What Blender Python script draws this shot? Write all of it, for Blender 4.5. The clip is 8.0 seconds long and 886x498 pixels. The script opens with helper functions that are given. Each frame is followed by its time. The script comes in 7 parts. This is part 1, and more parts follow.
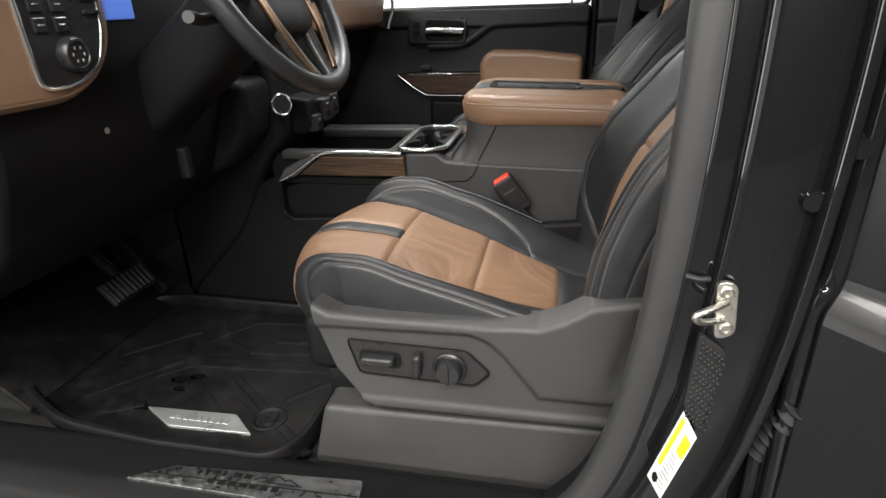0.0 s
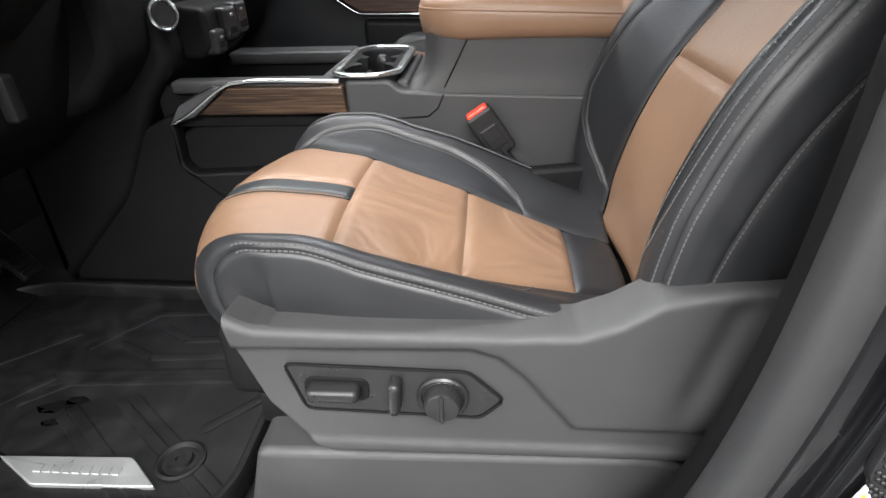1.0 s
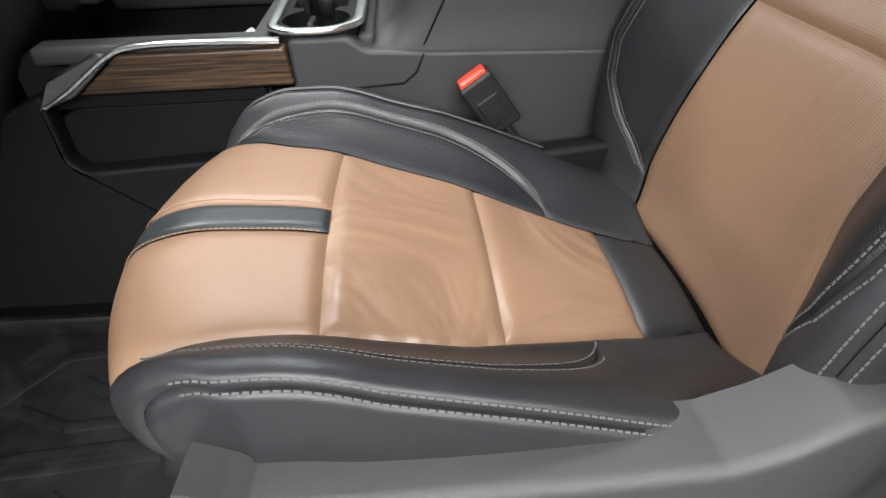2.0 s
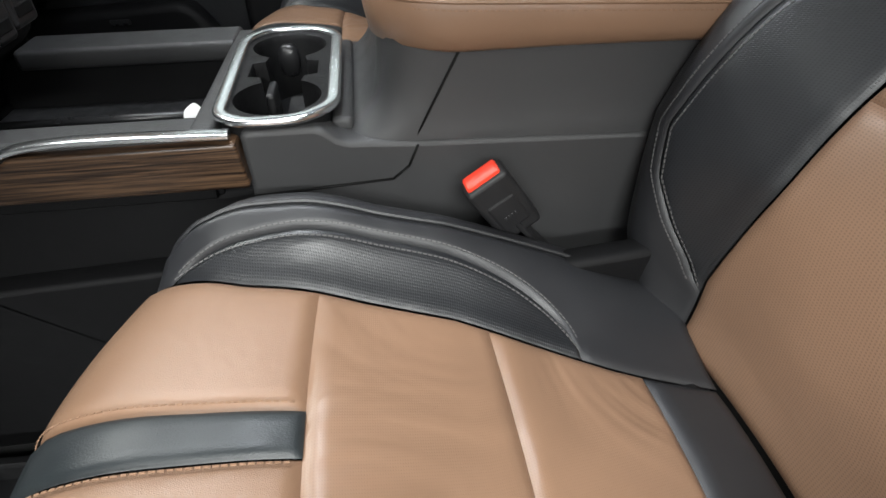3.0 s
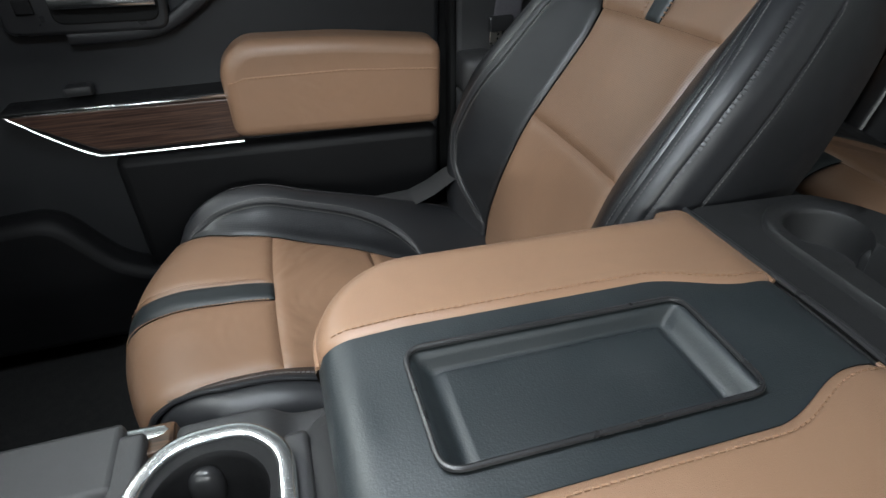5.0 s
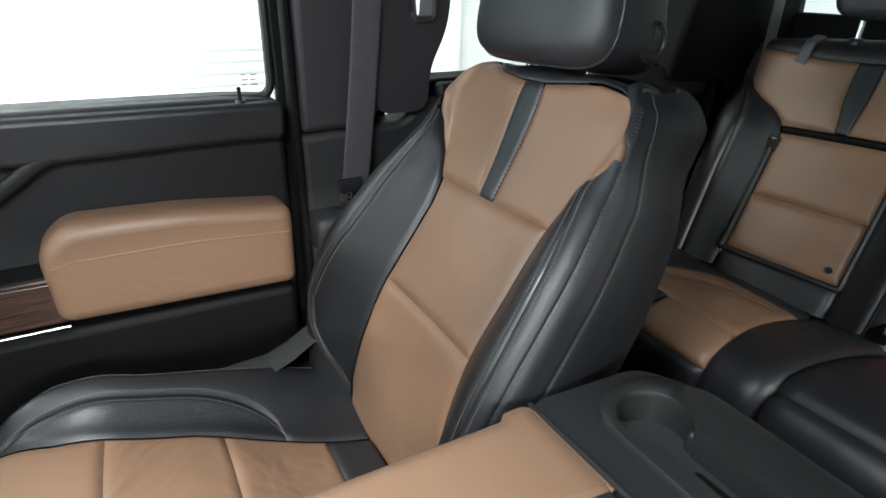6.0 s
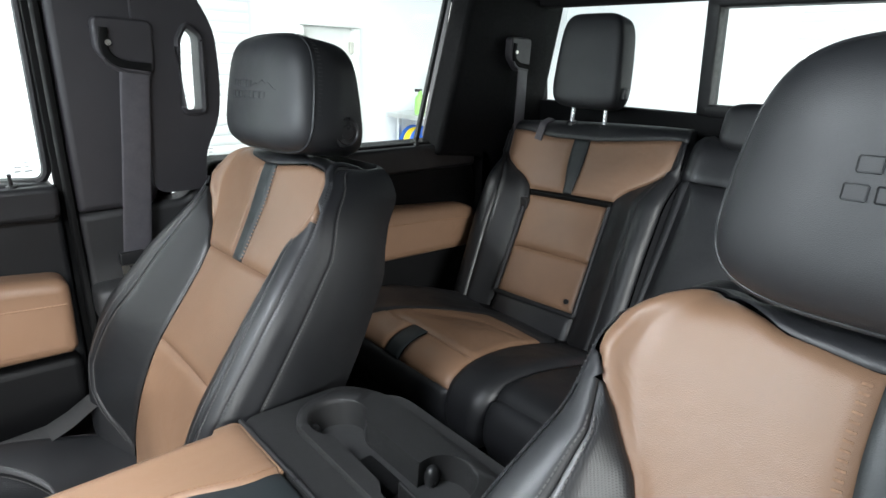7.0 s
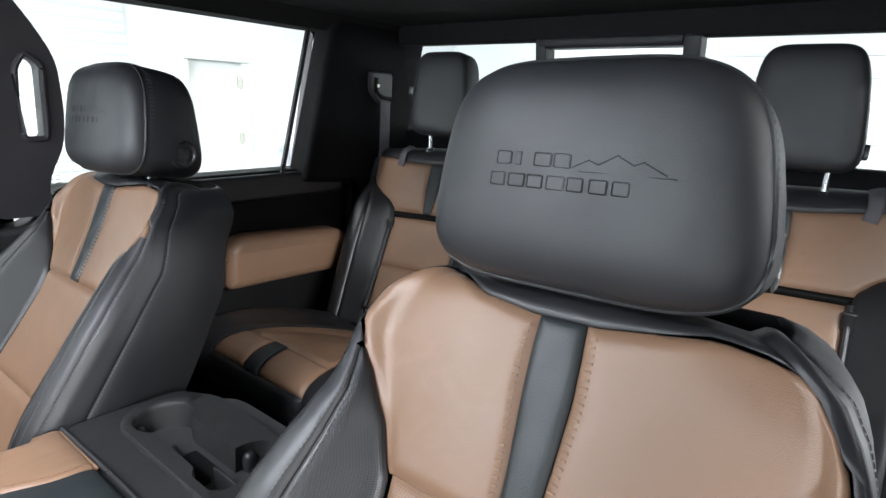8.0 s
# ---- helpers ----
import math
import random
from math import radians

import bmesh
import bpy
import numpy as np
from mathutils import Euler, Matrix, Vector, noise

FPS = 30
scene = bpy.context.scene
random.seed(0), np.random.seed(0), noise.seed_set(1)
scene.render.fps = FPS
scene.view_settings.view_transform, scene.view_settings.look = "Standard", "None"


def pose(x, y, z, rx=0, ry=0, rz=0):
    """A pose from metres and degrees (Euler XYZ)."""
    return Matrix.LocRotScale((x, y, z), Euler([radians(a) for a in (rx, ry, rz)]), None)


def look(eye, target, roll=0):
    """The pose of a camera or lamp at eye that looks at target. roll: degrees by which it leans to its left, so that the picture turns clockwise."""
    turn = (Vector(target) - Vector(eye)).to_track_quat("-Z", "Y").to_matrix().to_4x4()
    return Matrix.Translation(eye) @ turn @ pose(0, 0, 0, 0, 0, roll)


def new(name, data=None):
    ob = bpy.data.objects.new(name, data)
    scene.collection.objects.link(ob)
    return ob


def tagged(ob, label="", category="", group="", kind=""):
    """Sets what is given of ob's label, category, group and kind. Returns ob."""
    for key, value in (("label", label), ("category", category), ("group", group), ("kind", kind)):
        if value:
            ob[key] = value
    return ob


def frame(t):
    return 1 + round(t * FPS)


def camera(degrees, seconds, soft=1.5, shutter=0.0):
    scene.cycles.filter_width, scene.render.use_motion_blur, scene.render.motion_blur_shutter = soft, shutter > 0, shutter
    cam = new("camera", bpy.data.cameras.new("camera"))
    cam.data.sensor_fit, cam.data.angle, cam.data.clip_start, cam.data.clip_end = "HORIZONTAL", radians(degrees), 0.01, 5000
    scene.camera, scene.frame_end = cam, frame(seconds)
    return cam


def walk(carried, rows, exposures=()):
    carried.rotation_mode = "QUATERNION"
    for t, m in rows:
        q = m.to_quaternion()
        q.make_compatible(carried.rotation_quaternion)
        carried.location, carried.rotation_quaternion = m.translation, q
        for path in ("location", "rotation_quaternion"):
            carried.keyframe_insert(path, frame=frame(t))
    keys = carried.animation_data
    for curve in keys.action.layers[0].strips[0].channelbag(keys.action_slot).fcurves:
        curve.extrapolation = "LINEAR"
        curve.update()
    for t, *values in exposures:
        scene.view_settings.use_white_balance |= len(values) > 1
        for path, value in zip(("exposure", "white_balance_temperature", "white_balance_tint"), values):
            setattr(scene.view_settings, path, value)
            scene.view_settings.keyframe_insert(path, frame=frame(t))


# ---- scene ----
cam = camera(77.3, 8.0)
PATH = [
    (0, (0.402, -1.366, 0.721), (0.006, 0.427, -0.071), -2.3),
    (0.5, (0.333, -1.217, 0.67), (0.037, 0.549, -0.22), -2.2),
    (1, (0.297, -1.1, 0.632), (0.142, 0.633, -0.354), -2.0),
    (1.2, (0.271, -1.049, 0.623), (0.182, 0.661, -0.411), -1.9),
    (2.3, (0.188, -0.78, 0.646), (0.32, 0.775, -0.605), -1.2),
    (2.5, (0.185, -0.719, 0.66), (0.341, 0.835, -0.589), -0.8),
    (3, (0.184, -0.647, 0.657), (0.377, 0.906, -0.589), -0.7),
    (3.5, (0.18, -0.599, 0.672), (0.403, 0.953, -0.569), -0.6),
    (4, (0.172, -0.507, 0.724), (0.425, 1.052, -0.503), -0.9),
    (4.4, (0.166, -0.381, 0.778), (0.475, 1.174, -0.441), -0.7),
    (4.5, (0.169, -0.345, 0.786), (0.497, 1.209, -0.431), -0.5),
    (4.7, (0.178, -0.275, 0.802), (0.549, 1.276, -0.405), -0.7),
    (5.8, (0.228, -0.114, 0.881), (1.041, 1.451, -0.062), 1.1),
    (6, (0.249, -0.145, 0.916), (1.156, 1.401, 0.027), 1.5),
    (6.3, (0.29, -0.217, 0.925), (1.322, 1.31, 0.148), 1.3),
    (6.5, (0.303, -0.273, 0.946), (1.411, 1.214, 0.198), 1.8),
    (7, (0.328, -0.406, 0.962), (1.622, 0.975, 0.315), 2.1),
    (7.5, (0.331, -0.496, 0.965), (1.772, 0.781, 0.424), 2.4),
    (7.8, (0.338, -0.544, 0.959), (1.841, 0.669, 0.439), 2.6),
    (8, (0.345, -0.57, 0.955), (1.877, 0.605, 0.436), 2.5),
]
EXPOSURES = [(0, -0.5, 6800, 10), (0.5, -0.25, 6650, 10), (1.0, 0.06, 6450, 10), (2.3, -0.2, 6400, 8), (3.0, -0.4, 6350, 7), (3.5, -0.45, 6250, 7), (4.0, -0.4, 6200, 6), (4.5, -0.35, 6150, 5), (6.0, 0.25, 6250, 4), (6.5, 0.44, 6300, 4), (7.0, 0.6, 6250, 6), (8.0, 0.65, 6200, 9)]
walk(cam, [(t, look(eye, target, roll)) for t, eye, target, roll in PATH],
     exposures=EXPOSURES)

# ---------------------------------------------------------------- world and light
world = bpy.data.worlds.new("world")
scene.world = world
world.use_nodes = True
world.node_tree.nodes["Background"].inputs[0].default_value = (0.9, 0.95, 1.0, 1)
world.node_tree.nodes["Background"].inputs[1].default_value = 0.8


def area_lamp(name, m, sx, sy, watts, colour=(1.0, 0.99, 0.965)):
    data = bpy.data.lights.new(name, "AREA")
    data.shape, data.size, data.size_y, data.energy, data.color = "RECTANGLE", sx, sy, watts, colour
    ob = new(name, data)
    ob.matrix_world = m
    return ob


# ceiling lights of the workshop, in rows over and beside the truck
# the row at y -6.3 is unseen, added to light the cab's upright faces
for lx, ly, watts, spread in ((-2.6, -2.4, 170, 180), (-2.6, 2.4, 180, 180), (-1.2, 0.9, 240, 180), (0.7, -3.0, 330, 180), (-1.8, -6.3, 650, 180), (0.7, -6.3, 600, 180), (3.2, -6.3, 350, 180),
                              (-0.2, 3.0, 55, 85), (2.4, 2.7, 32, 85), (5.0, 1.6, 48, 100), (5.0, -1.5, 48, 85)):
    area_lamp("ceiling_light_panel", pose(lx, ly, 3.1), 2.2, 0.7, watts).data.spread = radians(spread)
# the cab's own overhead lamp, lit while the door stands open
area_lamp("cab_lamp", pose(0.12, 0.02, 1.158), 0.22, 0.15, 8.0, (0.93, 0.95, 1.0))
# cool fill added in front of the truck to light the seat backs
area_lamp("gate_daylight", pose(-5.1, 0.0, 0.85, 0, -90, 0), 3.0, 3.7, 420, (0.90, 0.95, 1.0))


# ---------------------------------------------------------------- materials
def nodes_of(name):
    m = bpy.data.materials.new(name)
    m.use_nodes = True
    nt = m.node_tree
    return m, nt, nt.nodes["Principled BSDF"]


def surface(name, colour, rough=0.5, metal=0.0, spec=0.5, vary=0.12, vary_scale=6.0, grain=0.0, grain_scale=400.0,
            rough_vary=0.1, cells=False, soft_bump=0.0, soft_scale=9.0, coat=0.0, dust=0.0):
    """Colour with broad mottling, a fine grain bump and an uneven gloss."""
    m, nt, b = nodes_of(name)
    N, L = nt.nodes.new, nt.links.new
    tc = N("ShaderNodeTexCoord")
    n1 = N("ShaderNodeTexNoise")
    n1.inputs["Scale"].default_value = vary_scale
    n1.inputs["Detail"].default_value = 5
    L(tc.outputs["Object"], n1.inputs["Vector"])
    ramp = N("ShaderNodeMapRange")
    ramp.inputs[1].default_value, ramp.inputs[2].default_value = 0.3, 0.7
    ramp.inputs[3].default_value, ramp.inputs[4].default_value = 1 - vary, 1 + vary
    L(n1.outputs["Fac"], ramp.inputs[0])
    mul = N("ShaderNodeVectorMath")
    mul.operation = "SCALE"
    mul.inputs[0].default_value = colour
    L(ramp.outputs[0], mul.inputs["Scale"])
    out = mul.outputs[0]
    if dust:
        n4 = N("ShaderNodeTexNoise")
        n4.inputs["Scale"].default_value, n4.inputs["Detail"].default_value = 14, 9
        n4.inputs["Roughness"].default_value = 0.7
        L(tc.outputs["Object"], n4.inputs["Vector"])
        r4 = N("ShaderNodeMapRange")
        r4.inputs[1].default_value, r4.inputs[2].default_value, r4.inputs[4].default_value = 0.5, 0.75, dust
        L(n4.outputs["Fac"], r4.inputs[0])
        mx = N("ShaderNodeMix")
        mx.data_type = "RGBA"
        L(r4.outputs[0], mx.inputs["Factor"])
        L(out, mx.inputs[6])
        mx.inputs[7].default_value = (0.16, 0.15, 0.14, 1)
        out = mx.outputs[2]
    L(out, b.inputs["Base Color"])
    r2 = N("ShaderNodeMapRange")
    r2.inputs[1].default_value, r2.inputs[2].default_value = 0.3, 0.7
    r2.inputs[3].default_value, r2.inputs[4].default_value = max(0.02, rough - rough_vary), min(1, rough + rough_vary)
    n2 = N("ShaderNodeTexNoise")
    n2.inputs["Scale"].default_value = vary_scale * 5
    n2.inputs["Detail"].default_value = 6
    L(tc.outputs["Object"], n2.inputs["Vector"])
    L(n2.outputs["Fac"], r2.inputs[0])
    L(r2.outputs[0], b.inputs["Roughness"])
    b.inputs["Metallic"].default_value = metal
    b.inputs["Specular IOR Level"].default_value = spec
    b.inputs["Coat Weight"].default_value = coat
    last = None
    if soft_bump:
        n5 = N("ShaderNodeTexNoise")
        n5.inputs["Scale"].default_value, n5.inputs["Detail"].default_value = soft_scale, 3
        n5.inputs["Distortion"].default_value = 0.6
        L(tc.outputs["Object"], n5.inputs["Vector"])
        b5 = N("ShaderNodeBump")
        b5.inputs["Strength"].default_value, b5.inputs["Distance"].default_value = 1.0, soft_bump
        L(n5.outputs["Fac"], b5.inputs["Height"])
        last = b5
    if grain:
        if cells:
            g = N("ShaderNodeTexVoronoi")
            g.feature = "DISTANCE_TO_EDGE"
            g.inputs["Scale"].default_value = grain_scale
            src = g.outputs["Distance"]
        else:
            g = N("ShaderNodeTexNoise")
            g.inputs["Scale"].default_value, g.inputs["Detail"].default_value = grain_scale, 3
            src = g.outputs["Fac"]
        L(tc.outputs["Object"], g.inputs["Vector"])
        bump = N("ShaderNodeBump")
        bump.inputs["Strength"].default_value, bump.inputs["Distance"].default_value = grain, 0.0008
        L(src, bump.inputs["Height"])
        if last:
            L(last.outputs[0], bump.inputs["Normal"])
        last = bump
    if last:
        L(last.outputs[0], b.inputs["Normal"])
    return m


def perforated(name, colour, rough, pitch, hole, depth_colour=0.35, crease=0.013, pin=0.5):
    """Leather with a fine regular field of pin holes."""
    m, nt, b = nodes_of(name)
    N, L = nt.nodes.new, nt.links.new
    tc = N("ShaderNodeTexCoord")
    v = N("ShaderNodeTexVoronoi")
    v.voronoi_dimensions = "2D"
    v.inputs["Scale"].default_value, v.inputs["Randomness"].default_value = 1 / pitch, 0.0
    mp = N("ShaderNodeMapping")
    mp.inputs["Scale"].default_value = (1.0, 1.35, 1.0)
    L(tc.outputs["UV"], mp.inputs[0])
    L(mp.outputs[0], v.inputs["Vector"])
    r = N("ShaderNodeMapRange")
    r.inputs[1].default_value, r.inputs[2].default_value = hole * 0.6, hole
    L(v.outputs["Distance"], r.inputs[0])
    n = N("ShaderNodeTexNoise")
    n.inputs["Scale"].default_value, n.inputs["Detail"].default_value = 7, 5
    L(tc.outputs["Object"], n.inputs["Vector"])
    s = N("ShaderNodeMapRange")
    s.inputs[1].default_value, s.inputs[2].default_value, s.inputs[3].default_value, s.inputs[4].default_value = 0.3, 0.7, 0.88, 1.1
    L(n.outputs["Fac"], s.inputs[0])
    low = N("ShaderNodeMapRange")
    low.inputs[3].default_value, low.inputs[4].default_value = depth_colour, 1.0
    L(r.outputs[0], low.inputs[0])
    k = N("ShaderNodeMath")
    k.operation = "MULTIPLY"
    L(low.outputs[0], k.inputs[0])
    L(s.outputs[0], k.inputs[1])
    mul = N("ShaderNodeVectorMath")
    mul.operation = "SCALE"
    mul.inputs[0].default_value = colour
    L(k.outputs[0], mul.inputs["Scale"])
    L(mul.outputs[0], b.inputs["Base Color"])
    b.inputs["Roughness"].default_value = rough
    soft = N("ShaderNodeTexNoise")
    soft.inputs["Scale"].default_value, soft.inputs["Detail"].default_value = 6, 3
    L(tc.outputs["Object"], soft.inputs["Vector"])
    b1 = N("ShaderNodeBump")
    soft.inputs["Distortion"].default_value = 0.9
    b1.inputs["Distance"].default_value = crease
    L(soft.outputs["Fac"], b1.inputs["Height"])
    b2 = N("ShaderNodeBump")
    b2.inputs["Strength"].default_value, b2.inputs["Distance"].default_value = pin, 0.0006
    L(r.outputs[0], b2.inputs["Height"])
    L(b1.outputs[0], b2.inputs["Normal"])
    L(b2.outputs[0], b.inputs["Normal"])
    return m


def wood(name, dark, light, axis_scale, rough=0.3):
    m, nt, b = nodes_of(name)
    N, L = nt.nodes.new, nt.links.new
    tc = N("ShaderNodeTexCoord")
    mp = N("ShaderNodeMapping")
    mp.inputs["Scale"].default_value = axis_scale
    L(tc.outputs["Object"], mp.inputs[0])
    n = N("ShaderNodeTexNoise")
    n.inputs["Scale"].default_value, n.inputs["Detail"].default_value, n.inputs["Distortion"].default_value = 1.0, 8, 0.5
    n.inputs["Roughness"].default_value = 0.65
    L(mp.outputs[0], n.inputs["Vector"])
    cr = N("ShaderNodeValToRGB")
    cr.color_ramp.elements[0].position, cr.color_ramp.elements[0].color = 0.40, (*dark, 1)
    cr.color_ramp.elements[1].position, cr.color_ramp.elements[1].color = 0.64, (*light, 1)
    L(n.outputs["Fac"], cr.inputs[0])
    L(cr.outputs[0], b.inputs["Base Color"])
    b.inputs["Roughness"].default_value = rough
    bp = N("ShaderNodeBump")
    bp.inputs["Strength"].default_value, bp.inputs["Distance"].default_value = 0.3, 0.0005
    L(n.outputs["Fac"], bp.inputs["Height"])
    L(bp.outputs[0], b.inputs["Normal"])
    return m


def glass(name):
    m, nt, b = nodes_of(name)
    nt.nodes.remove(b)
    g = nt.nodes.new("ShaderNodeBsdfTransparent")
    g.inputs[0].default_value = (0.93, 0.96, 0.95, 1)
    s = nt.nodes.new("ShaderNodeBsdfGlossy")
    s.inputs["Roughness"].default_value = 0.02
    x = nt.nodes.new("ShaderNodeMixShader")
    x.inputs[0].default_value = 0.05
    nt.links.new(g.outputs[0], x.inputs[1])
    nt.links.new(s.outputs[0], x.inputs[2])
    nt.links.new(x.outputs[0], nt.nodes["Material Output"].inputs[0])
    return m


def glow(name, colour, strength):
    m, nt, b = nodes_of(name)
    b.inputs["Base Color"].default_value = (*colour, 1)
    b.inputs["Emission Color"].default_value = (*colour, 1)
    b.inputs["Emission Strength"].default_value = strength
    return m


TAN = surface("tan_leather", (0.216, 0.129, 0.081), 0.35, vary=0.07, vary_scale=4, grain=0.35, grain_scale=900, cells=True, soft_bump=0.005, soft_scale=7, rough_vary=0.06)
TAN_PERF = perforated("tan_perforated_leather", (0.216, 0.129, 0.081), 0.35, 0.0024, 0.30, 0.92, 0.014, 0.15)
BLACK = surface("black_leather", (0.0165, 0.017, 0.019), 0.43, spec=0.55, vary=0.15, vary_scale=5, grain=0.22, grain_scale=900, cells=True, soft_bump=0.003, soft_scale=8, rough_vary=0.06)
TAN_BACK = perforated("tan_taut_perforated_leather", (0.216, 0.129, 0.081), 0.40, 0.0032, 0.33, 0.72, 0.004, 0.3)
TRIM = surface("dark_grey_trim", (0.040, 0.038, 0.042), 0.5, vary=0.06, vary_scale=8, grain=0.4, grain_scale=1300, cells=True, rough_vary=0.05)
HEAD_LEATHER = surface("matte_black_leather", (0.018, 0.019, 0.021), 0.48, spec=0.45, vary=0.12, vary_scale=5, grain=0.22, grain_scale=900, cells=True, soft_bump=0.002, soft_scale=8, rough_vary=0.05)
BLACK_PERF = perforated("black_perforated_leather", (0.015, 0.016, 0.018), 0.35, 0.0030, 0.36, 0.45, 0.004, 0.3)
STRIP = surface("charcoal_ribbed_strip", (0.018, 0.022, 0.024), 0.45, vary=0.1, grain=0.3, grain_scale=700)
PLASTIC = surface("charcoal_grained_plastic", (0.035, 0.035, 0.036), 0.42, spec=0.42, vary=0.08, vary_scale=8, grain=0.45, grain_scale=1300, cells=True, rough_vary=0.05)
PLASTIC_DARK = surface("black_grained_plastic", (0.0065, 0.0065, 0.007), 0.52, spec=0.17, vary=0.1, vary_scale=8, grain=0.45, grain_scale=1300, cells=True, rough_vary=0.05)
SHIELD = surface("charcoal_shield_plastic", (0.047, 0.047, 0.048), 0.42, spec=0.45, vary=0.08, vary_scale=8, grain=0.45, grain_scale=1300, cells=True, rough_vary=0.05)
VINYL = surface("black_door_vinyl", (0.0135, 0.014, 0.0155), 0.44, spec=0.42, vary=0.1, vary_scale=6, grain=0.4, grain_scale=1100, cells=True, rough_vary=0.06)
TRAY = surface("black_tray_plastic", (0.019, 0.019, 0.0195), 0.42, spec=0.42, vary=0.08, vary_scale=8, grain=0.45, grain_scale=1300, cells=True, rough_vary=0.05)
SATIN = surface("satin_black_plastic", (0.018, 0.018, 0.019), 0.33, vary=0.06, grain=0.1, grain_scale=1500)
RUBBER = surface("black_rubber", (0.015, 0.015, 0.016), 0.5, spec=0.4, vary=0.2, vary_scale=12, grain=0.3, grain_scale=700)
MAT_RUBBER = surface("dusty_rubber", (0.0045, 0.0045, 0.005), 0.55, spec=0.25, vary=0.35, vary_scale=9, grain=0.4, grain_scale=600, dust=0.07)
WET = surface("wet_dark_rubber", (0.004, 0.004, 0.004), 0.2, vary=0.1)
PAINT = surface("gloss_black_paint", (0.006, 0.006, 0.007), 0.06, vary=0.05, rough_vary=0.02)
DOOR_PAINT = surface("waxed_black_paint", (0.007, 0.007, 0.008), 0.24, vary=0.05, rough_vary=0.03, coat=0.3)
CHROME = surface("brushed_chrome", (0.82, 0.84, 0.85), 0.24, metal=1.0, vary=0.02, rough_vary=0.02)
STEEL = surface("zinc_plated_steel", (0.66, 0.64, 0.58), 0.34, metal=1.0, vary=0.06, vary_scale=40)
ALLOY = surface("brushed_aluminium", (0.62, 0.63, 0.64), 0.34, metal=1.0, vary=0.08, vary_scale=20)
DARK_CHROME = surface("dark_satin_chrome", (0.24, 0.24, 0.25), 0.30, metal=1.0, vary=0.05)
SILVER = surface("silver_paint", (0.42, 0.43, 0.43), 0.35, metal=0.7, vary=0.05)
WOOD = wood("brown_open_pore_wood", (0.007, 0.0036, 0.0024), (0.105, 0.060, 0.033), (9, 90, 480), 0.36)
DOOR_WOOD = wood("dark_walnut_trim", (0.012, 0.006, 0.005), (0.085, 0.048, 0.034), (9, 60, 420), 0.32)
RED = surface("red_plastic", (0.75, 0.045, 0.02), 0.35, vary=0.04)
WHITE = surface("white_paint", (0.82, 0.83, 0.84), 0.55, vary=0.02, vary_scale=2)
OFFWHITE = surface("off_white_card", (0.72, 0.72, 0.70), 0.6, vary=0.08, vary_scale=40)
CHARCOAL_WALL = surface("charcoal_wall_paint", (0.035, 0.035, 0.037), 0.7, vary=0.15, vary_scale=1.0)
DARKWALL = surface("grey_wall_paint", (0.09, 0.09, 0.092), 0.7, vary=0.1, vary_scale=1.0)
CONCRETE = surface("dark_sealed_concrete", (0.05, 0.05, 0.05), 0.35, vary=0.15, vary_scale=1.5)
YELLOW = surface("yellow_print", (0.80, 0.60, 0.02), 0.5, vary=0.04)
# matte black for print and joints, and for shade painted into recesses
INK_AND_SHADE = surface("black_print_and_recess_shade", (0.008, 0.008, 0.008), 0.7, spec=0.1, vary=0.05)
THREAD = surface("grey_thread", (0.085, 0.083, 0.082), 0.8, vary=0.2, vary_scale=300)
TAN_THREAD = surface("brown_thread", (0.232, 0.136, 0.082), 0.8, vary=0.2, vary_scale=300)
DARK_THREAD = surface("dark_thread", (0.045, 0.045, 0.047), 0.8, vary=0.2, vary_scale=300)
CARPET = surface("black_carpet", (0.012, 0.012, 0.012), 0.95, vary=0.3, vary_scale=60, grain=0.9, grain_scale=900)
PILLAR = surface("dark_pillar_trim", (0.006, 0.006, 0.0065), 0.75, spec=0.12, vary=0.1, vary_scale=20, grain=0.4, grain_scale=1200)
HEADLINER = surface("black_headliner_cloth", (0.011, 0.0105, 0.011), 0.95, spec=0.2, vary=0.1, vary_scale=30, grain=0.5, grain_scale=1200)
WEBBING = surface("black_belt_webbing", (0.085, 0.08, 0.09), 0.6, vary=0.1, vary_scale=40, grain=0.6, grain_scale=800)
GLASS = glass("window_glass")
SCREEN = glow("blue_screen", (0.10, 0.22, 0.75), 0.6)
BLUE = surface("blue_plastic", (0.02, 0.12, 0.55), 0.45, vary=0.1)
GREEN = surface("green_plastic", (0.25, 0.5, 0.12), 0.5, vary=0.1)
LENS = glow("lit_lens", (0.93, 0.95, 1.0), 4.0)
MONITOR = glow("pale_screen", (0.75, 0.78, 0.70), 0.9)


# ---------------------------------------------------------------- builders
def link(name, me, parent=None, label="", smooth=True):
    ob = new(name, me)
    if smooth:
        me.polygons.foreach_set("use_smooth", [True] * len(me.polygons))
    if parent is not None:
        ob.parent = parent
    if label:
        ob["label"] = label
    return ob


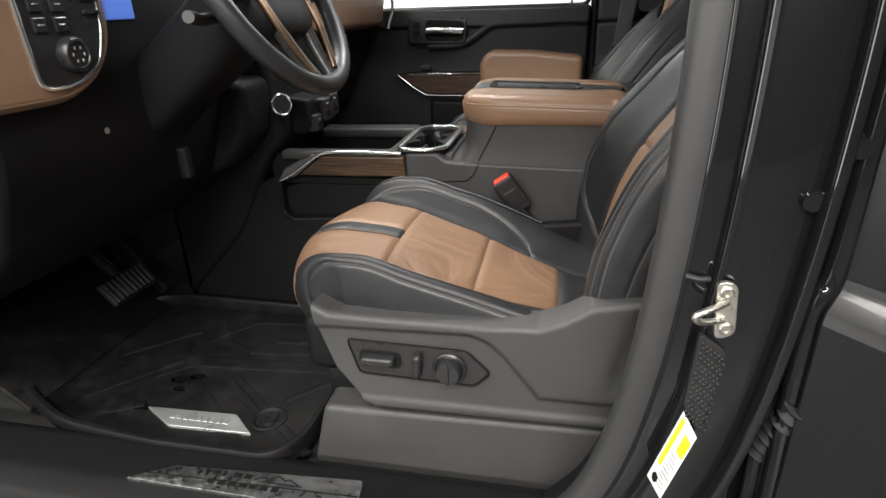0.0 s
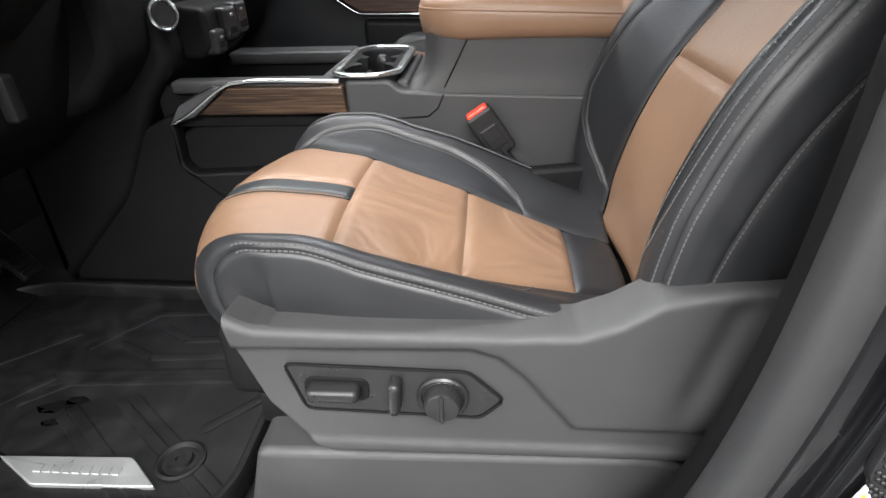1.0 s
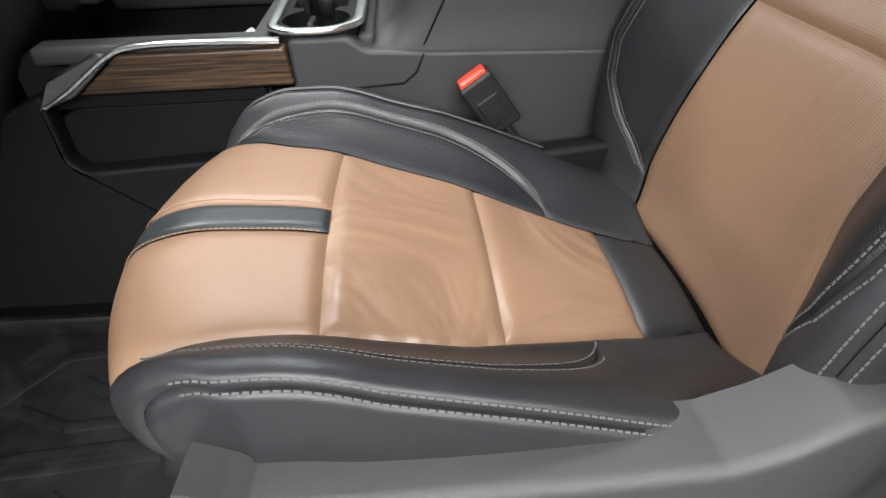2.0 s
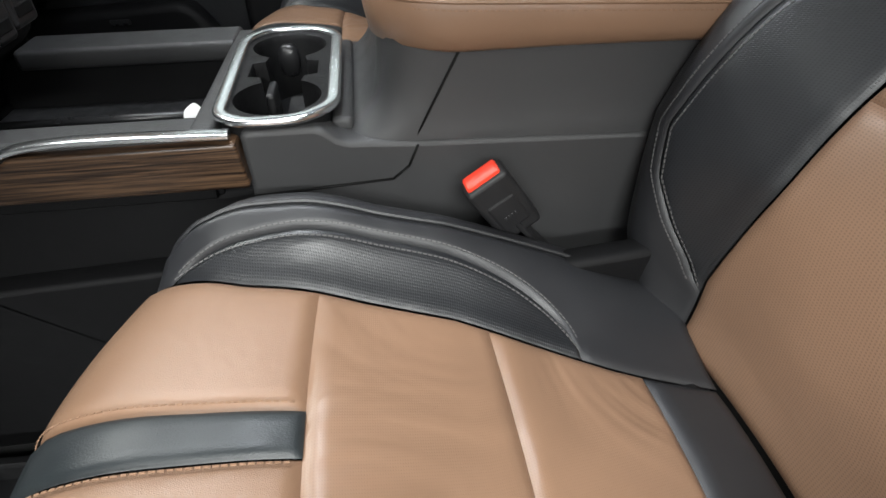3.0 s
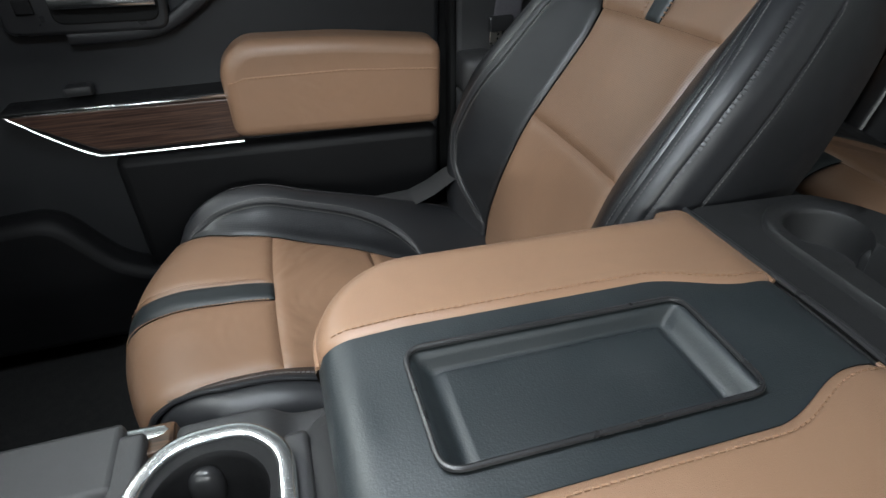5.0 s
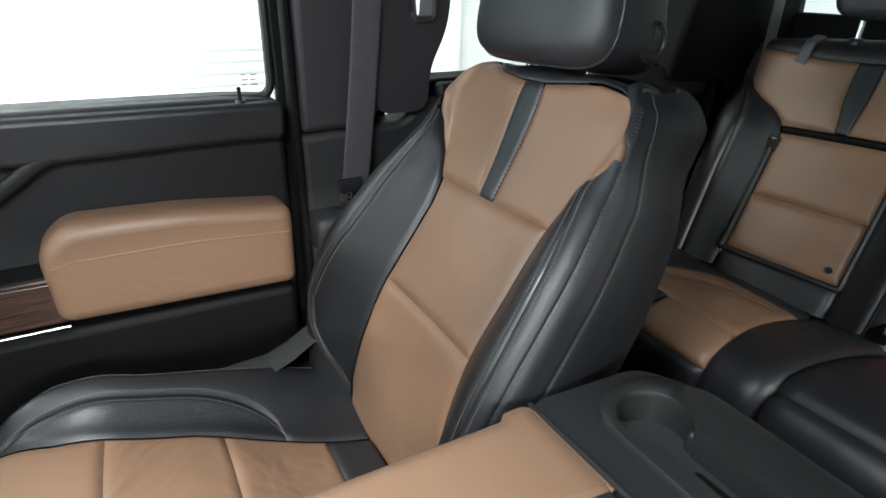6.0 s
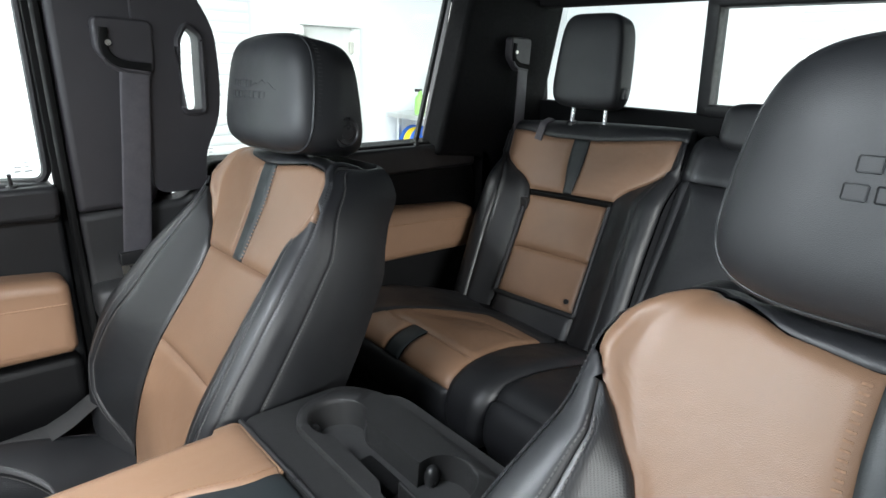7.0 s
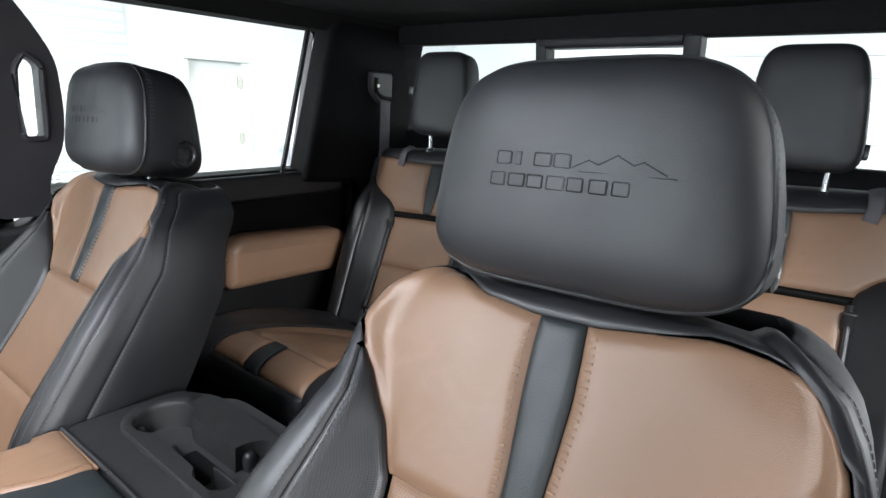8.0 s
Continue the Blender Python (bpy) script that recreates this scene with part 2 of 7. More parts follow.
def part(name, bm, material, parent=None, label="", smooth=True, sharp=40):
    """A bmesh as one mesh object under a thing or a part."""
    bmesh.ops.recalc_face_normals(bm, faces=bm.faces)
    area = {f: f.calc_area() for f in bm.faces}
    for e in bm.edges:
        if len(e.link_faces) == 2:
            a, b = area[e.link_faces[0]], area[e.link_faces[1]]
            turn = e.calc_face_angle(0)
            # hard where the surface turns sharply, and round the large flat faces of rounded blocks
            if turn > radians(sharp) or (turn > radians(10) and max(a, b) > 8 * min(a, b)):
                e.smooth = False
    me = bpy.data.meshes.new(name)
    bm.to_mesh(me)
    bm.free()
    for mt in (material if isinstance(material, (list, tuple)) else [material]):
        me.materials.append(mt)
    return link(name, me, parent, label, smooth)


def thing(name, label, category, group="", kind="", at=(0, 0, 0)):
    ob = new(name)
    ob.empty_display_size = 0.05
    ob.location = at
    return tagged(ob, label, category, group, kind)


def box(bm, lo, hi, bevel=0.0, seg=2, m=None):
    """A box with rounded edges, added to bm."""
    c = [(a + b) / 2 for a, b in zip(lo, hi)]
    d = [abs(b - a) for a, b in zip(lo, hi)]
    mat = Matrix.Translation(c) @ Matrix.Diagonal((*d, 1))
    if m is not None:
        mat = m @ mat
    vs = bmesh.ops.create_cube(bm, size=1, matrix=mat)["verts"]
    if bevel:
        es = list({e for v in vs for e in v.link_edges})
        bmesh.ops.bevel(bm, geom=es, offset=bevel, segments=seg, profile=0.5, affect="EDGES")
    return bm


def cyl(bm, r1, r2, depth, m, seg=32, bevel=0.0):
    vs = bmesh.ops.create_cone(bm, cap_ends=True, segments=seg, radius1=r1, radius2=r2, depth=depth, matrix=m)["verts"]
    if bevel:
        es = [e for e in {e for v in vs for e in v.link_edges} if any(len(f.verts) > 4 for f in e.link_faces)]
        bmesh.ops.bevel(bm, geom=es, offset=bevel, segments=2, profile=0.5, affect="EDGES")
    return bm


def prism(bm, outline, axis, lo, hi, bevel=0.0, seg=2):
    """An outline of 2D points drawn out along an axis, its two faces' edges rounded by bevel. axis 'y' takes (x, z), 'z' takes (x, y), 'x' takes (y, z)."""
    def at(p, h):
        return {"y": (p[0], h, p[1]), "z": (p[0], p[1], h), "x": (h, p[0], p[1])}[axis]
    pts = []
    for p in outline:
        q = Vector((p[0], p[1]))
        if not pts or (q - pts[-1]).length > 1e-6:
            pts.append(q)
    if (pts[0] - pts[-1]).length < 1e-6:
        pts.pop()
    n = len(pts)
    turn = sum(pts[i - 1].x * pts[i].y - pts[i].x * pts[i - 1].y for i in range(n))
    normal = []
    for i in range(n):
        d1, d2 = (pts[i] - pts[i - 1]).normalized(), (pts[(i + 1) % n] - pts[i]).normalized()
        t = d1 + d2
        t = t.normalized() if t.length > 1e-6 else d1
        k = 1.0 / max(0.5, t.dot(d2))
        normal.append(Vector((-t.y, t.x)) * (k if turn > 0 else -k))
    bevel = min(bevel, abs(hi - lo) * 0.5)
    levels = [(lo, bevel)]
    if bevel:
        levels = [(lo + bevel * (1 - math.sin(q)), bevel * (1 - math.cos(q))) for q in [math.pi / 2 * (1 - k / (seg + 1)) for k in range(seg + 2)]]
    levels = levels + [(lo + hi - h, o) for h, o in reversed(levels)]
    def inset(o):
        out = [p + m * o for p, m in zip(pts, normal)]
        for _ in range(8 if o else 0):
            for i in range(n):
                j = (i + 1) % n
                if (out[j] - out[i]).dot(pts[j] - pts[i]) < 0:
                    mid = (out[i] + out[j]) / 2
                    out[i], out[j] = mid.copy(), mid.copy()
        return out
    rings = [[bm.verts.new(at(p, h)) for p in inset(o)] for h, o in levels]
    caps = [bm.faces.new(rings[0][::-1]), bm.faces.new(rings[-1])]
    for A, B in zip(rings, rings[1:]):
        for i in range(n):
            bm.faces.new((A[i], A[(i + 1) % n], B[(i + 1) % n], B[i]))
    for f in caps:
        for e in f.edges:
            e.smooth = False
    bmesh.ops.triangulate(bm, faces=caps, quad_method="BEAUTY", ngon_method="EAR_CLIP")
    bmesh.ops.dissolve_degenerate(bm, dist=1e-6, edges=[e for e in bm.edges if e.calc_length() < 1e-6])
    return bm


def sheet(bm, loops, z):
    """A flat sheet bounded by the first loop, with the other loops cut out of it."""
    es, rings = [], []
    for lp in loops:
        vs = [bm.verts.new((x, y, z)) for x, y in lp]
        rings.append(vs)
        es += [bm.edges.new((vs[i], vs[(i + 1) % len(vs)])) for i in range(len(vs))]
    bmesh.ops.triangle_fill(bm, edges=es, use_beauty=True, use_dissolve=False)
    return rings


def skirt(bm, top, levels):
    """Walls down from a ring: levels of (height, scale about its middle)."""
    cx, cy = sum(v.co.x for v in top) / len(top), sum(v.co.y for v in top) / len(top)
    last = top
    for z, k in levels:
        ring = [bm.verts.new((cx + (v.co.x - cx) * k, cy + (v.co.y - cy) * k, z)) for v in top]
        for i in range(len(top)):
            j = (i + 1) % len(top)
            bm.faces.new((last[i], last[j], ring[j], ring[i]))
        last = ring
    return last


def rounded(points, r=0.01, n=4):
    """The outline with its corners rounded."""
    out = []
    k = len(points)
    for i in range(k):
        p = Vector(points[i])
        a, b = Vector(points[i - 1]) - p, Vector(points[(i + 1) % k]) - p
        rr = min(r, a.length * 0.45, b.length * 0.45)
        s, e = p + a.normalized() * rr, p + b.normalized() * rr
        for j in range(n + 1):
            t = j / n
            out.append(tuple((1 - t) ** 2 * s + 2 * t * (1 - t) * p + t * t * e))
    return out


def smooth_path(points, per=8, closed=False):
    """Catmull-Rom through the points."""
    pts = [Vector(p) for p in points]
    n = len(pts)
    out = []
    for i in range(n if closed else n - 1):
        p1, p2 = pts[i], pts[(i + 1) % n]
        p0 = pts[i - 1] if (closed or i > 0) else p1 * 2 - p2
        p3 = pts[(i + 2) % n] if (closed or i + 2 < n) else p2 * 2 - p1
        for j in range(per):
            t = j / per
            out.append(0.5 * (2 * p1 + (p2 - p0) * t + (2 * p0 - 5 * p1 + 4 * p2 - p3) * t * t + (3 * p1 - p0 - 3 * p2 + p3) * t ** 3))
    if not closed:
        out.append(pts[-1])
    return out


def tube(bm, pts, r, seg=8, closed=False, flat=None, up=(0, 0, 1)):
    """A round (or flat: half-width, half-thickness) bar along the points."""
    raw, pts = [Vector(p) for p in pts], []
    for p in raw:
        if not pts or (p - pts[-1]).length > 1e-5:
            pts.append(p)
    if closed and (pts[0] - pts[-1]).length < 1e-5:
        pts.pop()
    n = len(pts)
    seg = max(seg, 16) if flat else seg
    rings = []
    for i, p in enumerate(pts):
        a = pts[i - 1] if (closed or i) else pts[0]
        b = pts[(i + 1) % n] if (closed or i < n - 1) else pts[-1]
        t = (b - a).normalized()
        u = Vector(up)
        s = t.cross(u)
        s = s.normalized() if s.length > 1e-4 else t.orthogonal().normalized()
        w = s.cross(t).normalized()
        ring = []
        for k in range(seg):
            q = 2 * math.pi * k / seg
            if flat:
                ca, sa = math.cos(q), math.sin(q)
                ca, sa = math.copysign(abs(ca) ** 0.6, ca), math.copysign(abs(sa) ** 0.6, sa)
                ring.append(bm.verts.new(p + s * ca * flat[0] + w * sa * flat[1]))
            else:
                ring.append(bm.verts.new(p + s * math.cos(q) * r + w * math.sin(q) * r))
        rings.append(ring)
    for i in range(n if closed else n - 1):
        A, B = rings[i], rings[(i + 1) % n]
        for k in range(seg):
            bm.faces.new((A[k], A[(k + 1) % seg], B[(k + 1) % seg], B[k]))
    if not closed:
        bm.faces.new(rings[0][::-1])
        bm.faces.new(rings[-1])
    return bm


def lathe(bm, profile, m, seg=32):
    """Profile of (radius, height), turned about z and placed by m."""
    rings = []
    for r, h in profile:
        rings.append([bm.verts.new(m @ Vector((r * math.cos(2 * math.pi * k / seg), r * math.sin(2 * math.pi * k / seg), h))) for k in range(seg)])
    for A, B in zip(rings, rings[1:]):
        for k in range(seg):
            bm.faces.new((A[k], A[(k + 1) % seg], B[(k + 1) % seg], B[k]))
    bm.faces.new(rings[0][::-1])
    bm.faces.new(rings[-1])
    return bm


def step01(x):
    x = min(1.0, max(0.0, x))
    return x * x * (3 - 2 * x)


def table(xs, ys):
    return lambda x: float(np.interp(x, xs, ys))


def edge_spaced(a, b, n):
    """n + 1 values from a to b, closer together at both ends."""
    return [a + (b - a) * (0.5 - 0.5 * math.cos(math.pi * i / n)) * 0.75 + (b - a) * i / n * 0.25 for i in range(n + 1)]


def patch(name, fn, a0, a1, v0, v1, material, parent, na=14, nv=26, dip=0.006, reach=0.014, sides="abuv", label="", puff=0.0):
    """One sewn panel of a cushion: fn(a, v) is the cushion's surface; its sewn edges sink into the seam.
    sides: which edges are sewn: a (low a), b (high a), u (low v), v (high v)."""
    A, V = edge_spaced(a0, a1, na), edge_spaced(v0, v1, nv)
    P = np.array([[fn(a, v) for a in A] for v in V], float)
    du, dv = np.gradient(P, axis=1), np.gradient(P, axis=0)
    N = np.cross(dv, du)
    N /= np.maximum(np.linalg.norm(N, axis=2, keepdims=True), 1e-9)
    la = np.concatenate([np.zeros((len(V), 1)), np.cumsum(np.linalg.norm(np.diff(P, axis=1), axis=2), axis=1)], axis=1)
    lv = np.concatenate([np.zeros((1, len(A))), np.cumsum(np.linalg.norm(np.diff(P, axis=0), axis=2), axis=0)], axis=0)
    d = np.full(P.shape[:2], 9.0)
    if "a" in sides: d = np.minimum(d, la)
    if "b" in sides: d = np.minimum(d, la[:, -1:] - la)
    if "u" in sides: d = np.minimum(d, lv)
    if "v" in sides: d = np.minimum(d, lv[-1:, :] - lv)
    k = np.clip(d / reach, 0, 1)
    h = -dip * (1 - k) ** 2
    if puff:
        h = h + puff * np.clip(d / 0.05, 0, 1) * (2 - np.clip(d / 0.05, 0, 1))
    Q = P + N * h[..., None]
    w = len(A)
    faces = [(r * w + c, (r + 1) * w + c, (r + 1) * w + c + 1, r * w + c + 1) for r in range(len(V) - 1) for c in range(w - 1)]
    me = bpy.data.meshes.new(name)
    me.from_pydata([tuple(q) for q in Q.reshape(-1, 3)], [], faces)
    me.materials.append(material)
    uv = me.uv_layers.new(name="cloth")
    flat = np.stack([la, lv], axis=2).reshape(-1, 2)
    idx = np.zeros(len(me.loops), dtype=np.int32)
    me.loops.foreach_get("vertex_index", idx)
    uv.data.foreach_set("uv", flat[idx].ravel())
    return link(name, me, parent, label)


def between(fn, lo, hi):
    """The surface fn between two lines a = lo(v) and a = hi(v), as its own patch of a from 0 to 1."""
    return lambda t, v: fn(lo(v) + (hi(v) - lo(v)) * t, v)


def stitches(name, curve, material, parent, spacing=0.0052, length=0.0036, r=0.0006, lift=0.0002):
    """A row of stitches along a fine polyline of (point, normal)."""
    bm = bmesh.new()
    total, nxt = 0.0, 0.0
    for (p, n), (q, n2) in zip(curve, curve[1:]):
        p, q, n = Vector(p), Vector(q), Vector(n)
        seg = (q - p).length
        if seg < 1e-7:
            continue
        t = (q - p) / seg
        while nxt < total + seg:
            c = p + t * (nxt - total) + n * lift
            s = t.cross(n).normalized()
            m = Matrix((t, s, n)).transposed().to_4x4()
            m.translation = c
            bmesh.ops.create_cube(bm, size=1, matrix=m @ Matrix.Diagonal((length, r * 2, min(r * 1.6, 0.0008), 1)))
            nxt += spacing
        total += seg
    return tagged(part(name, bm, material, parent, smooth=False), kind="stuff")


def on_surface(fn, pairs):
    """Points and outward normals of a cushion's surface along (a, v) pairs."""
    out = []
    for a, v in pairs:
        p = np.array(fn(a, v))
        du, dv = np.array(fn(a + 0.004, v)) - np.array(fn(a - 0.004, v)), np.array(fn(a, v + 0.004)) - np.array(fn(a, v - 0.004))
        n = np.cross(dv, du)
        out.append((tuple(p), tuple(n / max(np.linalg.norm(n), 1e-9))))
    return out


def pillow(bm, size, m, e1=0.35, e2=0.35, nu=40, nv=24):
    """A rounded cushion block (superellipsoid), half sizes in size."""
    def sp(x, e):
        return math.copysign(abs(x) ** e, x)
    rows = []
    for j in range(nv + 1):
        ph = -math.pi / 2 + math.pi * j / nv
        ring = []
        for i in range(nu):
            th = 2 * math.pi * i / nu
            c = sp(math.cos(ph), e1)
            ring.append(bm.verts.new(m @ Vector((size[0] * c * sp(math.cos(th), e2), size[1] * c * sp(math.sin(th), e2), size[2] * sp(math.sin(ph), e1)))))
        rows.append(ring)
    for A, B in zip(rows, rows[1:]):
        for i in range(nu):
            bm.faces.new((A[i], A[(i + 1) % nu], B[(i + 1) % nu], B[i]))
    bmesh.ops.remove_doubles(bm, verts=bm.verts, dist=1e-5)
    return bm


# ---------------------------------------------------------------- front seats
LEAN = 0.062


def arc_table(points):
    """A path in x and z, by its length from 0 to 1, with its outward normal."""
    fine = smooth_path([(p[0], 0, p[1]) for p in points], 10)
    P = np.array([(p.x, p.z) for p in fine])
    L = np.concatenate([[0], np.cumsum(np.linalg.norm(np.diff(P, axis=0), axis=1))])
    L /= L[-1]

    def at(v):
        x, z = np.interp(v, L, P[:, 0]), np.interp(v, L, P[:, 1])
        e = 0.012
        dx = np.interp(min(1, v + e), L, P[:, 0]) - np.interp(max(0, v - e), L, P[:, 0])
        dz = np.interp(min(1, v + e), L, P[:, 1]) - np.interp(max(0, v - e), L, P[:, 1])
        k = math.hypot(dx, dz)
        return x, z, -dz / k, dx / k

    def find(x=None, z=None):
        return float(L[int(np.argmin(np.abs(P[:, 0] - x)))]) if x is not None else float(L[int(np.argmin(np.abs(P[:, 1] - z)))])
    return at, find


CUSHION_LINE, cushion_v = arc_table([(-0.045, 0.215), (-0.069, 0.258), (-0.072, 0.298), (-0.052, 0.330), (-0.006, 0.344), (0.05, 0.342), (0.11, 0.334),
                                     (0.19, 0.309), (0.27, 0.284), (0.34, 0.260), (0.42, 0.236), (0.49, 0.222)])
BACK_LINE, back_v = arc_table([(0.490, 0.195), (0.503, 0.250), (0.511, 0.322), (0.527, 0.400), (0.556, 0.482), (0.607, 0.563), (0.655, 0.638), (0.697, 0.715),
                               (0.728, 0.782), (0.743, 0.804), (0.770, 0.810), (0.808, 0.800), (0.836, 0.784), (0.850, 0.768)])


def cushion_surface(y0, dx=0.0, out=-1):
    half = table([0, 0.2, 0.33, 0.62, 0.84, 1], [0.172, 0.166, 0.150, 0.132, 0.092, 0.07])
    wide = table([0, 0.12, 0.3, 0.8, 1], [0.205, 0.225, 0.243, 0.246, 0.235])
    rise = table([0, 0.10, 0.22, 0.4, 0.8, 1], [0.0, 0.010, 0.034, 0.045, 0.052, 0.045])
    low = table([0, 0.10, 0.22, 0.4, 0.6, 0.76, 0.9, 1], [0.0, 0.010, 0.034, 0.045, 0.047, 0.038, 0.027, 0.020])
    back = table([0, 0.15, 0.24, 0.34, 0.5, 1], [0.100, 0.097, 0.076, 0.034, 0.0, 0])

    def fn(a, v):
        x, z, nx, nz = CUSHION_LINE(v)
        s, k = (1 if a >= 0 else -1), abs(a)
        w, W, h = half(v), wide(v) - (0.010 if s == out else 0.0), rise(v) if s == out else low(v)
        roll = 0.020 if s == out else 0.034
        inner = W - roll
        if k <= 0.6:
            t = k / 0.6
            d, up = w * t, 0.004 * (1 - t * t)
        elif k <= 0.85:
            t = (k - 0.6) / 0.25
            d, up = w + (inner - w) * t, h * (0.85 * step01(t) + 0.15 * t)
        elif k <= 1.0:
            t = (k - 0.85) / 0.15
            d, up = inner + roll * math.sin(t * math.pi / 2), h - roll * 0.76 * (1 - math.cos(t * math.pi / 2))
        else:
            t = (k - 1.0) / 0.3
            d, up = W + 0.006 * math.sin(t * math.pi) - 0.006 * t, h - roll * 0.76 - 0.080 * t
        pull = back(v) * min(k, 1.06) ** 2 * (1.12 if s == out else 1.0)
        return (x + nx * up + pull + dx, y0 + s * d, z + nz * up)
    return fn


def back_surface(y0, dx=0.0):
    vs = [0] + [back_v(z=q) for q in (0.285, 0.40, 0.50, 0.60, 0.64, 0.675, 0.705, 0.735, 0.765, 0.790)] + [back_v(x=q) for q in (0.743, 0.770, 0.808, 0.836)] + [1.0]
    half = table(vs, [0.150, 0.153, 0.128, 0.121, 0.122, 0.127, 0.142, 0.162, 0.178, 0.176, 0.168, 0.150, 0.130, 0.120, 0.115, 0.115])
    wide = table(vs, [0.220, 0.233, 0.246, 0.252, 0.246, 0.238, 0.226, 0.216, 0.206, 0.198, 0.188, 0.172, 0.154, 0.143, 0.137, 0.133])
    fuller = table(vs, [0.000, 0.030, 0.036, 0.018, 0.004, 0.002, 0.002, 0.002, 0.009, 0.015, 0.018, 0.018, 0.016, 0.011, 0.005, 0.002])
    rise = table(vs, [0.045, 0.064, 0.070, 0.066, 0.054, 0.046, 0.034, 0.022, 0.012, 0.006, 0.002, 0.0, 0.0, 0.0, 0.0, 0.0])
    deep = table(vs, [0.060, 0.100, 0.150, 0.160, 0.150, 0.145, 0.140, 0.135, 0.130, 0.120, 0.105, 0.085, 0.065, 0.05, 0.03, 0.01])

    low = vs[8]
    hollow = table(vs[:5], [0.022, 0.022, 0.018, 0.007, 0.0])
    end_x, end_z = table(vs[8:], [0.828, 0.842, 0.848, 0.850, 0.851, 0.851, 0.851, 0.851]), table(vs[8:], [0.690, 0.736, 0.764, 0.784, 0.793, 0.795, 0.795, 0.790])

    def fn(a, v):
        x, z, nx, nz = BACK_LINE(v)
        s, k = (1 if a >= 0 else -1), abs(a)
        w, W, h = half(v), wide(v) + (fuller(v) if s > 0 else 0.0), rise(v)
        rnd = min(0.036, (W - w) * 0.5)
        inner = W - rnd
        if k <= 0.6:
            t = k / 0.6
            d, up = w * t, 0.006 * (1 - t * t) - 0.004 + hollow(v) * t * t
        elif k <= 0.85:
            t = (k - 0.6) / 0.25
            d, up = w + (inner - w) * t, -0.004 + hollow(v) + (h + 0.004 - hollow(v)) * (0.5 * step01(t) + 0.5 * math.sin(t * math.pi / 2))
        elif k <= 1.0:
            t = (k - 0.85) / 0.15
            d, up = inner + rnd * math.sin(t * math.pi / 2), h - rnd * 0.9 * (1 - math.cos(t * math.pi / 2))
        else:
            t = (k - 1.0) / 0.5
            d, up = W + 0.006 * math.sin(t * math.pi) - 0.02 * t * t, h - rnd * 0.9 - deep(v) * t
        bx, bz = x + nx * up, z + nz * up
        if k > 1.0 and v > low:
            t = (k - 1.0) / 0.5
            sx, sz = x + nx * (h - rnd * 0.9), z + nz * (h - rnd * 0.9)
            bx, bz = sx + (end_x(v) - sx) * t, sz + (end_z(v) - sz) * t
            d = W + 0.006 * math.sin(t * math.pi) - 0.02 * t * t * max(0.0, 1 - (v - low) / 0.06)
        X, Z = bx, bz - 0.35 * d * d * step01((z - 0.74) / 0.06) - 0.05 * s * d * step01((z - 0.40) / 0.30)
        return (X + dx, y0 + s * d + LEAN * (Z - 0.33), Z)
    return fn


def letter_bars(bm, rows, m, depth):
    """Plain raised blocks standing in for a lettered badge: rows of (x, y, width, height)."""
    for x, y, w, h in rows:
        box(bm, (x, y, -depth), (x + w, y + h, depth), min(w, h) * 0.12, 1, m)
    return bm


BADGE = [(i * 0.0165, 0.0165, (0.012, 0.005, 0.013, 0.012)[i], 0.0105) for i in range(4)] + [(i * 0.0165, 0.0, (0.012, 0.013, 0.012, 0.013, 0.011, 0.012, 0.011)[i], 0.0105) for i in range(7)]


def mountain_badge(bm, m, depth):
    """The badge's peaks: one raised line over a base line."""
    for line in ([(0.066, 0.0165), (0.080, 0.0235), (0.087, 0.0205), (0.100, 0.0280), (0.112, 0.0215), (0.118, 0.0245), (0.134, 0.0165)], [(0.074, 0.0150), (0.140, 0.0150)]):
        tube(bm, [m @ Vector((x, y, 0)) for x, y in line], depth, 6)
    return bm


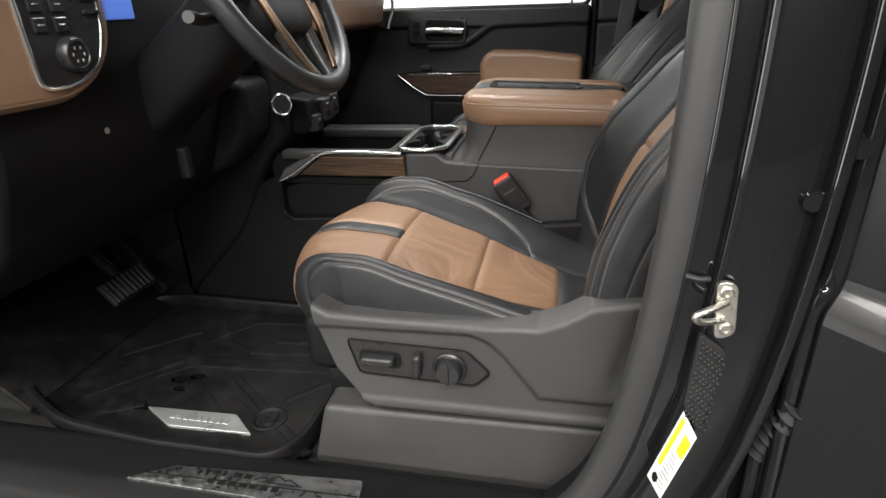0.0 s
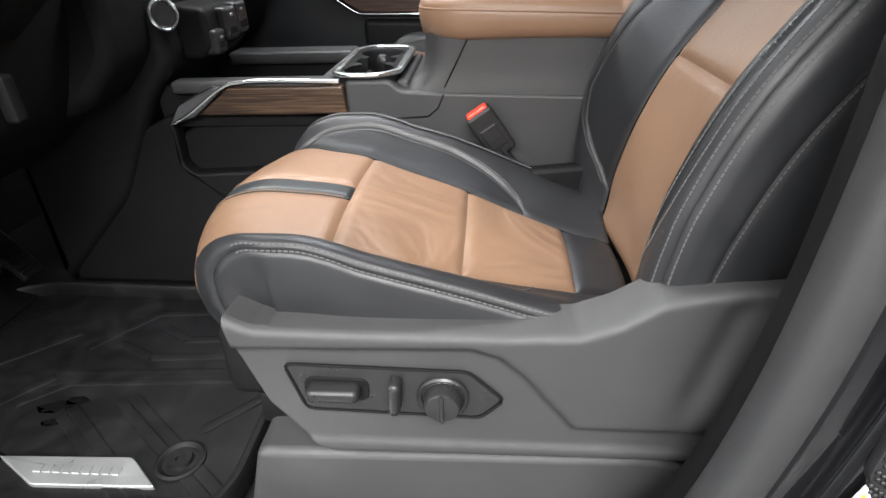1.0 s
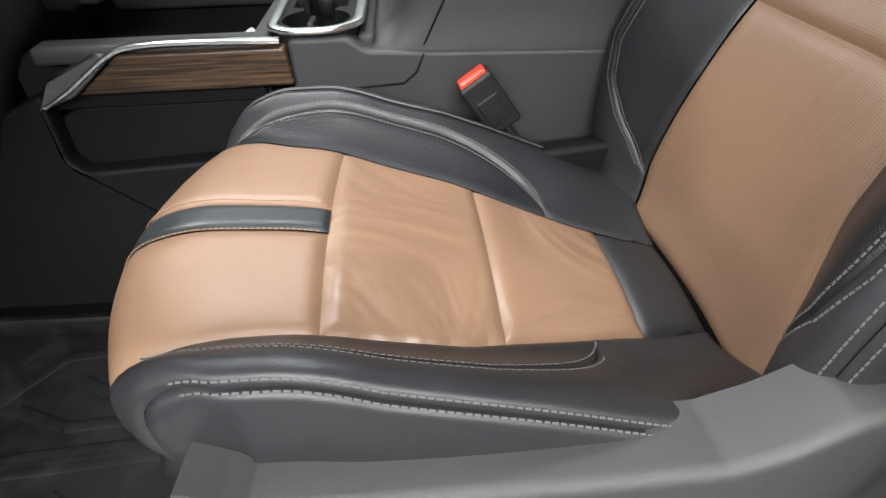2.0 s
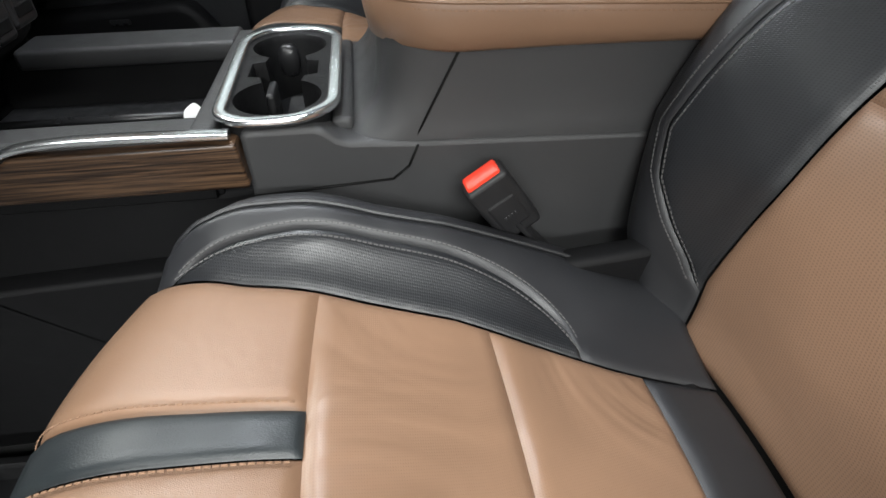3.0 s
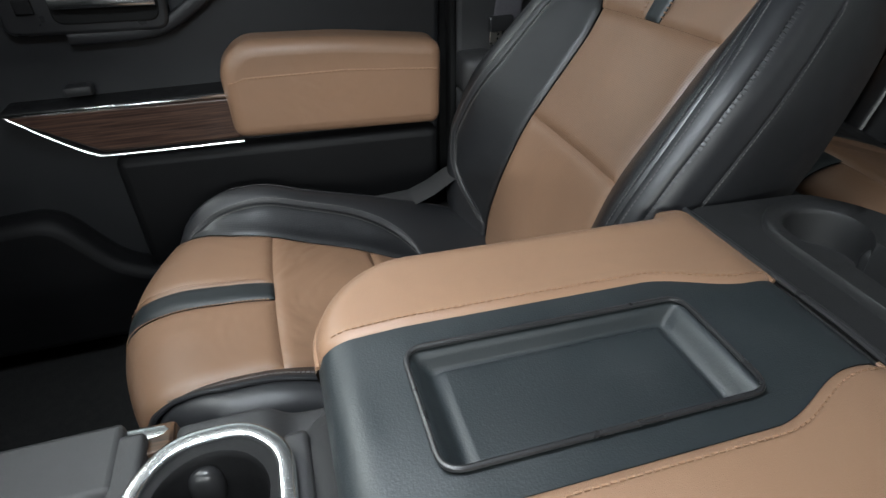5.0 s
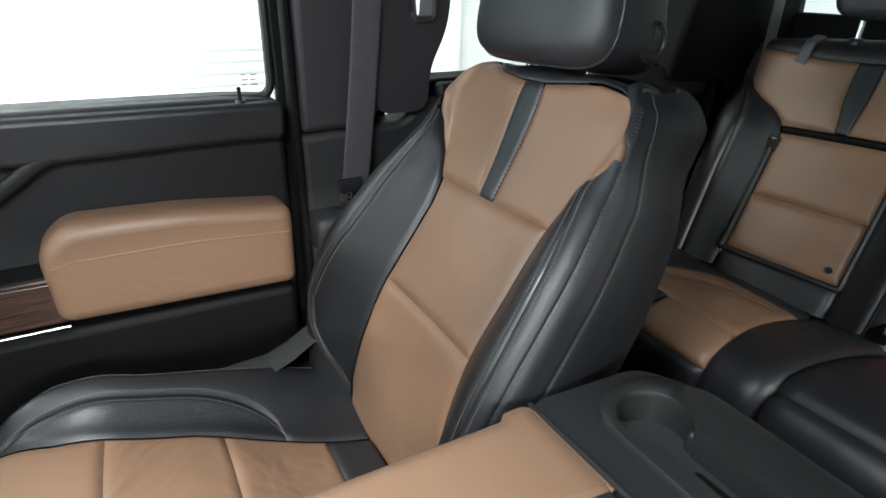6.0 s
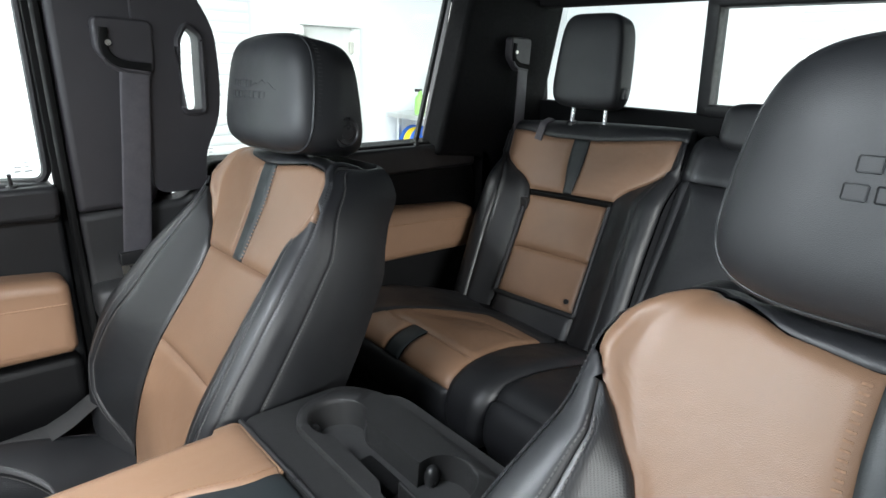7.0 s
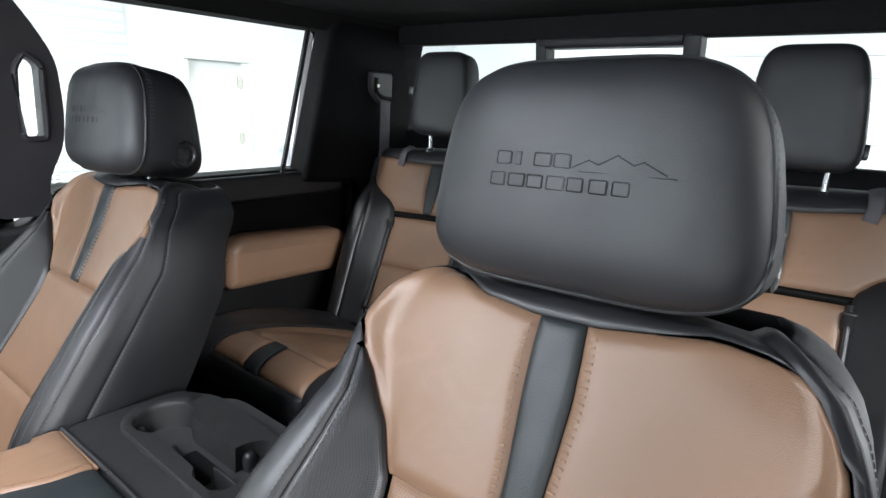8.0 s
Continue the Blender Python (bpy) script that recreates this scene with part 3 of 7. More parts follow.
def headrest(seat, y0):
    """Head restraint on two posts with a badge, side buttons and piping."""
    cy = y0 + LEAN * 0.56
    m = Matrix.Translation((0.788, cy, 0.895)) @ Euler((radians(-2), radians(9), 0)).to_matrix().to_4x4()
    H = (0.074, 0.134, 0.090)

    def surf(th, ph):
        def sp(x, e):
            return math.copysign(abs(x) ** e, x)
        z = H[2] * sp(math.sin(ph), 0.42)
        c = sp(math.cos(ph), 0.42)
        taper = 1.0 - 0.10 * (z / H[2]) - 0.06 * (z / H[2]) ** 2
        x, y = H[0] * c * sp(math.cos(th), 0.38), H[1] * c * taper * sp(math.sin(th), 0.38)
        back = max(0.0, x / H[0])
        y *= 1 - 0.12 * back
        x = x * (1.0 - 0.26 * z / H[2]) if x > 0 else x + 0.010 * (y / H[1]) ** 2
        return m @ Vector((x, y, z))
    bm = bmesh.new()
    nu, nv, rows = 72, 40, []
    for j in range(nv + 1):
        rows.append([bm.verts.new(surf(2 * math.pi * i / nu, -math.pi / 2 + math.pi * j / nv)) for i in range(nu)])
    for A, B in zip(rows, rows[1:]):
        for i in range(nu):
            bm.faces.new((A[i], A[(i + 1) % nu], B[(i + 1) % nu], B[i]))
    bmesh.ops.remove_doubles(bm, verts=bm.verts, dist=1e-5)
    head = part("headrest", bm, HEAD_LEATHER, seat, "black leather headrest with an embossed badge")
    # seam round the front face
    ring = []
    for i in range(96):
        q = 2 * math.pi * i / 96
        cy_, sy_ = math.cos(q), math.sin(q)
        y = math.copysign(abs(cy_) ** 0.42, cy_) * H[1] * 0.985
        z = math.copysign(abs(sy_) ** 0.42, sy_) * H[2] * 0.985
        taper = 1.0 - 0.10 * (z / H[2]) - 0.06 * (z / H[2]) ** 2
        ring.append(m @ Vector((-H[0] * 0.60 + 0.010 * (y / H[1]) ** 2, y * taper * 1.0, z)))
    bm = bmesh.new()
    tube(bm, ring, 0.0022, 6, closed=True)
    part("piping", bm, HEAD_LEATHER, head)
    stitches("stitching", [(p + Vector((0.010, 0, 0)), (p - Vector((p.x, cy, 0.895))).normalized()) for p in ring + ring[:1]], DARK_THREAD, head, 0.0062, 0.0018, 0.0032, lift=0.0008)
    for sgn in (-1, 1):
        bm = bmesh.new()
        mm = m @ pose(0.026, sgn * 0.1305, -0.046) @ Euler((radians(90 * -sgn), 0, 0)).to_matrix().to_4x4()
        lathe(bm, [(0.0235, -0.012), (0.0235, 0.0035), (0.0205, 0.0055), (0.0185, 0.0045), (0.0175, 0.0025), (0.0115, 0.0030), (0.0100, 0.0050), (0.003, 0.0050)], mm, 40)
        part("release_button", bm, SATIN, head, "round black release button")
    mb = m @ Matrix.Translation((-H[0] + 0.0004, 0.060, -0.012)) @ Matrix(((0, 0, -1, 0), (-1, 0, 0, 0), (0, 1, 0, 0), (0, 0, 0, 1)))
    bm = letter_bars(bmesh.new(), [(x + y * 0.25, y, w * 1.12, h) for x, y, w, h in BADGE], mb, 0.0005)
    mountain_badge(bm, mb, 0.0006)
    inv = m.inverted()
    for v in bm.verts:
        q = inv @ v.co
        q.x += 0.010 * (q.y / H[1]) ** 2
        v.co = m @ q
    tagged(part("embossed_badge", bm, HEAD_LEATHER, head, "pressed plain bars and peaks in black leather", smooth=False), kind="stuff")
    for sgn in (-1, 1):
        bm = bmesh.new()
        cyl(bm, 0.0065, 0.0065, 0.10, Matrix.Translation((0.785, cy + sgn * 0.062, 0.815)), 16)
        part("headrest_post", bm, CHROME, head)
    return head


def side_shield(yo, out):
    """Moulded side cover of the seat base: a proud upper band that turns down in a slanting crease, over a flat switch field."""
    top = table([0.044, 0.070, 0.16, 0.32, 0.385, 0.42, 0.456, 0.52, 0.62], [0.320, 0.308, 0.306, 0.305, 0.308, 0.322, 0.345, 0.356, 0.360])
    foot = table([0.044, 0.048, 0.070, 0.112, 0.13, 0.62], [0.306, 0.270, 0.200, 0.142, 0.134, 0.138])
    fold = table([0.0, 0.285, 0.312, 0.335, 0.384, 0.388, 0.62], [0.282, 0.287, 0.277, 0.256, 0.192, 0.186, 0.186])

    def proud(x, z):
        e = max(0.0, min(top(x) - z, z - foot(x)))
        r = 0.010
        h = 0.009 - 0.009 * step01((fold(x) - z) / 0.011 + 0.5)
        h += 0.004 * step01((0.160 - z) / 0.010)
        h -= 0.007 * math.exp(-((x - 0.505 - (z - 0.25) * 0.25) / 0.016) ** 2) * step01((z - 0.19) / 0.05) * step01((top(x) - z) / 0.03)
        h -= 0.005 * step01((x - 0.40) / 0.10) * step01((z - 0.20) / 0.08)
        return h - (r * (1 - math.sqrt(1 - (1 - e / r) ** 2)) if e < r else 0.0)
    bm = bmesh.new()
    xs = [0.0441 + 0.5759 * (i / 150) ** 1.15 for i in range(151)]
    cols = []
    for x in xs:
        lo, hi = foot(x), top(x)
        zs = [lo + (hi - lo) * (0.5 - 0.5 * math.cos(math.pi * k / 44)) * 0.4 + (hi - lo) * k / 44 * 0.6 for k in range(45)]
        ring = [bm.verts.new((x, yo - out * 0.05, lo + 0.004))] + [bm.verts.new((x, yo + out * proud(x, z), z)) for z in zs] + [bm.verts.new((x, yo - out * 0.05, hi - 0.004))]
        cols.append(ring)
    for A, B in zip(cols, cols[1:]):
        for k in range(len(A) - 1):
            bm.faces.new((A[k], B[k], B[k + 1], A[k + 1]))
    bm.faces.new(cols[0])
    bm.faces.new(cols[-1][::-1])
    return bm


def front_seat(label, y0, out, dx=0.0):
    """Bucket seat of tan and black leather. out: -1 where its outer side faces -y."""
    seat = thing("front_seat", label, "car seat", "front seats")
    fc, fb = cushion_surface(y0, dx, out), back_surface(y0, dx * 0.5)
    s1, s2, s3, pe = cushion_v(0.115), cushion_v(0.268), cushion_v(0.415), cushion_v(0.352)
    # cushion
    for a, b in ((-0.6, -0.075), (0.075, 0.6)):
        patch("cushion_front_panel", fc, a, b, 0.02, s1, TAN, seat, 14, 30)
    patch("cushion_strip", fc, -0.075, 0.075, 0.02, s1, STRIP, seat, 8, 30, 0.004, 0.006, label="charcoal accent strip")
    patch("cushion_middle_panel", fc, -0.6, 0.6, s1, s2, TAN_PERF, seat, 30, 22)
    patch("cushion_rear_panel", fc, -0.6, 0.6, s2, s3, TAN_PERF, seat, 30, 22)
    patch("cushion_rear_band", fc, -0.6, 0.6, s3, 0.99, BLACK, seat, 24, 10)
    for sg in (-1, 1):
        v0 = 0.215

        def arch(v, v0=v0):
            q = min(1.0, max(0.0, (v - v0) / (pe - v0)))
            return 0.6 + 0.165 * (1 - abs(2 * q - 1) ** 2.4) ** 0.5 if v0 < v < pe else 0.6
        pad_lo, pad_hi = (lambda v: 0.6, arch) if sg > 0 else (lambda v: -arch(v), lambda v: -0.6)
        patch("cushion_inset", between(fc, pad_lo, pad_hi), 0, 1, v0 + 0.001, pe - 0.001, BLACK_PERF, seat, 12, 48, 0.004, 0.010, label="perforated black bolster inset")
        edge = 0.935 if sg == out else 0.845
        rim_lo, rim_hi = (arch, lambda v: edge) if sg > 0 else (lambda v: -edge, lambda v: -arch(v))
        patch("cushion_bolster", between(fc, rim_lo, rim_hi), 0, 1, 0.02, 0.99, BLACK, seat, 22, 70, 0.004, 0.010)
        for off in (-0.016, 0.020):
            stitches("stitching", on_surface(fc, [(sg * (max(0.6, arch(v) + off)), v) for v in np.linspace(v0 + 0.004, pe - 0.003, 320)]), THREAD, seat, r=0.0007)
        lo, hi = (edge, 1.3) if sg > 0 else (-1.3, -edge)
        patch("cushion_side", fc, lo, hi, 0.02, 0.99, BLACK, seat, 16, 44, 0.004, 0.009, sides="a" if sg > 0 else "b")
        vv = np.linspace(0.245, 0.97, 200)
        if sg == out:
            for a in (edge - 0.022, edge + 0.016):
                stitches("stitching", on_surface(fc, [(sg * a, v) for v in vv]), THREAD, seat, 0.0058, 0.0042, 0.0007)
        else:
            part("piping", tube(bmesh.new(), [p for p, n in on_surface(fc, [(sg * edge, v) for v in np.linspace(0.03, 0.98, 120)])], 0.0022, 6), BLACK, seat)
    for a in (-0.095, 0.095):
        stitches("stitching", on_surface(fc, [(a, v) for v in np.linspace(0.1, s1 - 0.01, 60)]), TAN_THREAD, seat)
    core = bmesh.new()
    box(core, (0.02, y0 - 0.20, 0.20), (0.47, y0 + 0.20, 0.225), 0.01)
    part("cushion_pan", core, PLASTIC_DARK, seat)
    # backrest
    SEAM = 0.935
    b0, bl, bu, bt = 0.02, back_v(z=0.482), back_v(z=0.640), back_v(x=0.752)
    patch("back_lower_panel", fb, -0.6, 0.6, b0, bl, TAN_BACK, seat, 26, 24)
    patch("back_middle_panel", fb, -0.6, 0.6, bl, bu, TAN_BACK, seat, 26, 20)
    crest = table([-1.0, -0.93, -0.84, -0.76, -0.66, -0.58, -0.45, -0.30, -0.10, 0.10, 0.30, 0.45, 0.58, 0.70, 0.80, 0.88, 0.935, 1.0],
                  [0.750, 0.757, 0.777, 0.802, 0.834, 0.849, 0.850, 0.836, 0.824, 0.824, 0.836, 0.862, 0.885, 0.893, 0.890, 0.870, 0.835, 0.81])

    def fu(a, v):
        """The upper back, with v from bu to bt ending on the bowed top seam."""
        return fb(a, bu + (v - bu) * (crest(a) - bu) / (bt - bu))

    def ft(a, v):
        """The roll over the top, from that seam to the rear."""
        c = crest(a)
        x, y, z = fb(a, c + (1 - c) * v)
        return (x, y, z - 0.006 * step01(v / 0.22) * max(0.0, 1 - (abs(a) / 0.9) ** 4))

    def yoke(v, s=1):
        return float(np.interp(v, [0.60, 0.655, 0.70, 0.725, 0.745, 0.77, 0.79, 1.0], [0.60, 0.625, 0.68, 0.77, 0.86, 0.915, 0.933, 0.933] if s > 0 or out > 0 else [0.60, 0.625, 0.68, 0.77, 0.85, 0.885, 0.885, 0.885]))
    patch("back_upper_panel", between(fu, lambda v: 0.072, yoke), 0, 1, bu, bt, TAN, seat, 24, 36)
    patch("back_upper_panel", between(fu, lambda v: -yoke(v, -1), lambda v: -0.072), 0, 1, bu, bt, TAN, seat, 24, 36)
    patch("back_strip", fu, -0.072, 0.072, bu, bt, STRIP, seat, 8, 22, 0.004, 0.006, label="charcoal accent strip")
    patch("back_top", ft, -SEAM, SEAM, 0.0, 1.0, BLACK, seat, 48, 22, 0.0015, 0.003, sides="u")
    for sg in (-1, 1):
        v0, v1 = 0.100, 0.735
        full = sg > 0
        rim = table([0.100, 0.135, 0.165, 0.21, 0.26, 0.33, 0.42, 0.62, 0.735], [0.61, 0.67, 0.735, 0.805, 0.825, 0.81, 0.785, 0.79, 0.81] if full else [0.61, 0.68, 0.76, 0.83, 0.855, 0.865, 0.865, 0.845, 0.835])

        def inn(v):
            if v <= bu:
                return 0.6
            a = 0.7
            for _ in range(12):
                a = 0.5 * a + 0.5 * yoke(bu + (v - bu) * (bt - bu) / (crest(sg * a) - bu), sg)
            return a
        pl, ph = (inn, lambda v: max(rim(v), inn(v) + 0.002)) if sg > 0 else (lambda v: -max(rim(v), inn(v) + 0.002), lambda v: -inn(v))
        patch("back_inset", between(fb, pl, ph), 0, 1, v0, v1, BLACK_PERF, seat, 14, 60, 0.004, 0.010, label="perforated black bolster inset")
        pl, ph = (lambda v: rim(v) if v > v0 else 0.6, lambda v: SEAM) if sg > 0 else (lambda v: -SEAM, lambda v: -rim(v) if v > v0 else -0.6)
        patch("back_bolster", between(fb, pl, ph), 0, 1, 0.0, v1, BLACK, seat, 14, 70, 0.0028, 0.008, sides="ab")
        pl, ph = (yoke, lambda v: SEAM) if sg > 0 else (lambda v: -SEAM, lambda v: -yoke(v, -1))
        patch("back_shoulder", between(fu, pl, ph), 0, 1, bu + (v1 - bu) * (bt - bu) / (crest(sg * 0.92) - bu) - 0.016, 0.782 if sg > 0 or out > 0 else bt, BLACK, seat, 8, 30, 0.0012, 0.003, sides="ab")
        for off in (-0.016, 0.022):
            stitches("stitching", on_surface(fb, [(sg * (rim(v) + off), v) for v in np.linspace(v0 + 0.010, 0.70, 260)]), THREAD, seat, r=0.0007)
        lo, hi = (SEAM, 1.07) if sg > 0 else (-1.07, -SEAM)
        patch("back_side", fb, lo, hi, back_v(z=0.30), 1.0, BLACK, seat, 18, 90, 0.0014, 0.006)
        lo, hi = (1.07, 1.5) if sg > 0 else (-1.5, -1.07)
        patch("back_flank", fb, lo, hi, back_v(z=0.30), 1.0, VINYL, seat, 14, 70, 0.0022, 0.007, sides="a" if sg > 0 else "b")
        vv = np.linspace(back_v(z=0.31), 0.83, 260)
        if sg == out:
            for a in (SEAM - 0.024, SEAM + 0.018):
                stitches("stitching", on_surface(fb, [(sg * a, v) for v in vv if v < 0.72]), THREAD, seat, 0.0058, 0.0042, 0.0007)
        else:
            stitches("cross_stitching", on_surface(fb, [(sg * (SEAM + 0.004), v) for v in vv]), DARK_THREAD, seat, 0.0052, 0.0012, 0.0027)
        stitches("stitching", on_surface(fb, [(sg * 1.078, v) for v in np.linspace(back_v(z=0.31), 0.86, 220)]), THREAD, seat, r=0.0005)
    for a in (-0.092, 0.092):
        stitches("stitching", on_surface(fu, [(a * 1.08, v) for v in np.linspace(bu + 0.01, bt - 0.01, 60)]), TAN_THREAD, seat, 0.0062, 0.0018, 0.0030)
    # closed rear shell
    V = np.linspace(back_v(z=0.30), 1, 30)
    L = [fb(-1.5, v) for v in V]
    R = [fb(1.5, v) for v in V]
    bm = bmesh.new()
    cols = []
    for p, q in zip(L, R):
        cols.append([bm.verts.new((p[0] + (q[0] - p[0]) * t + 0.012 * math.sin(math.pi * t), p[1] + (q[1] - p[1]) * t, p[2] + (q[2] - p[2]) * t)) for t in np.linspace(0, 1, 9)])
    for A, B in zip(cols, cols[1:]):
        for i in range(8):
            bm.faces.new((A[i], A[i + 1], B[i + 1], B[i]))
    part("back_shell", bm, PLASTIC_DARK, seat)
    headrest(seat, y0)
    # plastic side shield of the base
    yo = y0 + out * 0.258
    shield = part("side_shield", side_shield(yo, out), SHIELD, seat, "charcoal grained plastic side shield", sharp=60)
    yi = y0 - out * 0.225
    inner = prism(bmesh.new(), rounded([(0.05, 0.30), (0.30, 0.28), (0.50, 0.30), (0.50, 0.14), (0.10, 0.14)], 0.02, 4), "y", min(yi, yi + out * 0.03), max(yi, yi + out * 0.03), 0.008, 2)
    part("inner_shield", inner, PLASTIC_DARK, seat)
    front = box(bmesh.new(), (-0.012, y0 - 0.20, 0.15), (0.05, y0 + 0.20, 0.26), 0.02, 3)
    part("front_shield", front, PLASTIC_DARK, seat)
    if out < 0:
        bezel = prism(bmesh.new(), rounded([(0.096, 0.262), (0.28, 0.257), (0.315, 0.222), (0.292, 0.198), (0.112, 0.204)], 0.008, 4), "y", yo - 0.004, yo + 0.01, 0.0015, 2)
        bezel = part("switch_bezel", bezel, SATIN, shield, "satin black power seat switch panel")
        o = [(x, yo - 0.004, z) for x, z in rounded([(0.095, 0.263), (0.281, 0.258), (0.317, 0.222), (0.293, 0.197), (0.111, 0.203)], 0.008, 4)]
        part("bezel_gap", tube(bmesh.new(), o, 0.0016, 6, closed=True), INK_AND_SHADE, bezel)
        lever = bmesh.new()
        box(lever, (0.118, yo - 0.022, 0.226), (0.172, yo, 0.242), 0.006, 3)
        part("slide_switch", lever, SATIN, bezel)
        rec = prism(bmesh.new(), rounded([(0.111, 0.219), (0.179, 0.216), (0.181, 0.246), (0.114, 0.248)], 0.012, 4), "y", yo - 0.0055, yo, 0.001, 1)
        part("switch_recess", rec, PLASTIC_DARK, bezel)
        lever = bmesh.new()
        box(lever, (-0.0065, -0.022, -0.021), (0.0065, 0.0, 0.021), 0.006, 3, pose(0.207, yo, 0.231, 0, 4, 0))
        part("recline_switch", lever, SATIN, bezel)
        knob = bmesh.new()
        mk = pose(0.255, yo - 0.004, 0.226, 90, 0, 0)
        lathe(knob, [(0.0265, -0.004), (0.0265, 0.004), (0.0245, 0.006), (0.022, 0.005), (0.021, 0.002), (0.0195, 0.003), (0.0185, 0.016), (0.0165, 0.019), (0.004, 0.0195)], mk, 40)
        knob = part("lumbar_knob", knob, SATIN, bezel)
        rib = bmesh.new()
        box(rib, (-0.0022, -0.017, 0.017), (0.0022, 0.017, 0.0225), 0.0015, 2, mk)
        part("knob_rib", rib, SATIN, knob)
    # riser under the seat
    riser = prism(bmesh.new(), rounded([(0.03, 0.112), (0.49, 0.122), (0.56, 0.10), (0.56, -0.02), (-0.005, -0.02)], 0.012, 3), "y", y0 - 0.245, y0 + 0.245, 0.010, 3)
    part("seat_riser", riser, SHIELD, seat, "charcoal plastic cover over the seat riser")
    for s in (-0.17, 0.17):
        part("seat_rail", box(bmesh.new(), (0.02, y0 + s - 0.02, 0.10), (0.52, y0 + s + 0.02, 0.15), 0.004), PLASTIC_DARK, seat)
    return seat


front_seat("driver's bucket seat in tan and black leather with perforated insets", -0.425, -1)
front_seat("passenger bucket seat in tan and black leather with perforated insets", 0.432, 1, 0.016)


# ---------------------------------------------------------------- centre console
console = thing("centre_console", "charcoal plastic centre console with cup holders and wood trim", "console")
CY = 0.005


def console_body():
    bm = bmesh.new()
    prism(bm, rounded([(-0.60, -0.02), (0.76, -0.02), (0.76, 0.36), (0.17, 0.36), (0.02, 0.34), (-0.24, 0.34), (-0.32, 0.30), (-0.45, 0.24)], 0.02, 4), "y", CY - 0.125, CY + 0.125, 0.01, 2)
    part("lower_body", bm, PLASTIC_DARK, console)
    for sg in (-1, 1):
        y = CY + sg * 0.155
        lo, hi = min(y, y - sg * 0.035), max(y, y - sg * 0.035)
        # side skins round the pocket
        bm = prism(bmesh.new(), rounded([(0.052, 0.420), (0.128, 0.420), (0.148, 0.402), (0.225, 0.398), (0.47, 0.390), (0.80, 0.38), (0.80, -0.02), (0.05, -0.02)], 0.010, 4), "y", lo, hi, 0.006, 2)
        part("side_panel", bm, PLASTIC, console)
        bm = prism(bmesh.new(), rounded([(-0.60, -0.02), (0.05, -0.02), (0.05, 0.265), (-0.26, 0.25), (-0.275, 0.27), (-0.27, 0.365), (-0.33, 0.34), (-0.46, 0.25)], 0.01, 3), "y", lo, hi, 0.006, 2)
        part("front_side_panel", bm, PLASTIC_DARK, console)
        # wood inlay and bright edge
        w0, w1 = y - sg * 0.02, y + sg * 0.012
        bm = prism(bmesh.new(), rounded([(-0.215, 0.366), (0.055, 0.366), (0.050, 0.414), (-0.150, 0.414)], 0.004, 2), "y", min(w0, w1), max(w0, w1), 0.003, 2)
        inlay = part("wood_inlay", bm, WOOD, console, "brown open-pore wood inlay")
        bm = bmesh.new()
        pts = [(-0.262, y + sg * 0.006, 0.352), (-0.225, y + sg * 0.009, 0.372), (-0.165, y + sg * 0.008, 0.412), (-0.13, y + sg * 0.006, 0.4225), (-0.06, y + sg * 0.005, 0.4245), (0.045, y + sg * 0.003, 0.4205)]
        if sg > 0:
            pts = [(p[0], p[1], p[2] - 0.010) for p in pts]
        tube(bm, smooth_path(pts, 8), 0.0, 10, flat=(0.008, 0.0035), up=(0, 0, 1))
        part("bright_edge", bm, CHROME, inlay, "bright metal edge over the wood")
        bm = prism(bmesh.new(), rounded([(-0.275, 0.345), (-0.222, 0.362), (-0.155, 0.414), (-0.18, 0.416), (-0.25, 0.385)], 0.004, 2), "y", min(w0, y + sg * 0.010), max(w0, y + sg * 0.010), 0.003, 2)
        part("bright_end", bm, DARK_CHROME, inlay)
    # deck with the open tray in front and the cup holders behind
    for lo, hi in (((-0.26, CY - 0.155, 0.40), (0.012, CY - 0.115, 0.422)), ((-0.26, CY + 0.100, 0.40), (0.012, CY + 0.168, 0.4255)),
                   ((0.006, CY - 0.155, 0.40), (0.030, CY + 0.155, 0.424)), ((0.138, CY - 0.125, 0.39), (0.160, CY + 0.125, 0.414))):
        part("deck", box(bmesh.new(), lo, hi, 0.006, 3), PLASTIC, console)
    bm = bmesh.new()
    box(bm, (-0.30, CY - 0.118, 0.335), (0.010, CY + 0.118, 0.347), 0.004)
    part("tray_floor", bm, RUBBER, console)
    for y in (-0.126, 0.126):
        part("tray_wall", box(bmesh.new(), (-0.30, CY + y - 0.008, 0.335), (0.010, CY + y + 0.008, 0.412), 0.003), PLASTIC_DARK, console)
    part("tray_wall", box(bmesh.new(), (0.004, CY - 0.126, 0.335), (0.016, CY + 0.126, 0.412), 0.003), PLASTIC_DARK, console)
    for y in (-0.065, -0.03, 0.045):
        part("tray_rib", tube(bmesh.new(), [(-0.28, CY + y, 0.352), (0.004, CY + y * 1.1, 0.352)], 0.007, 8), SATIN, console)


console_body()


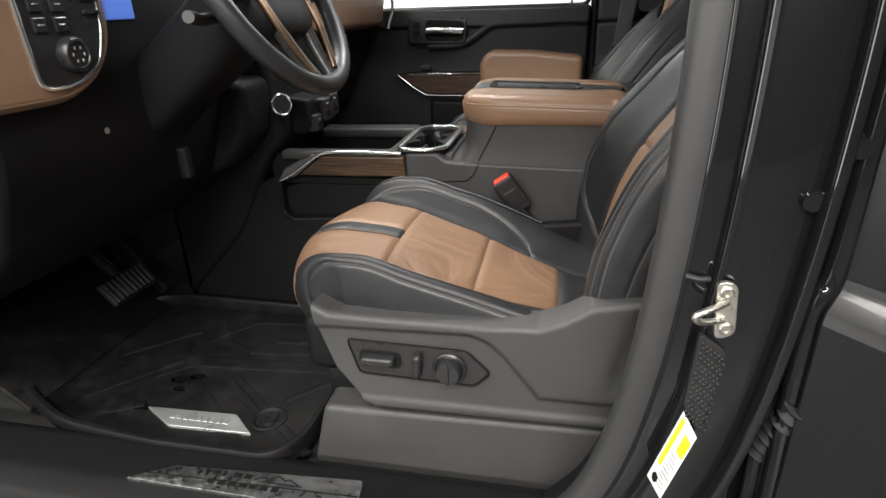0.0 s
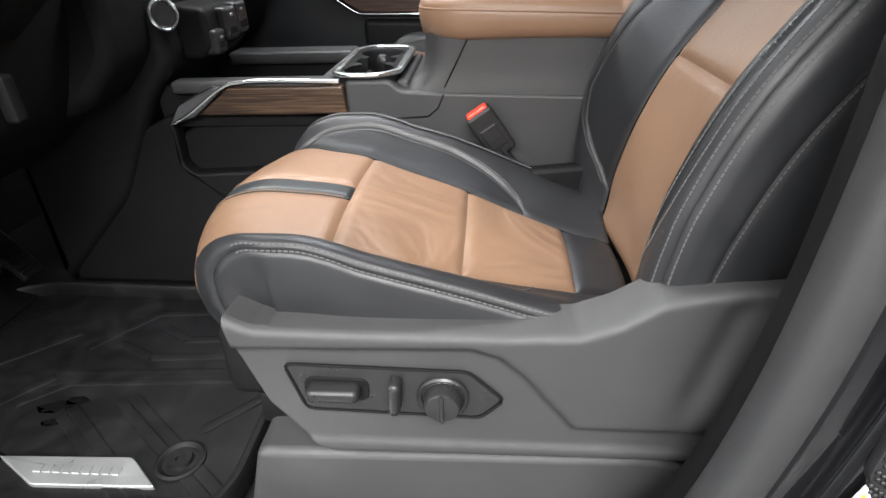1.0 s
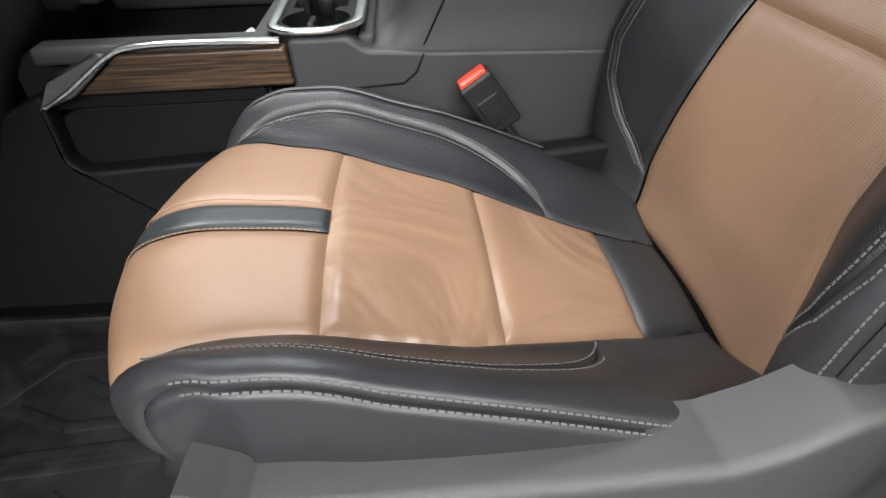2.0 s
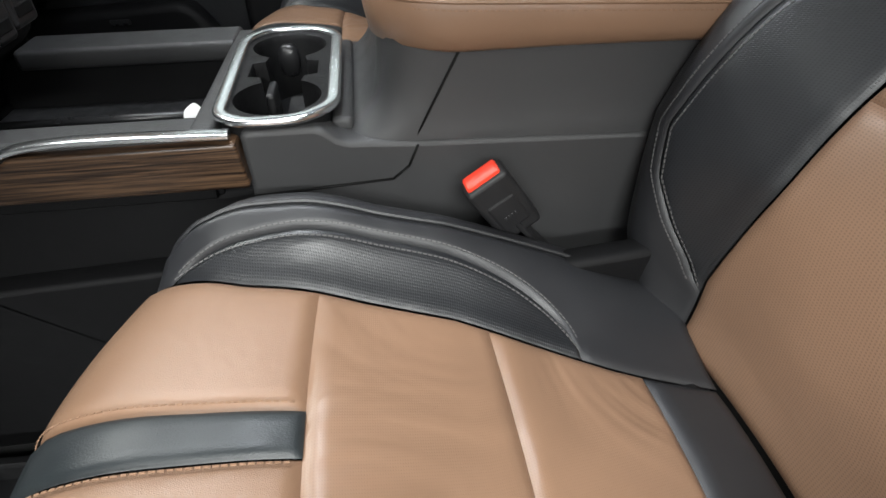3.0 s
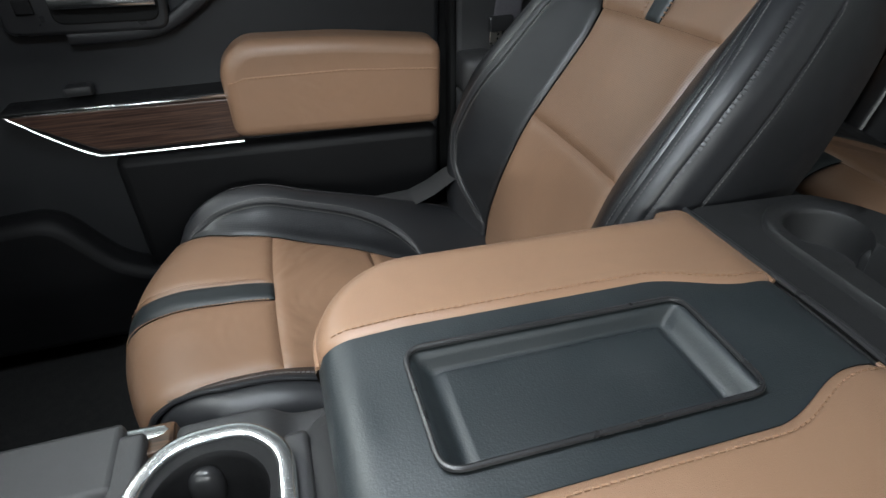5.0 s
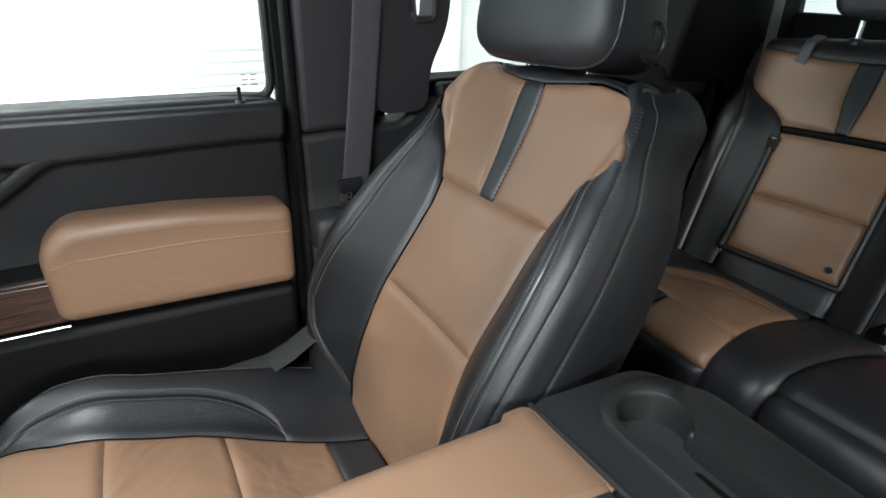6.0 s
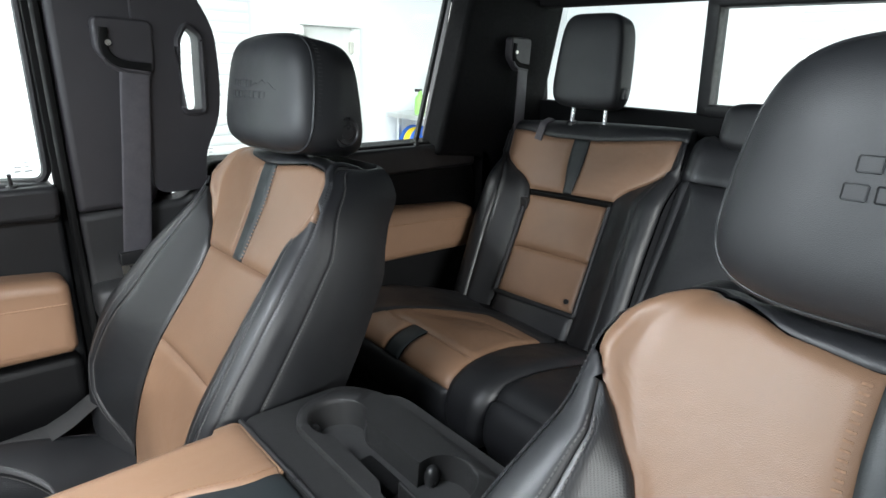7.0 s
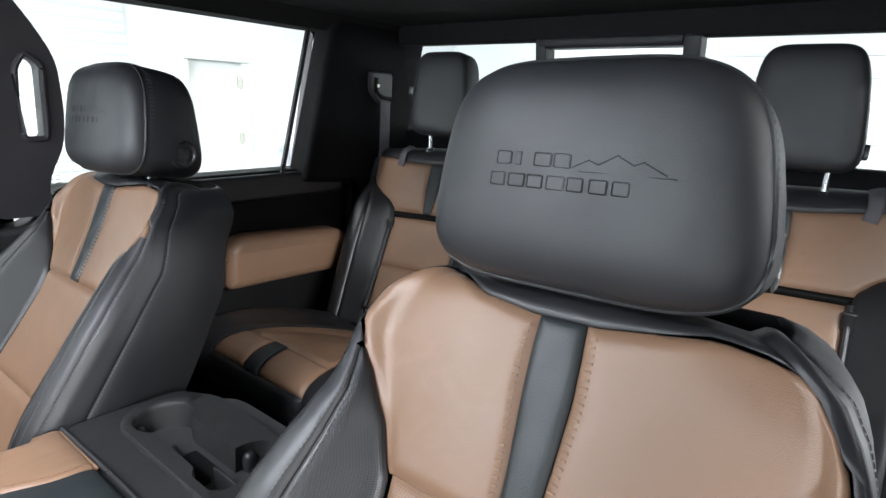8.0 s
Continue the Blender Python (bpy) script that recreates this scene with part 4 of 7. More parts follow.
def cup_holder():
    """Twin cup wells with a bright ring, joined by a slot."""
    def outline(x0, x1, y0, y1, r):
        return rounded([(x0, y0), (x1, y0), (x1, y1), (x0, y1)], r, 7)
    X0, X1, Y0, Y1 = 0.026, 0.142, CY - 0.152, CY + 0.128
    bm = bmesh.new()
    ring = [(p[0], p[1], 0.4280) for p in rounded([(X0 + 0.006, Y0 + 0.02), (X0 + 0.03, Y0), (X1 - 0.03, Y0), (X1, Y0 + 0.03), (X1, Y1 - 0.03), (X1 - 0.03, Y1), (X0 + 0.03, Y1), (X0, Y1 - 0.035)], 0.022, 6)]
    tube(bm, ring, 0.0, 10, closed=True, flat=(0.0068, 0.0042))
    part("bright_ring", bm, CHROME, console, "bright chrome ring round the cup holders")
    # plate with two round holes and a slot between, as joined wedges
    bm = bmesh.new()
    C = [(0.084, CY + 0.068), (0.084, CY - 0.090)]
    R = 0.045
    hole = []
    for k, (cx, cy) in enumerate(C):
        a0 = (-62, 242) if k == 0 else (118, 422)
        for i in range(25):
            q = radians(a0[0] + (a0[1] - a0[0]) * i / 24)
            hole.append((cx + R * math.cos(q), cy + R * math.sin(q)))
        mid = (C[0][1] + C[1][1]) / 2
        s = -1 if k == 0 else 1
        hole += [(0.084 + s * 0.024, mid - s * 0.024), (0.084 + s * 0.038, mid - s * 0.020), (0.084 + s * 0.038, mid + s * 0.020), (0.084 + s * 0.024, mid + s * 0.024)]
    edge = rounded([(X0 + 0.004, Y0 + 0.004), (X1 - 0.004, Y0 + 0.004), (X1 - 0.004, Y1 - 0.004), (X0 + 0.004, Y1 - 0.004)], 0.035, 8)
    o, h = sheet(bm, [edge, hole], 0.4264)
    bm.faces.new(skirt(bm, h, [(0.4245, 0.985), (0.419, 0.975), (0.345, 0.93)]))
    skirt(bm, o, [(0.410, 1.0)])
    well = part("cup_holder", bm, PLASTIC_DARK, console, "black twin cup wells")
    bm = bmesh.new()
    box(bm, (0.076, CY - 0.13, 0.352), (0.104, CY + 0.045, 0.372), 0.006, 2)
    box(bm, (0.060, CY - 0.035, 0.352), (0.070, CY + 0.012, 0.405), 0.004, 2)
    part("cup_divider", bm, RUBBER, well)
    bm = pillow(bmesh.new(), (0.014, 0.010, 0.022), pose(0.075, CY + 0.105, 0.395), 0.8, 0.8, 16, 10)
    part("cup_finger", bm, SATIN, well)


cup_holder()


def storage_box():
    """Raised bin behind the cup holders with its padded lid and the rear cup tray."""
    bm = bmesh.new()
    rings = []
    for z in (0.384, 0.392, 0.398, 0.404, 0.412, 0.422, 0.434, 0.447, 0.470, 0.503):
        k = max(0.0, (0.450 - z) / 0.055)
        fl = 0.040 * k ** 2.2
        lean = 0.010 * (0.503 - z) / 0.1
        o = rounded([(0.192 - lean - fl, CY - 0.147 - fl * 0.12), (0.76, CY - 0.150), (0.76, CY + 0.150), (0.192 - lean - fl, CY + 0.147 + fl * 0.12)], 0.055, 8)
        rings.append([bm.verts.new((x, y, z)) for x, y in o])
    for A, B in zip(rings, rings[1:]):
        for i in range(len(A)):
            j = (i + 1) % len(A)
            bm.faces.new((A[i], A[j], B[j], B[i]))
    bm.faces.new(rings[-1])
    body = part("bin_body", bm, PLASTIC, console)
    for p, q in (((0.272, CY - 0.1486, 0.500), (0.222, CY - 0.1492, 0.402)), ((0.222, -0.1512, 0.395), (0.212, -0.1515, 0.372)), ((0.212, -0.1515, 0.372), (0.195, -0.1515, 0.358)), ((0.195, -0.1515, 0.358), (0.05, -0.1515, 0.350))):
        bm = tube(bmesh.new(), [p, q], 0.0013, 6)
        part("panel_joint", bm, INK_AND_SHADE, body)
    # padded lid: two tan cheeks and a charcoal centre over one rounded plan
    X0, X1, W0, RF, RR, TOP, ROLL = 0.180, 0.540, 0.168, 0.085, 0.010, 0.554, 0.026
    LY = 0.010

    def inside(x, y):
        """Distance from the lid's rounded outline, inwards."""
        y = abs(y - LY)
        r = RF if x < (X0 + X1) / 2 else RR
        cx = X0 + r if x < (X0 + X1) / 2 else X1 - r
        dx = (cx - x) if x < (X0 + X1) / 2 else (x - cx)
        dy = y - (W0 - r)
        if dx > 0 and dy > 0:
            return r - math.hypot(dx, dy)
        return min(r - dx, W0 - y)

    def height(x, y):
        e = max(0.0, inside(x, y))
        k = max(0.0, 1 - e / ROLL)
        roll = ROLL * 0.85 * (1 - math.sqrt(max(0.0, 1 - k * k)))
        if x > X1 - 0.03:
            roll *= 0.35
        return TOP - 0.012 * max(0.0, (x - 0.24) / 0.3) - 0.10 * (y - LY) ** 2 - 0.5 * max(0.0, 0.26 - x) ** 2 - roll

    def side_y(x):
        d = X0 + RF - x
        if d > 0:
            return W0 - RF + math.sqrt(max(0.0, RF * RF - d * d))
        d = x - (X1 - RR)
        return W0 - RR + math.sqrt(max(0.0, RR * RR - d * d)) if d > 0 else W0

    def edge(x, sg):
        t = step01((x - 0.43) / 0.085)
        return -0.056 + 0.025 * t if sg < 0 else 0.083 - 0.022 * t

    lid = part("lid", box(bmesh.new(), (0.20, LY - 0.14, 0.487), (0.53, LY + 0.14, 0.520), 0.012, 3), PLASTIC_DARK, console, "padded tan and black armrest lid")
    xs = [X0 + (X1 - X0) * (0.5 - 0.5 * math.cos(math.pi * i / 80)) for i in range(81)]
    for sg in (-1, 1):
        def fn(a, v, sg=sg):
            x = X0 + (X1 - X0) * v
            e = edge(x, sg)
            o = LY + sg * side_y(x)
            y = e + (o - e) * (a if sg > 0 else 1 - a)
            return (x, y, height(x, y))
        if sg > 0:
            cheek = patch("cheek", fn, 0, 1, 0, 1, TAN, lid, 30, 60, 0.004, 0.010, sides="a")
        else:
            cheek = patch("cheek", fn, 0, 1, 0, 1, TAN, lid, 30, 60, 0.004, 0.010, sides="b")
        rows = []
        line = [(X0, edge(X0, sg))] + [(x, LY + sg * side_y(x)) for x in xs] + [(X1, edge(X1, sg))]
        bm = bmesh.new()
        for x, y in line:
            z = height(x, y)
            inn = Vector((0.36 - x, (LY - y), 0)).normalized() * 0.010
            rows.append([bm.verts.new((x, y, z)), bm.verts.new((x - inn.x * 0.25, y - inn.y * 0.25, z - 0.006)), bm.verts.new((x, y, z - 0.022)), bm.verts.new((x + inn.x * 0.4, y + inn.y * 0.4, 0.488)), bm.verts.new((x + inn.x * 1.6, y + inn.y * 1.6, 0.482))])
        for A, B in zip(rows, rows[1:]):
            for k in range(4):
                bm.faces.new((A[k], A[k + 1], B[k + 1], B[k]))
        part("cheek_band", bm, TAN, cheek, sharp=80)
        pipe = [(x, y, height(x, y) + 0.0004) for x, y in line]
        part("piping", tube(bmesh.new(), pipe, 0.0020, 6), TAN, cheek)
        nrm = [(0, sg, 0.15) if x > X0 + RF else (-0.6, sg * 0.7, 0.1) for x, y in line]
        stitches("stitching", [((x, y + sg * 0.0022, height(x, y) - 0.006), n) for (x, y), n in list(zip(line, nrm))[12:-2]], TAN_THREAD, cheek)
        stitches("stitching", [((x, edge(x, sg) + sg * 0.007, height(x, edge(x, sg)) + 0.0003), (0, 0, 1)) for x in xs[10:-2]], TAN_THREAD, cheek)

    def centre(a, v):
        x = X0 + (X1 - X0) * v
        y = edge(x, -1) + (edge(x, 1) - edge(x, -1)) * (a + 1) / 2
        z = height(x, y) - 0.003
        px, py = (x - 0.340) / 0.104, (y - 0.0115) / 0.0445
        q = max(abs(px), abs(py))
        z -= 0.016 * step01((1.0 - q) / 0.16)
        if q < 0.84:
            z += 0.003 * step01((0.84 - q) / 0.05) * (1 if px > -0.8 else 0.4)
        return (x, y, z)
    A, V = np.linspace(-1, 1, 71), np.concatenate([np.linspace(0, 0.14, 12), np.linspace(0.145, 1, 140)])
    me = bpy.data.meshes.new("lid_centre")
    w = len(A)
    vs = [centre(a, v) for v in V for a in A]
    fs = [(r * w + c, (r + 1) * w + c, (r + 1) * w + c + 1, r * w + c + 1) for r in range(len(V) - 1) for c in range(w - 1)]
    base = len(vs)
    for a in A:
        x, y, z = centre(a, 0)
        vs.append((x + 0.004, y, 0.489))
    fs += [(base + c, c, c + 1, base + c + 1) for c in range(w - 1)]
    me.from_pydata(vs, [], fs)
    me.materials.append(STRIP)
    link("lid_centre", me, lid, "charcoal lid centre with a pressed phone pocket")
    rim = [(x, y, height(x, y) + 0.0004) for x, y in rounded([(0.2345, -0.0345), (0.4455, -0.0345), (0.4455, 0.0575), (0.2345, 0.0575)], 0.014, 6)]
    part("pocket_rim", tube(bmesh.new(), rim, 0.0020, 8, closed=True), SATIN, lid)
    # rear tray: a flat plate with a raised bezel round one deep figure of two cup wells, a channel and a square nook
    zt, zb = 0.530, 0.5385
    out = rounded([(0.546, CY - 0.166), (0.722, CY - 0.165), (0.720, CY + 0.11), (0.688, CY + 0.166), (0.546, CY + 0.178)], 0.022, 6)
    bezel = rounded([(0.588, CY - 0.128), (0.714, CY - 0.150), (0.712, CY + 0.105), (0.678, CY + 0.152), (0.616, CY + 0.152), (0.588, CY + 0.122)], 0.024, 7)
    c1, r1, c2, r2 = (0.637, 0.104), 0.037, (0.666, -0.062), 0.036
    hole = [(c1[0] + r1 * math.cos(radians(q)), c1[1] + r1 * math.sin(radians(q))) for q in np.linspace(-52, 229, 30)]
    hole += rounded([(0.6125, 0.060), (0.610, -0.022), (0.600, -0.034), (0.600, -0.072), (0.612, -0.083), (0.634, -0.084)], 0.006, 3)[5:-4]
    hole += [(c2[0] + r2 * math.cos(radians(q)), c2[1] + r2 * math.sin(radians(q))) for q in np.linspace(216, 460, 26)]
    bm = bmesh.new()
    o, h = sheet(bm, [out, bezel], zt)
    skirt(bm, o, [(zt - 0.004, 1.012), (zt - 0.03, 1.015), (0.40, 1.0)])
    tray = part("rear_cup_tray", bm, TRAY, console, "charcoal rear tray with joined cup wells", sharp=50)
    bm = bmesh.new()
    inner_edge = [(0.650 + (x - 0.650) * 0.97, y * 0.985) for x, y in bezel]
    o, h = sheet(bm, [inner_edge, hole], zb)
    skirt(bm, o, [(zb - 0.0015, 1.012), (zb - 0.004, 1.022), (zt - 0.004, 1.030)])
    bm.faces.new(skirt(bm, h, [(zb - 0.0015, 0.988), (zb - 0.005, 0.978), (zb - 0.080, 0.90)]))
    well = part("cup_well", bm, TRAY, tray, "deep charcoal cup wells joined by a channel", sharp=60)
    part("well_divider", box(bmesh.new(), (0.618, -0.020, zb - 0.080), (0.654, 0.058, zb - 0.034), 0.006, 3), PLASTIC_DARK, well)
    part("nook_wall", box(bmesh.new(), (0.630, -0.078, zb - 0.078), (0.634, -0.026, zb - 0.010), 0.0015, 2), TRAY, well)
    for x, y in ((0.612, 0.121), (0.668, 0.076), (0.676, -0.030), (0.650, -0.088)):
        part("cup_finger", pillow(bmesh.new(), (0.009, 0.008, 0.015), pose(x, y, zb - 0.026), 0.8, 0.8, 16, 10), SATIN, well)
    bm = tube(bmesh.new(), [(0.5445, CY - 0.163, 0.532), (0.5455, CY, 0.537), (0.5445, CY + 0.174, 0.532)], 0.003, 8)
    part("tray_lip", bm, SATIN, tray)


storage_box()

# ---------------------------------------------------------------- belt buckle beside the driver's seat
buckle = thing("seat_belt_buckle", "black seat belt buckle with a red release button on its stalk", "buckle")
mb = Matrix.Translation((0.291, -0.186, 0.358)) @ Euler((radians(8), radians(-34), radians(4))).to_matrix().to_4x4()
bk = part("buckle_housing", box(bmesh.new(), (-0.0235, -0.014, -0.066), (0.0235, 0.012, 0.022), 0.005, 3, mb), RUBBER, buckle)
part("release_button", box(bmesh.new(), (-0.019, -0.010, 0.015), (0.019, 0.010, 0.0255), 0.003, 2, mb), RED, bk, "red release button")
part("buckle_face", box(bmesh.new(), (-0.016, -0.0158, -0.050), (0.016, -0.005, -0.006), 0.003, 2, mb), RUBBER, bk)
for k in range(4):
    part("print_bar", box(bmesh.new(), (-0.007 + k * 0.004, -0.0163, -0.034), (-0.0045 + k * 0.004, -0.0150, -0.029), 0.0004, 1, mb), SATIN, bk)
part("buckle_stalk", tube(bmesh.new(), [mb @ Vector(p) for p in ((0, 0, -0.035), (0.002, 0, -0.09), (0.010, -0.004, -0.17))], 0, 10, flat=(0.004, 0.016), up=(0, 1, 0)), RUBBER, buckle)

# ---------------------------------------------------------------- floor
bm = box(bmesh.new(), (-1.05, -0.86, -0.06), (1.95, 0.86, -0.02), 0.004)
tagged(part("floor", bm, CARPET), "black carpeted cab floor", "floor", kind="structure")


def floor_mat():
    mat = thing("floor_mat", "dusty black moulded rubber floor mat with a silver plate", "floor mat")
    base = rounded([(-0.02, -0.66), (-0.02, -0.22), (-0.62, -0.20), (-0.78, -0.36), (-0.66, -0.62), (-0.50, -0.695), (-0.30, -0.715), (-0.06, -0.715)], 0.05, 6)
    part("mat_sheet", prism(bmesh.new(), base, "z", -0.015, 0.008, 0.003, 1), MAT_RUBBER, mat)
    rim = [(x, y, 0.018) for x, y in base]
    part("mat_rim", tube(bmesh.new(), rim, 0, 10, closed=True, flat=(0.008, 0.020)), MAT_RUBBER, mat)
    foot = bmesh.new()
    prism(foot, [(-0.62, 0.0), (-0.62, 0.012), (-1.0, 0.36), (-1.0, 0.33)], "y", -0.66, -0.20, 0.004, 1)
    part("mat_front_slope", foot, MAT_RUBBER, mat)
    ribs = (((-0.36, -0.524), (-0.135, -0.70)), ((-0.345, -0.515), (-0.12, -0.69)), ((-0.275, -0.50), (-0.025, -0.69)), ((-0.258, -0.49), (-0.01, -0.68)),
            ((-0.41, -0.462), (-0.04, -0.440)), ((-0.41, -0.452), (-0.04, -0.430)), ((-0.41, -0.442), (-0.04, -0.420)),
            ((-0.116, -0.55), (-0.045, -0.477)), ((-0.41, -0.375), (-0.33, -0.268)), ((-0.33, -0.268), (-0.22, -0.260)), ((-0.22, -0.260), (-0.05, -0.255)),
            ((-0.36, -0.36), (-0.28, -0.395)), ((-0.28, -0.395), (-0.05, -0.38)), ((-0.30, -0.31), (-0.24, -0.345)), ((-0.24, -0.345), (-0.05, -0.335)), ((-0.44, -0.51), (-0.37, -0.45)),
            ((-0.55, -0.60), (-0.42, -0.45)), ((-0.58, -0.45), (-0.45, -0.33)), ((-0.52, -0.66), (-0.40, -0.60)))
    for p, q in ribs:
        part("mat_rib", tube(bmesh.new(), [(*p, 0.008), (*q, 0.008)], 0, 8, flat=(0.0090, 0.0024)), MAT_RUBBER, mat)
    for x, y, r in ((-0.37, -0.515, 0.020), (-0.345, -0.50, 0.014), (-0.355, -0.545, 0.012), (-0.40, -0.61, 0.014)):
        bm = bmesh.new()
        prism(bm, [(x + r * (1 + 0.35 * math.sin(3.1 * k + x * 90)) * math.cos(k * 0.45) * 1.3, y + r * (0.6 + 0.25 * math.sin(2.3 * k)) * math.sin(k * 0.45)) for k in range(14)], "z", 0.0075, 0.0086)
        part("wet_stain", bm, WET, mat, "dark wet stain", smooth=False)
    ring = bmesh.new()
    lathe(ring, [(0.034, 0.004), (0.034, 0.012), (0.030, 0.014), (0.026, 0.012), (0.024, 0.010), (0.018, 0.010), (0.016, 0.015), (0.006, 0.015), (0.005, 0.012), (0.002, 0.012)], Matrix.Translation((-0.122, -0.606, 0.0)), 40)
    part("mat_fixing", ring, MAT_RUBBER, mat, "round mat fixing")
    plate = prism(bmesh.new(), rounded([(-0.385, -0.612), (-0.19, -0.606), (-0.133, -0.652), (-0.305, -0.656)], 0.006, 3), "z", 0.006, 0.014, 0.002, 2)
    plate = part("mat_plate", plate, SILVER, mat, "silver plate with raised bars")
    bars = bmesh.new()
    for i in range(9):
        box(bars, (-0.315 + i * 0.014, -0.637, 0.0135), (-0.305 + i * 0.014, -0.625, 0.0155), 0.0006, 1)
    tagged(part("plate_bars", bars, SILVER, plate, smooth=False), kind="stuff")


floor_mat()


# ---------------------------------------------------------------- driver's door opening
sill = bmesh.new()
prism(sill, rounded([(-0.695, -0.02), (-0.700, 0.018), (-0.72, 0.030), (-0.80, 0.028), (-0.84, 0.015), (-0.86, -0.02), (-0.88, -0.12), (-0.70, -0.12)], 0.008, 3), "x", -0.95, 0.62)
tagged(part("door_sill", sill, PLASTIC_DARK), "black plastic door sill", "sill", kind="structure")


def sill_plate():
    plate = thing("sill_plate", "brushed aluminium sill plate with a dark badge", "sill plate")
    o = rounded([(-0.275, -0.800), (-0.205, -0.762), (0.118, -0.742), (0.128, -0.805)], 0.006, 3)
    part("plate", prism(bmesh.new(), o, "z", 0.026, 0.0335, 0.0012, 1), ALLOY, plate)
    m = Matrix.Translation((-0.135, -0.789, 0.0333)) @ Matrix.Diagonal((1.15, 1.15, 1, 1))
    bm = letter_bars(bmesh.new(), [(x, y * 0.95, w, h * 0.9) for x, y, w, h in BADGE], m, 0.0009)
    mountain_badge(bm, m, 0.0014)
    tagged(part("badge", bm, INK_AND_SHADE, plate, "dark plain bars and peaks", smooth=False), kind="stuff")
    part("plate_groove", tube(bmesh.new(), [(-0.25, -0.785, 0.0335), (0.12, -0.775, 0.0335)], 0.0012, 6), INK_AND_SHADE, plate)


sill_plate()


def driver_b_pillar():
    p = thing("b_pillar_1", "gloss black painted door pillar with rubber seal", "pillar", kind="structure")
    # trim inside, seal, painted steps
    seal = [(0.40, -0.775, 0.02), (0.452, -0.785, 0.10), (0.487, -0.79, 0.20), (0.510, -0.795, 0.33), (0.522, -0.797, 0.46), (0.528, -0.797, 0.60), (0.530, -0.79, 0.75), (0.53, -0.76, 0.95), (0.53, -0.70, 1.16)]
    part("door_seal", tube(bmesh.new(), smooth_path(seal, 6), 0, 14, flat=(0.019, 0.020), up=(0, 1, 0)), PLASTIC, p, "thick dark grey rubber door seal")
    inner = [(x + 0.03, y + 0.035, z) for x, y, z in seal]
    part("pillar_trim", tube(bmesh.new(), smooth_path(inner, 6), 0, 12, flat=(0.035, 0.03), up=(0, 1, 0)), PLASTIC_DARK, p)
    flange = [(x + 0.032, y - 0.012, z) for x, y, z in seal]
    part("painted_flange", tube(bmesh.new(), smooth_path(flange, 6), 0, 16, flat=(0.022, 0.012), up=(0, 1, 0)), PAINT, p)
    face = [(x + 0.075, y - 0.022, z) for x, y, z in seal]
    part("painted_face", tube(bmesh.new(), smooth_path(face, 6), 0, 16, flat=(0.040, 0.020), up=(0, 1, 0)), PAINT, p)
    part("seal_clip", tube(bmesh.new(), [(0.534, -0.822, 0.4640), (0.545, -0.827, 0.4630), (0.556, -0.824, 0.4625)], 0.0032, 8), RUBBER, p, "small black clip over the painted flange")
    bead = [(x + 0.112, y - 0.040, z) for x, y, z in seal]
    part("painted_bead", tube(bmesh.new(), smooth_path(bead, 6), 0, 12, flat=(0.007, 0.016), up=(0, 1, 0)), PAINT, p)
    deep = [(x + 0.19, y + 0.01, z) for x, y, z in seal]
    part("hinge_face", tube(bmesh.new(), smooth_path(deep, 6), 0, 16, flat=(0.085, 0.018), up=(0, 1, 0)), PAINT, p)


driver_b_pillar()


def striker():
    s = thing("door_striker", "zinc plated steel door striker bolted to the pillar", "striker", at=(-0.007, -0.0185, 0.010))
    y = -0.828
    part("striker_plate", prism(bmesh.new(), rounded([(0.564, 0.461), (0.584, 0.459), (0.589, 0.402), (0.570, 0.395)], 0.010, 5), "y", y, y + 0.006, 0.001, 1), STEEL, s)
    loop = smooth_path([(0.576, y, 0.439), (0.558, y - 0.014, 0.437), (0.545, y - 0.018, 0.431), (0.551, y - 0.014, 0.423), (0.576, y, 0.419)], 6)
    part("striker_loop", tube(bmesh.new(), loop, 0.0036, 10), STEEL, s)
    for bx, z in ((0.574, 0.449), (0.579, 0.409)):
        bm = bmesh.new()
        lathe(bm, [(0.0068, -0.001), (0.0068, 0.0015), (0.0055, 0.0028), (0.0032, 0.0028), (0.0028, 0.0010), (0.001, 0.0010)], pose(bx, y, z, 90, 0, 0), 20)
        part("bolt", bm, STEEL, s)


striker()

vent = thing("vent_mesh_patch", "dark woven mesh patch stuck to the painted pillar", "patch", at=(-0.007, -0.014, 0.010))
part("mesh_pad", prism(bmesh.new(), rounded([(0.558, 0.399), (0.585, 0.380), (0.575, 0.274), (0.553, 0.306)], 0.006, 3), "y", -0.828, -0.820, 0.001, 1), RUBBER, vent)
weave = bmesh.new()
for i in range(16):
    for j in range(6):
        x, z = 0.560 + j * 0.0042 + (0.002 if i % 2 else 0) - 0.0004 * i, 0.386 - i * 0.0062 - j * 0.0035
        box(weave, (x, -0.8300, z), (x + 0.0033, -0.827, z + 0.0034), 0.0008, 1)
tagged(part("weave", weave, RUBBER, vent), kind="stuff")

sticker = thing("sticker_label", "white and yellow tyre information sticker on the painted pillar", "sticker", at=(-0.007, -0.012, 0.010))
ms = Matrix.Translation((0.5505, -0.830, 0.237)) @ Euler((0, radians(16), 0)).to_matrix().to_4x4() @ Matrix(((0.60, 0, 0, 0), (0, 1, 0, 0), (-0.62, 0, 0.86, 0), (0, 0, 0, 1)))
part("label_sheet", box(bmesh.new(), (-0.022, -0.001, -0.062), (0.022, 0.002, 0.055), 0.0005, 1, ms), OFFWHITE, sticker)
part("yellow_bar", box(bmesh.new(), (-0.020, -0.0016, -0.030), (-0.011, 0.0, 0.050), 0.0002, 1, ms), YELLOW, sticker)
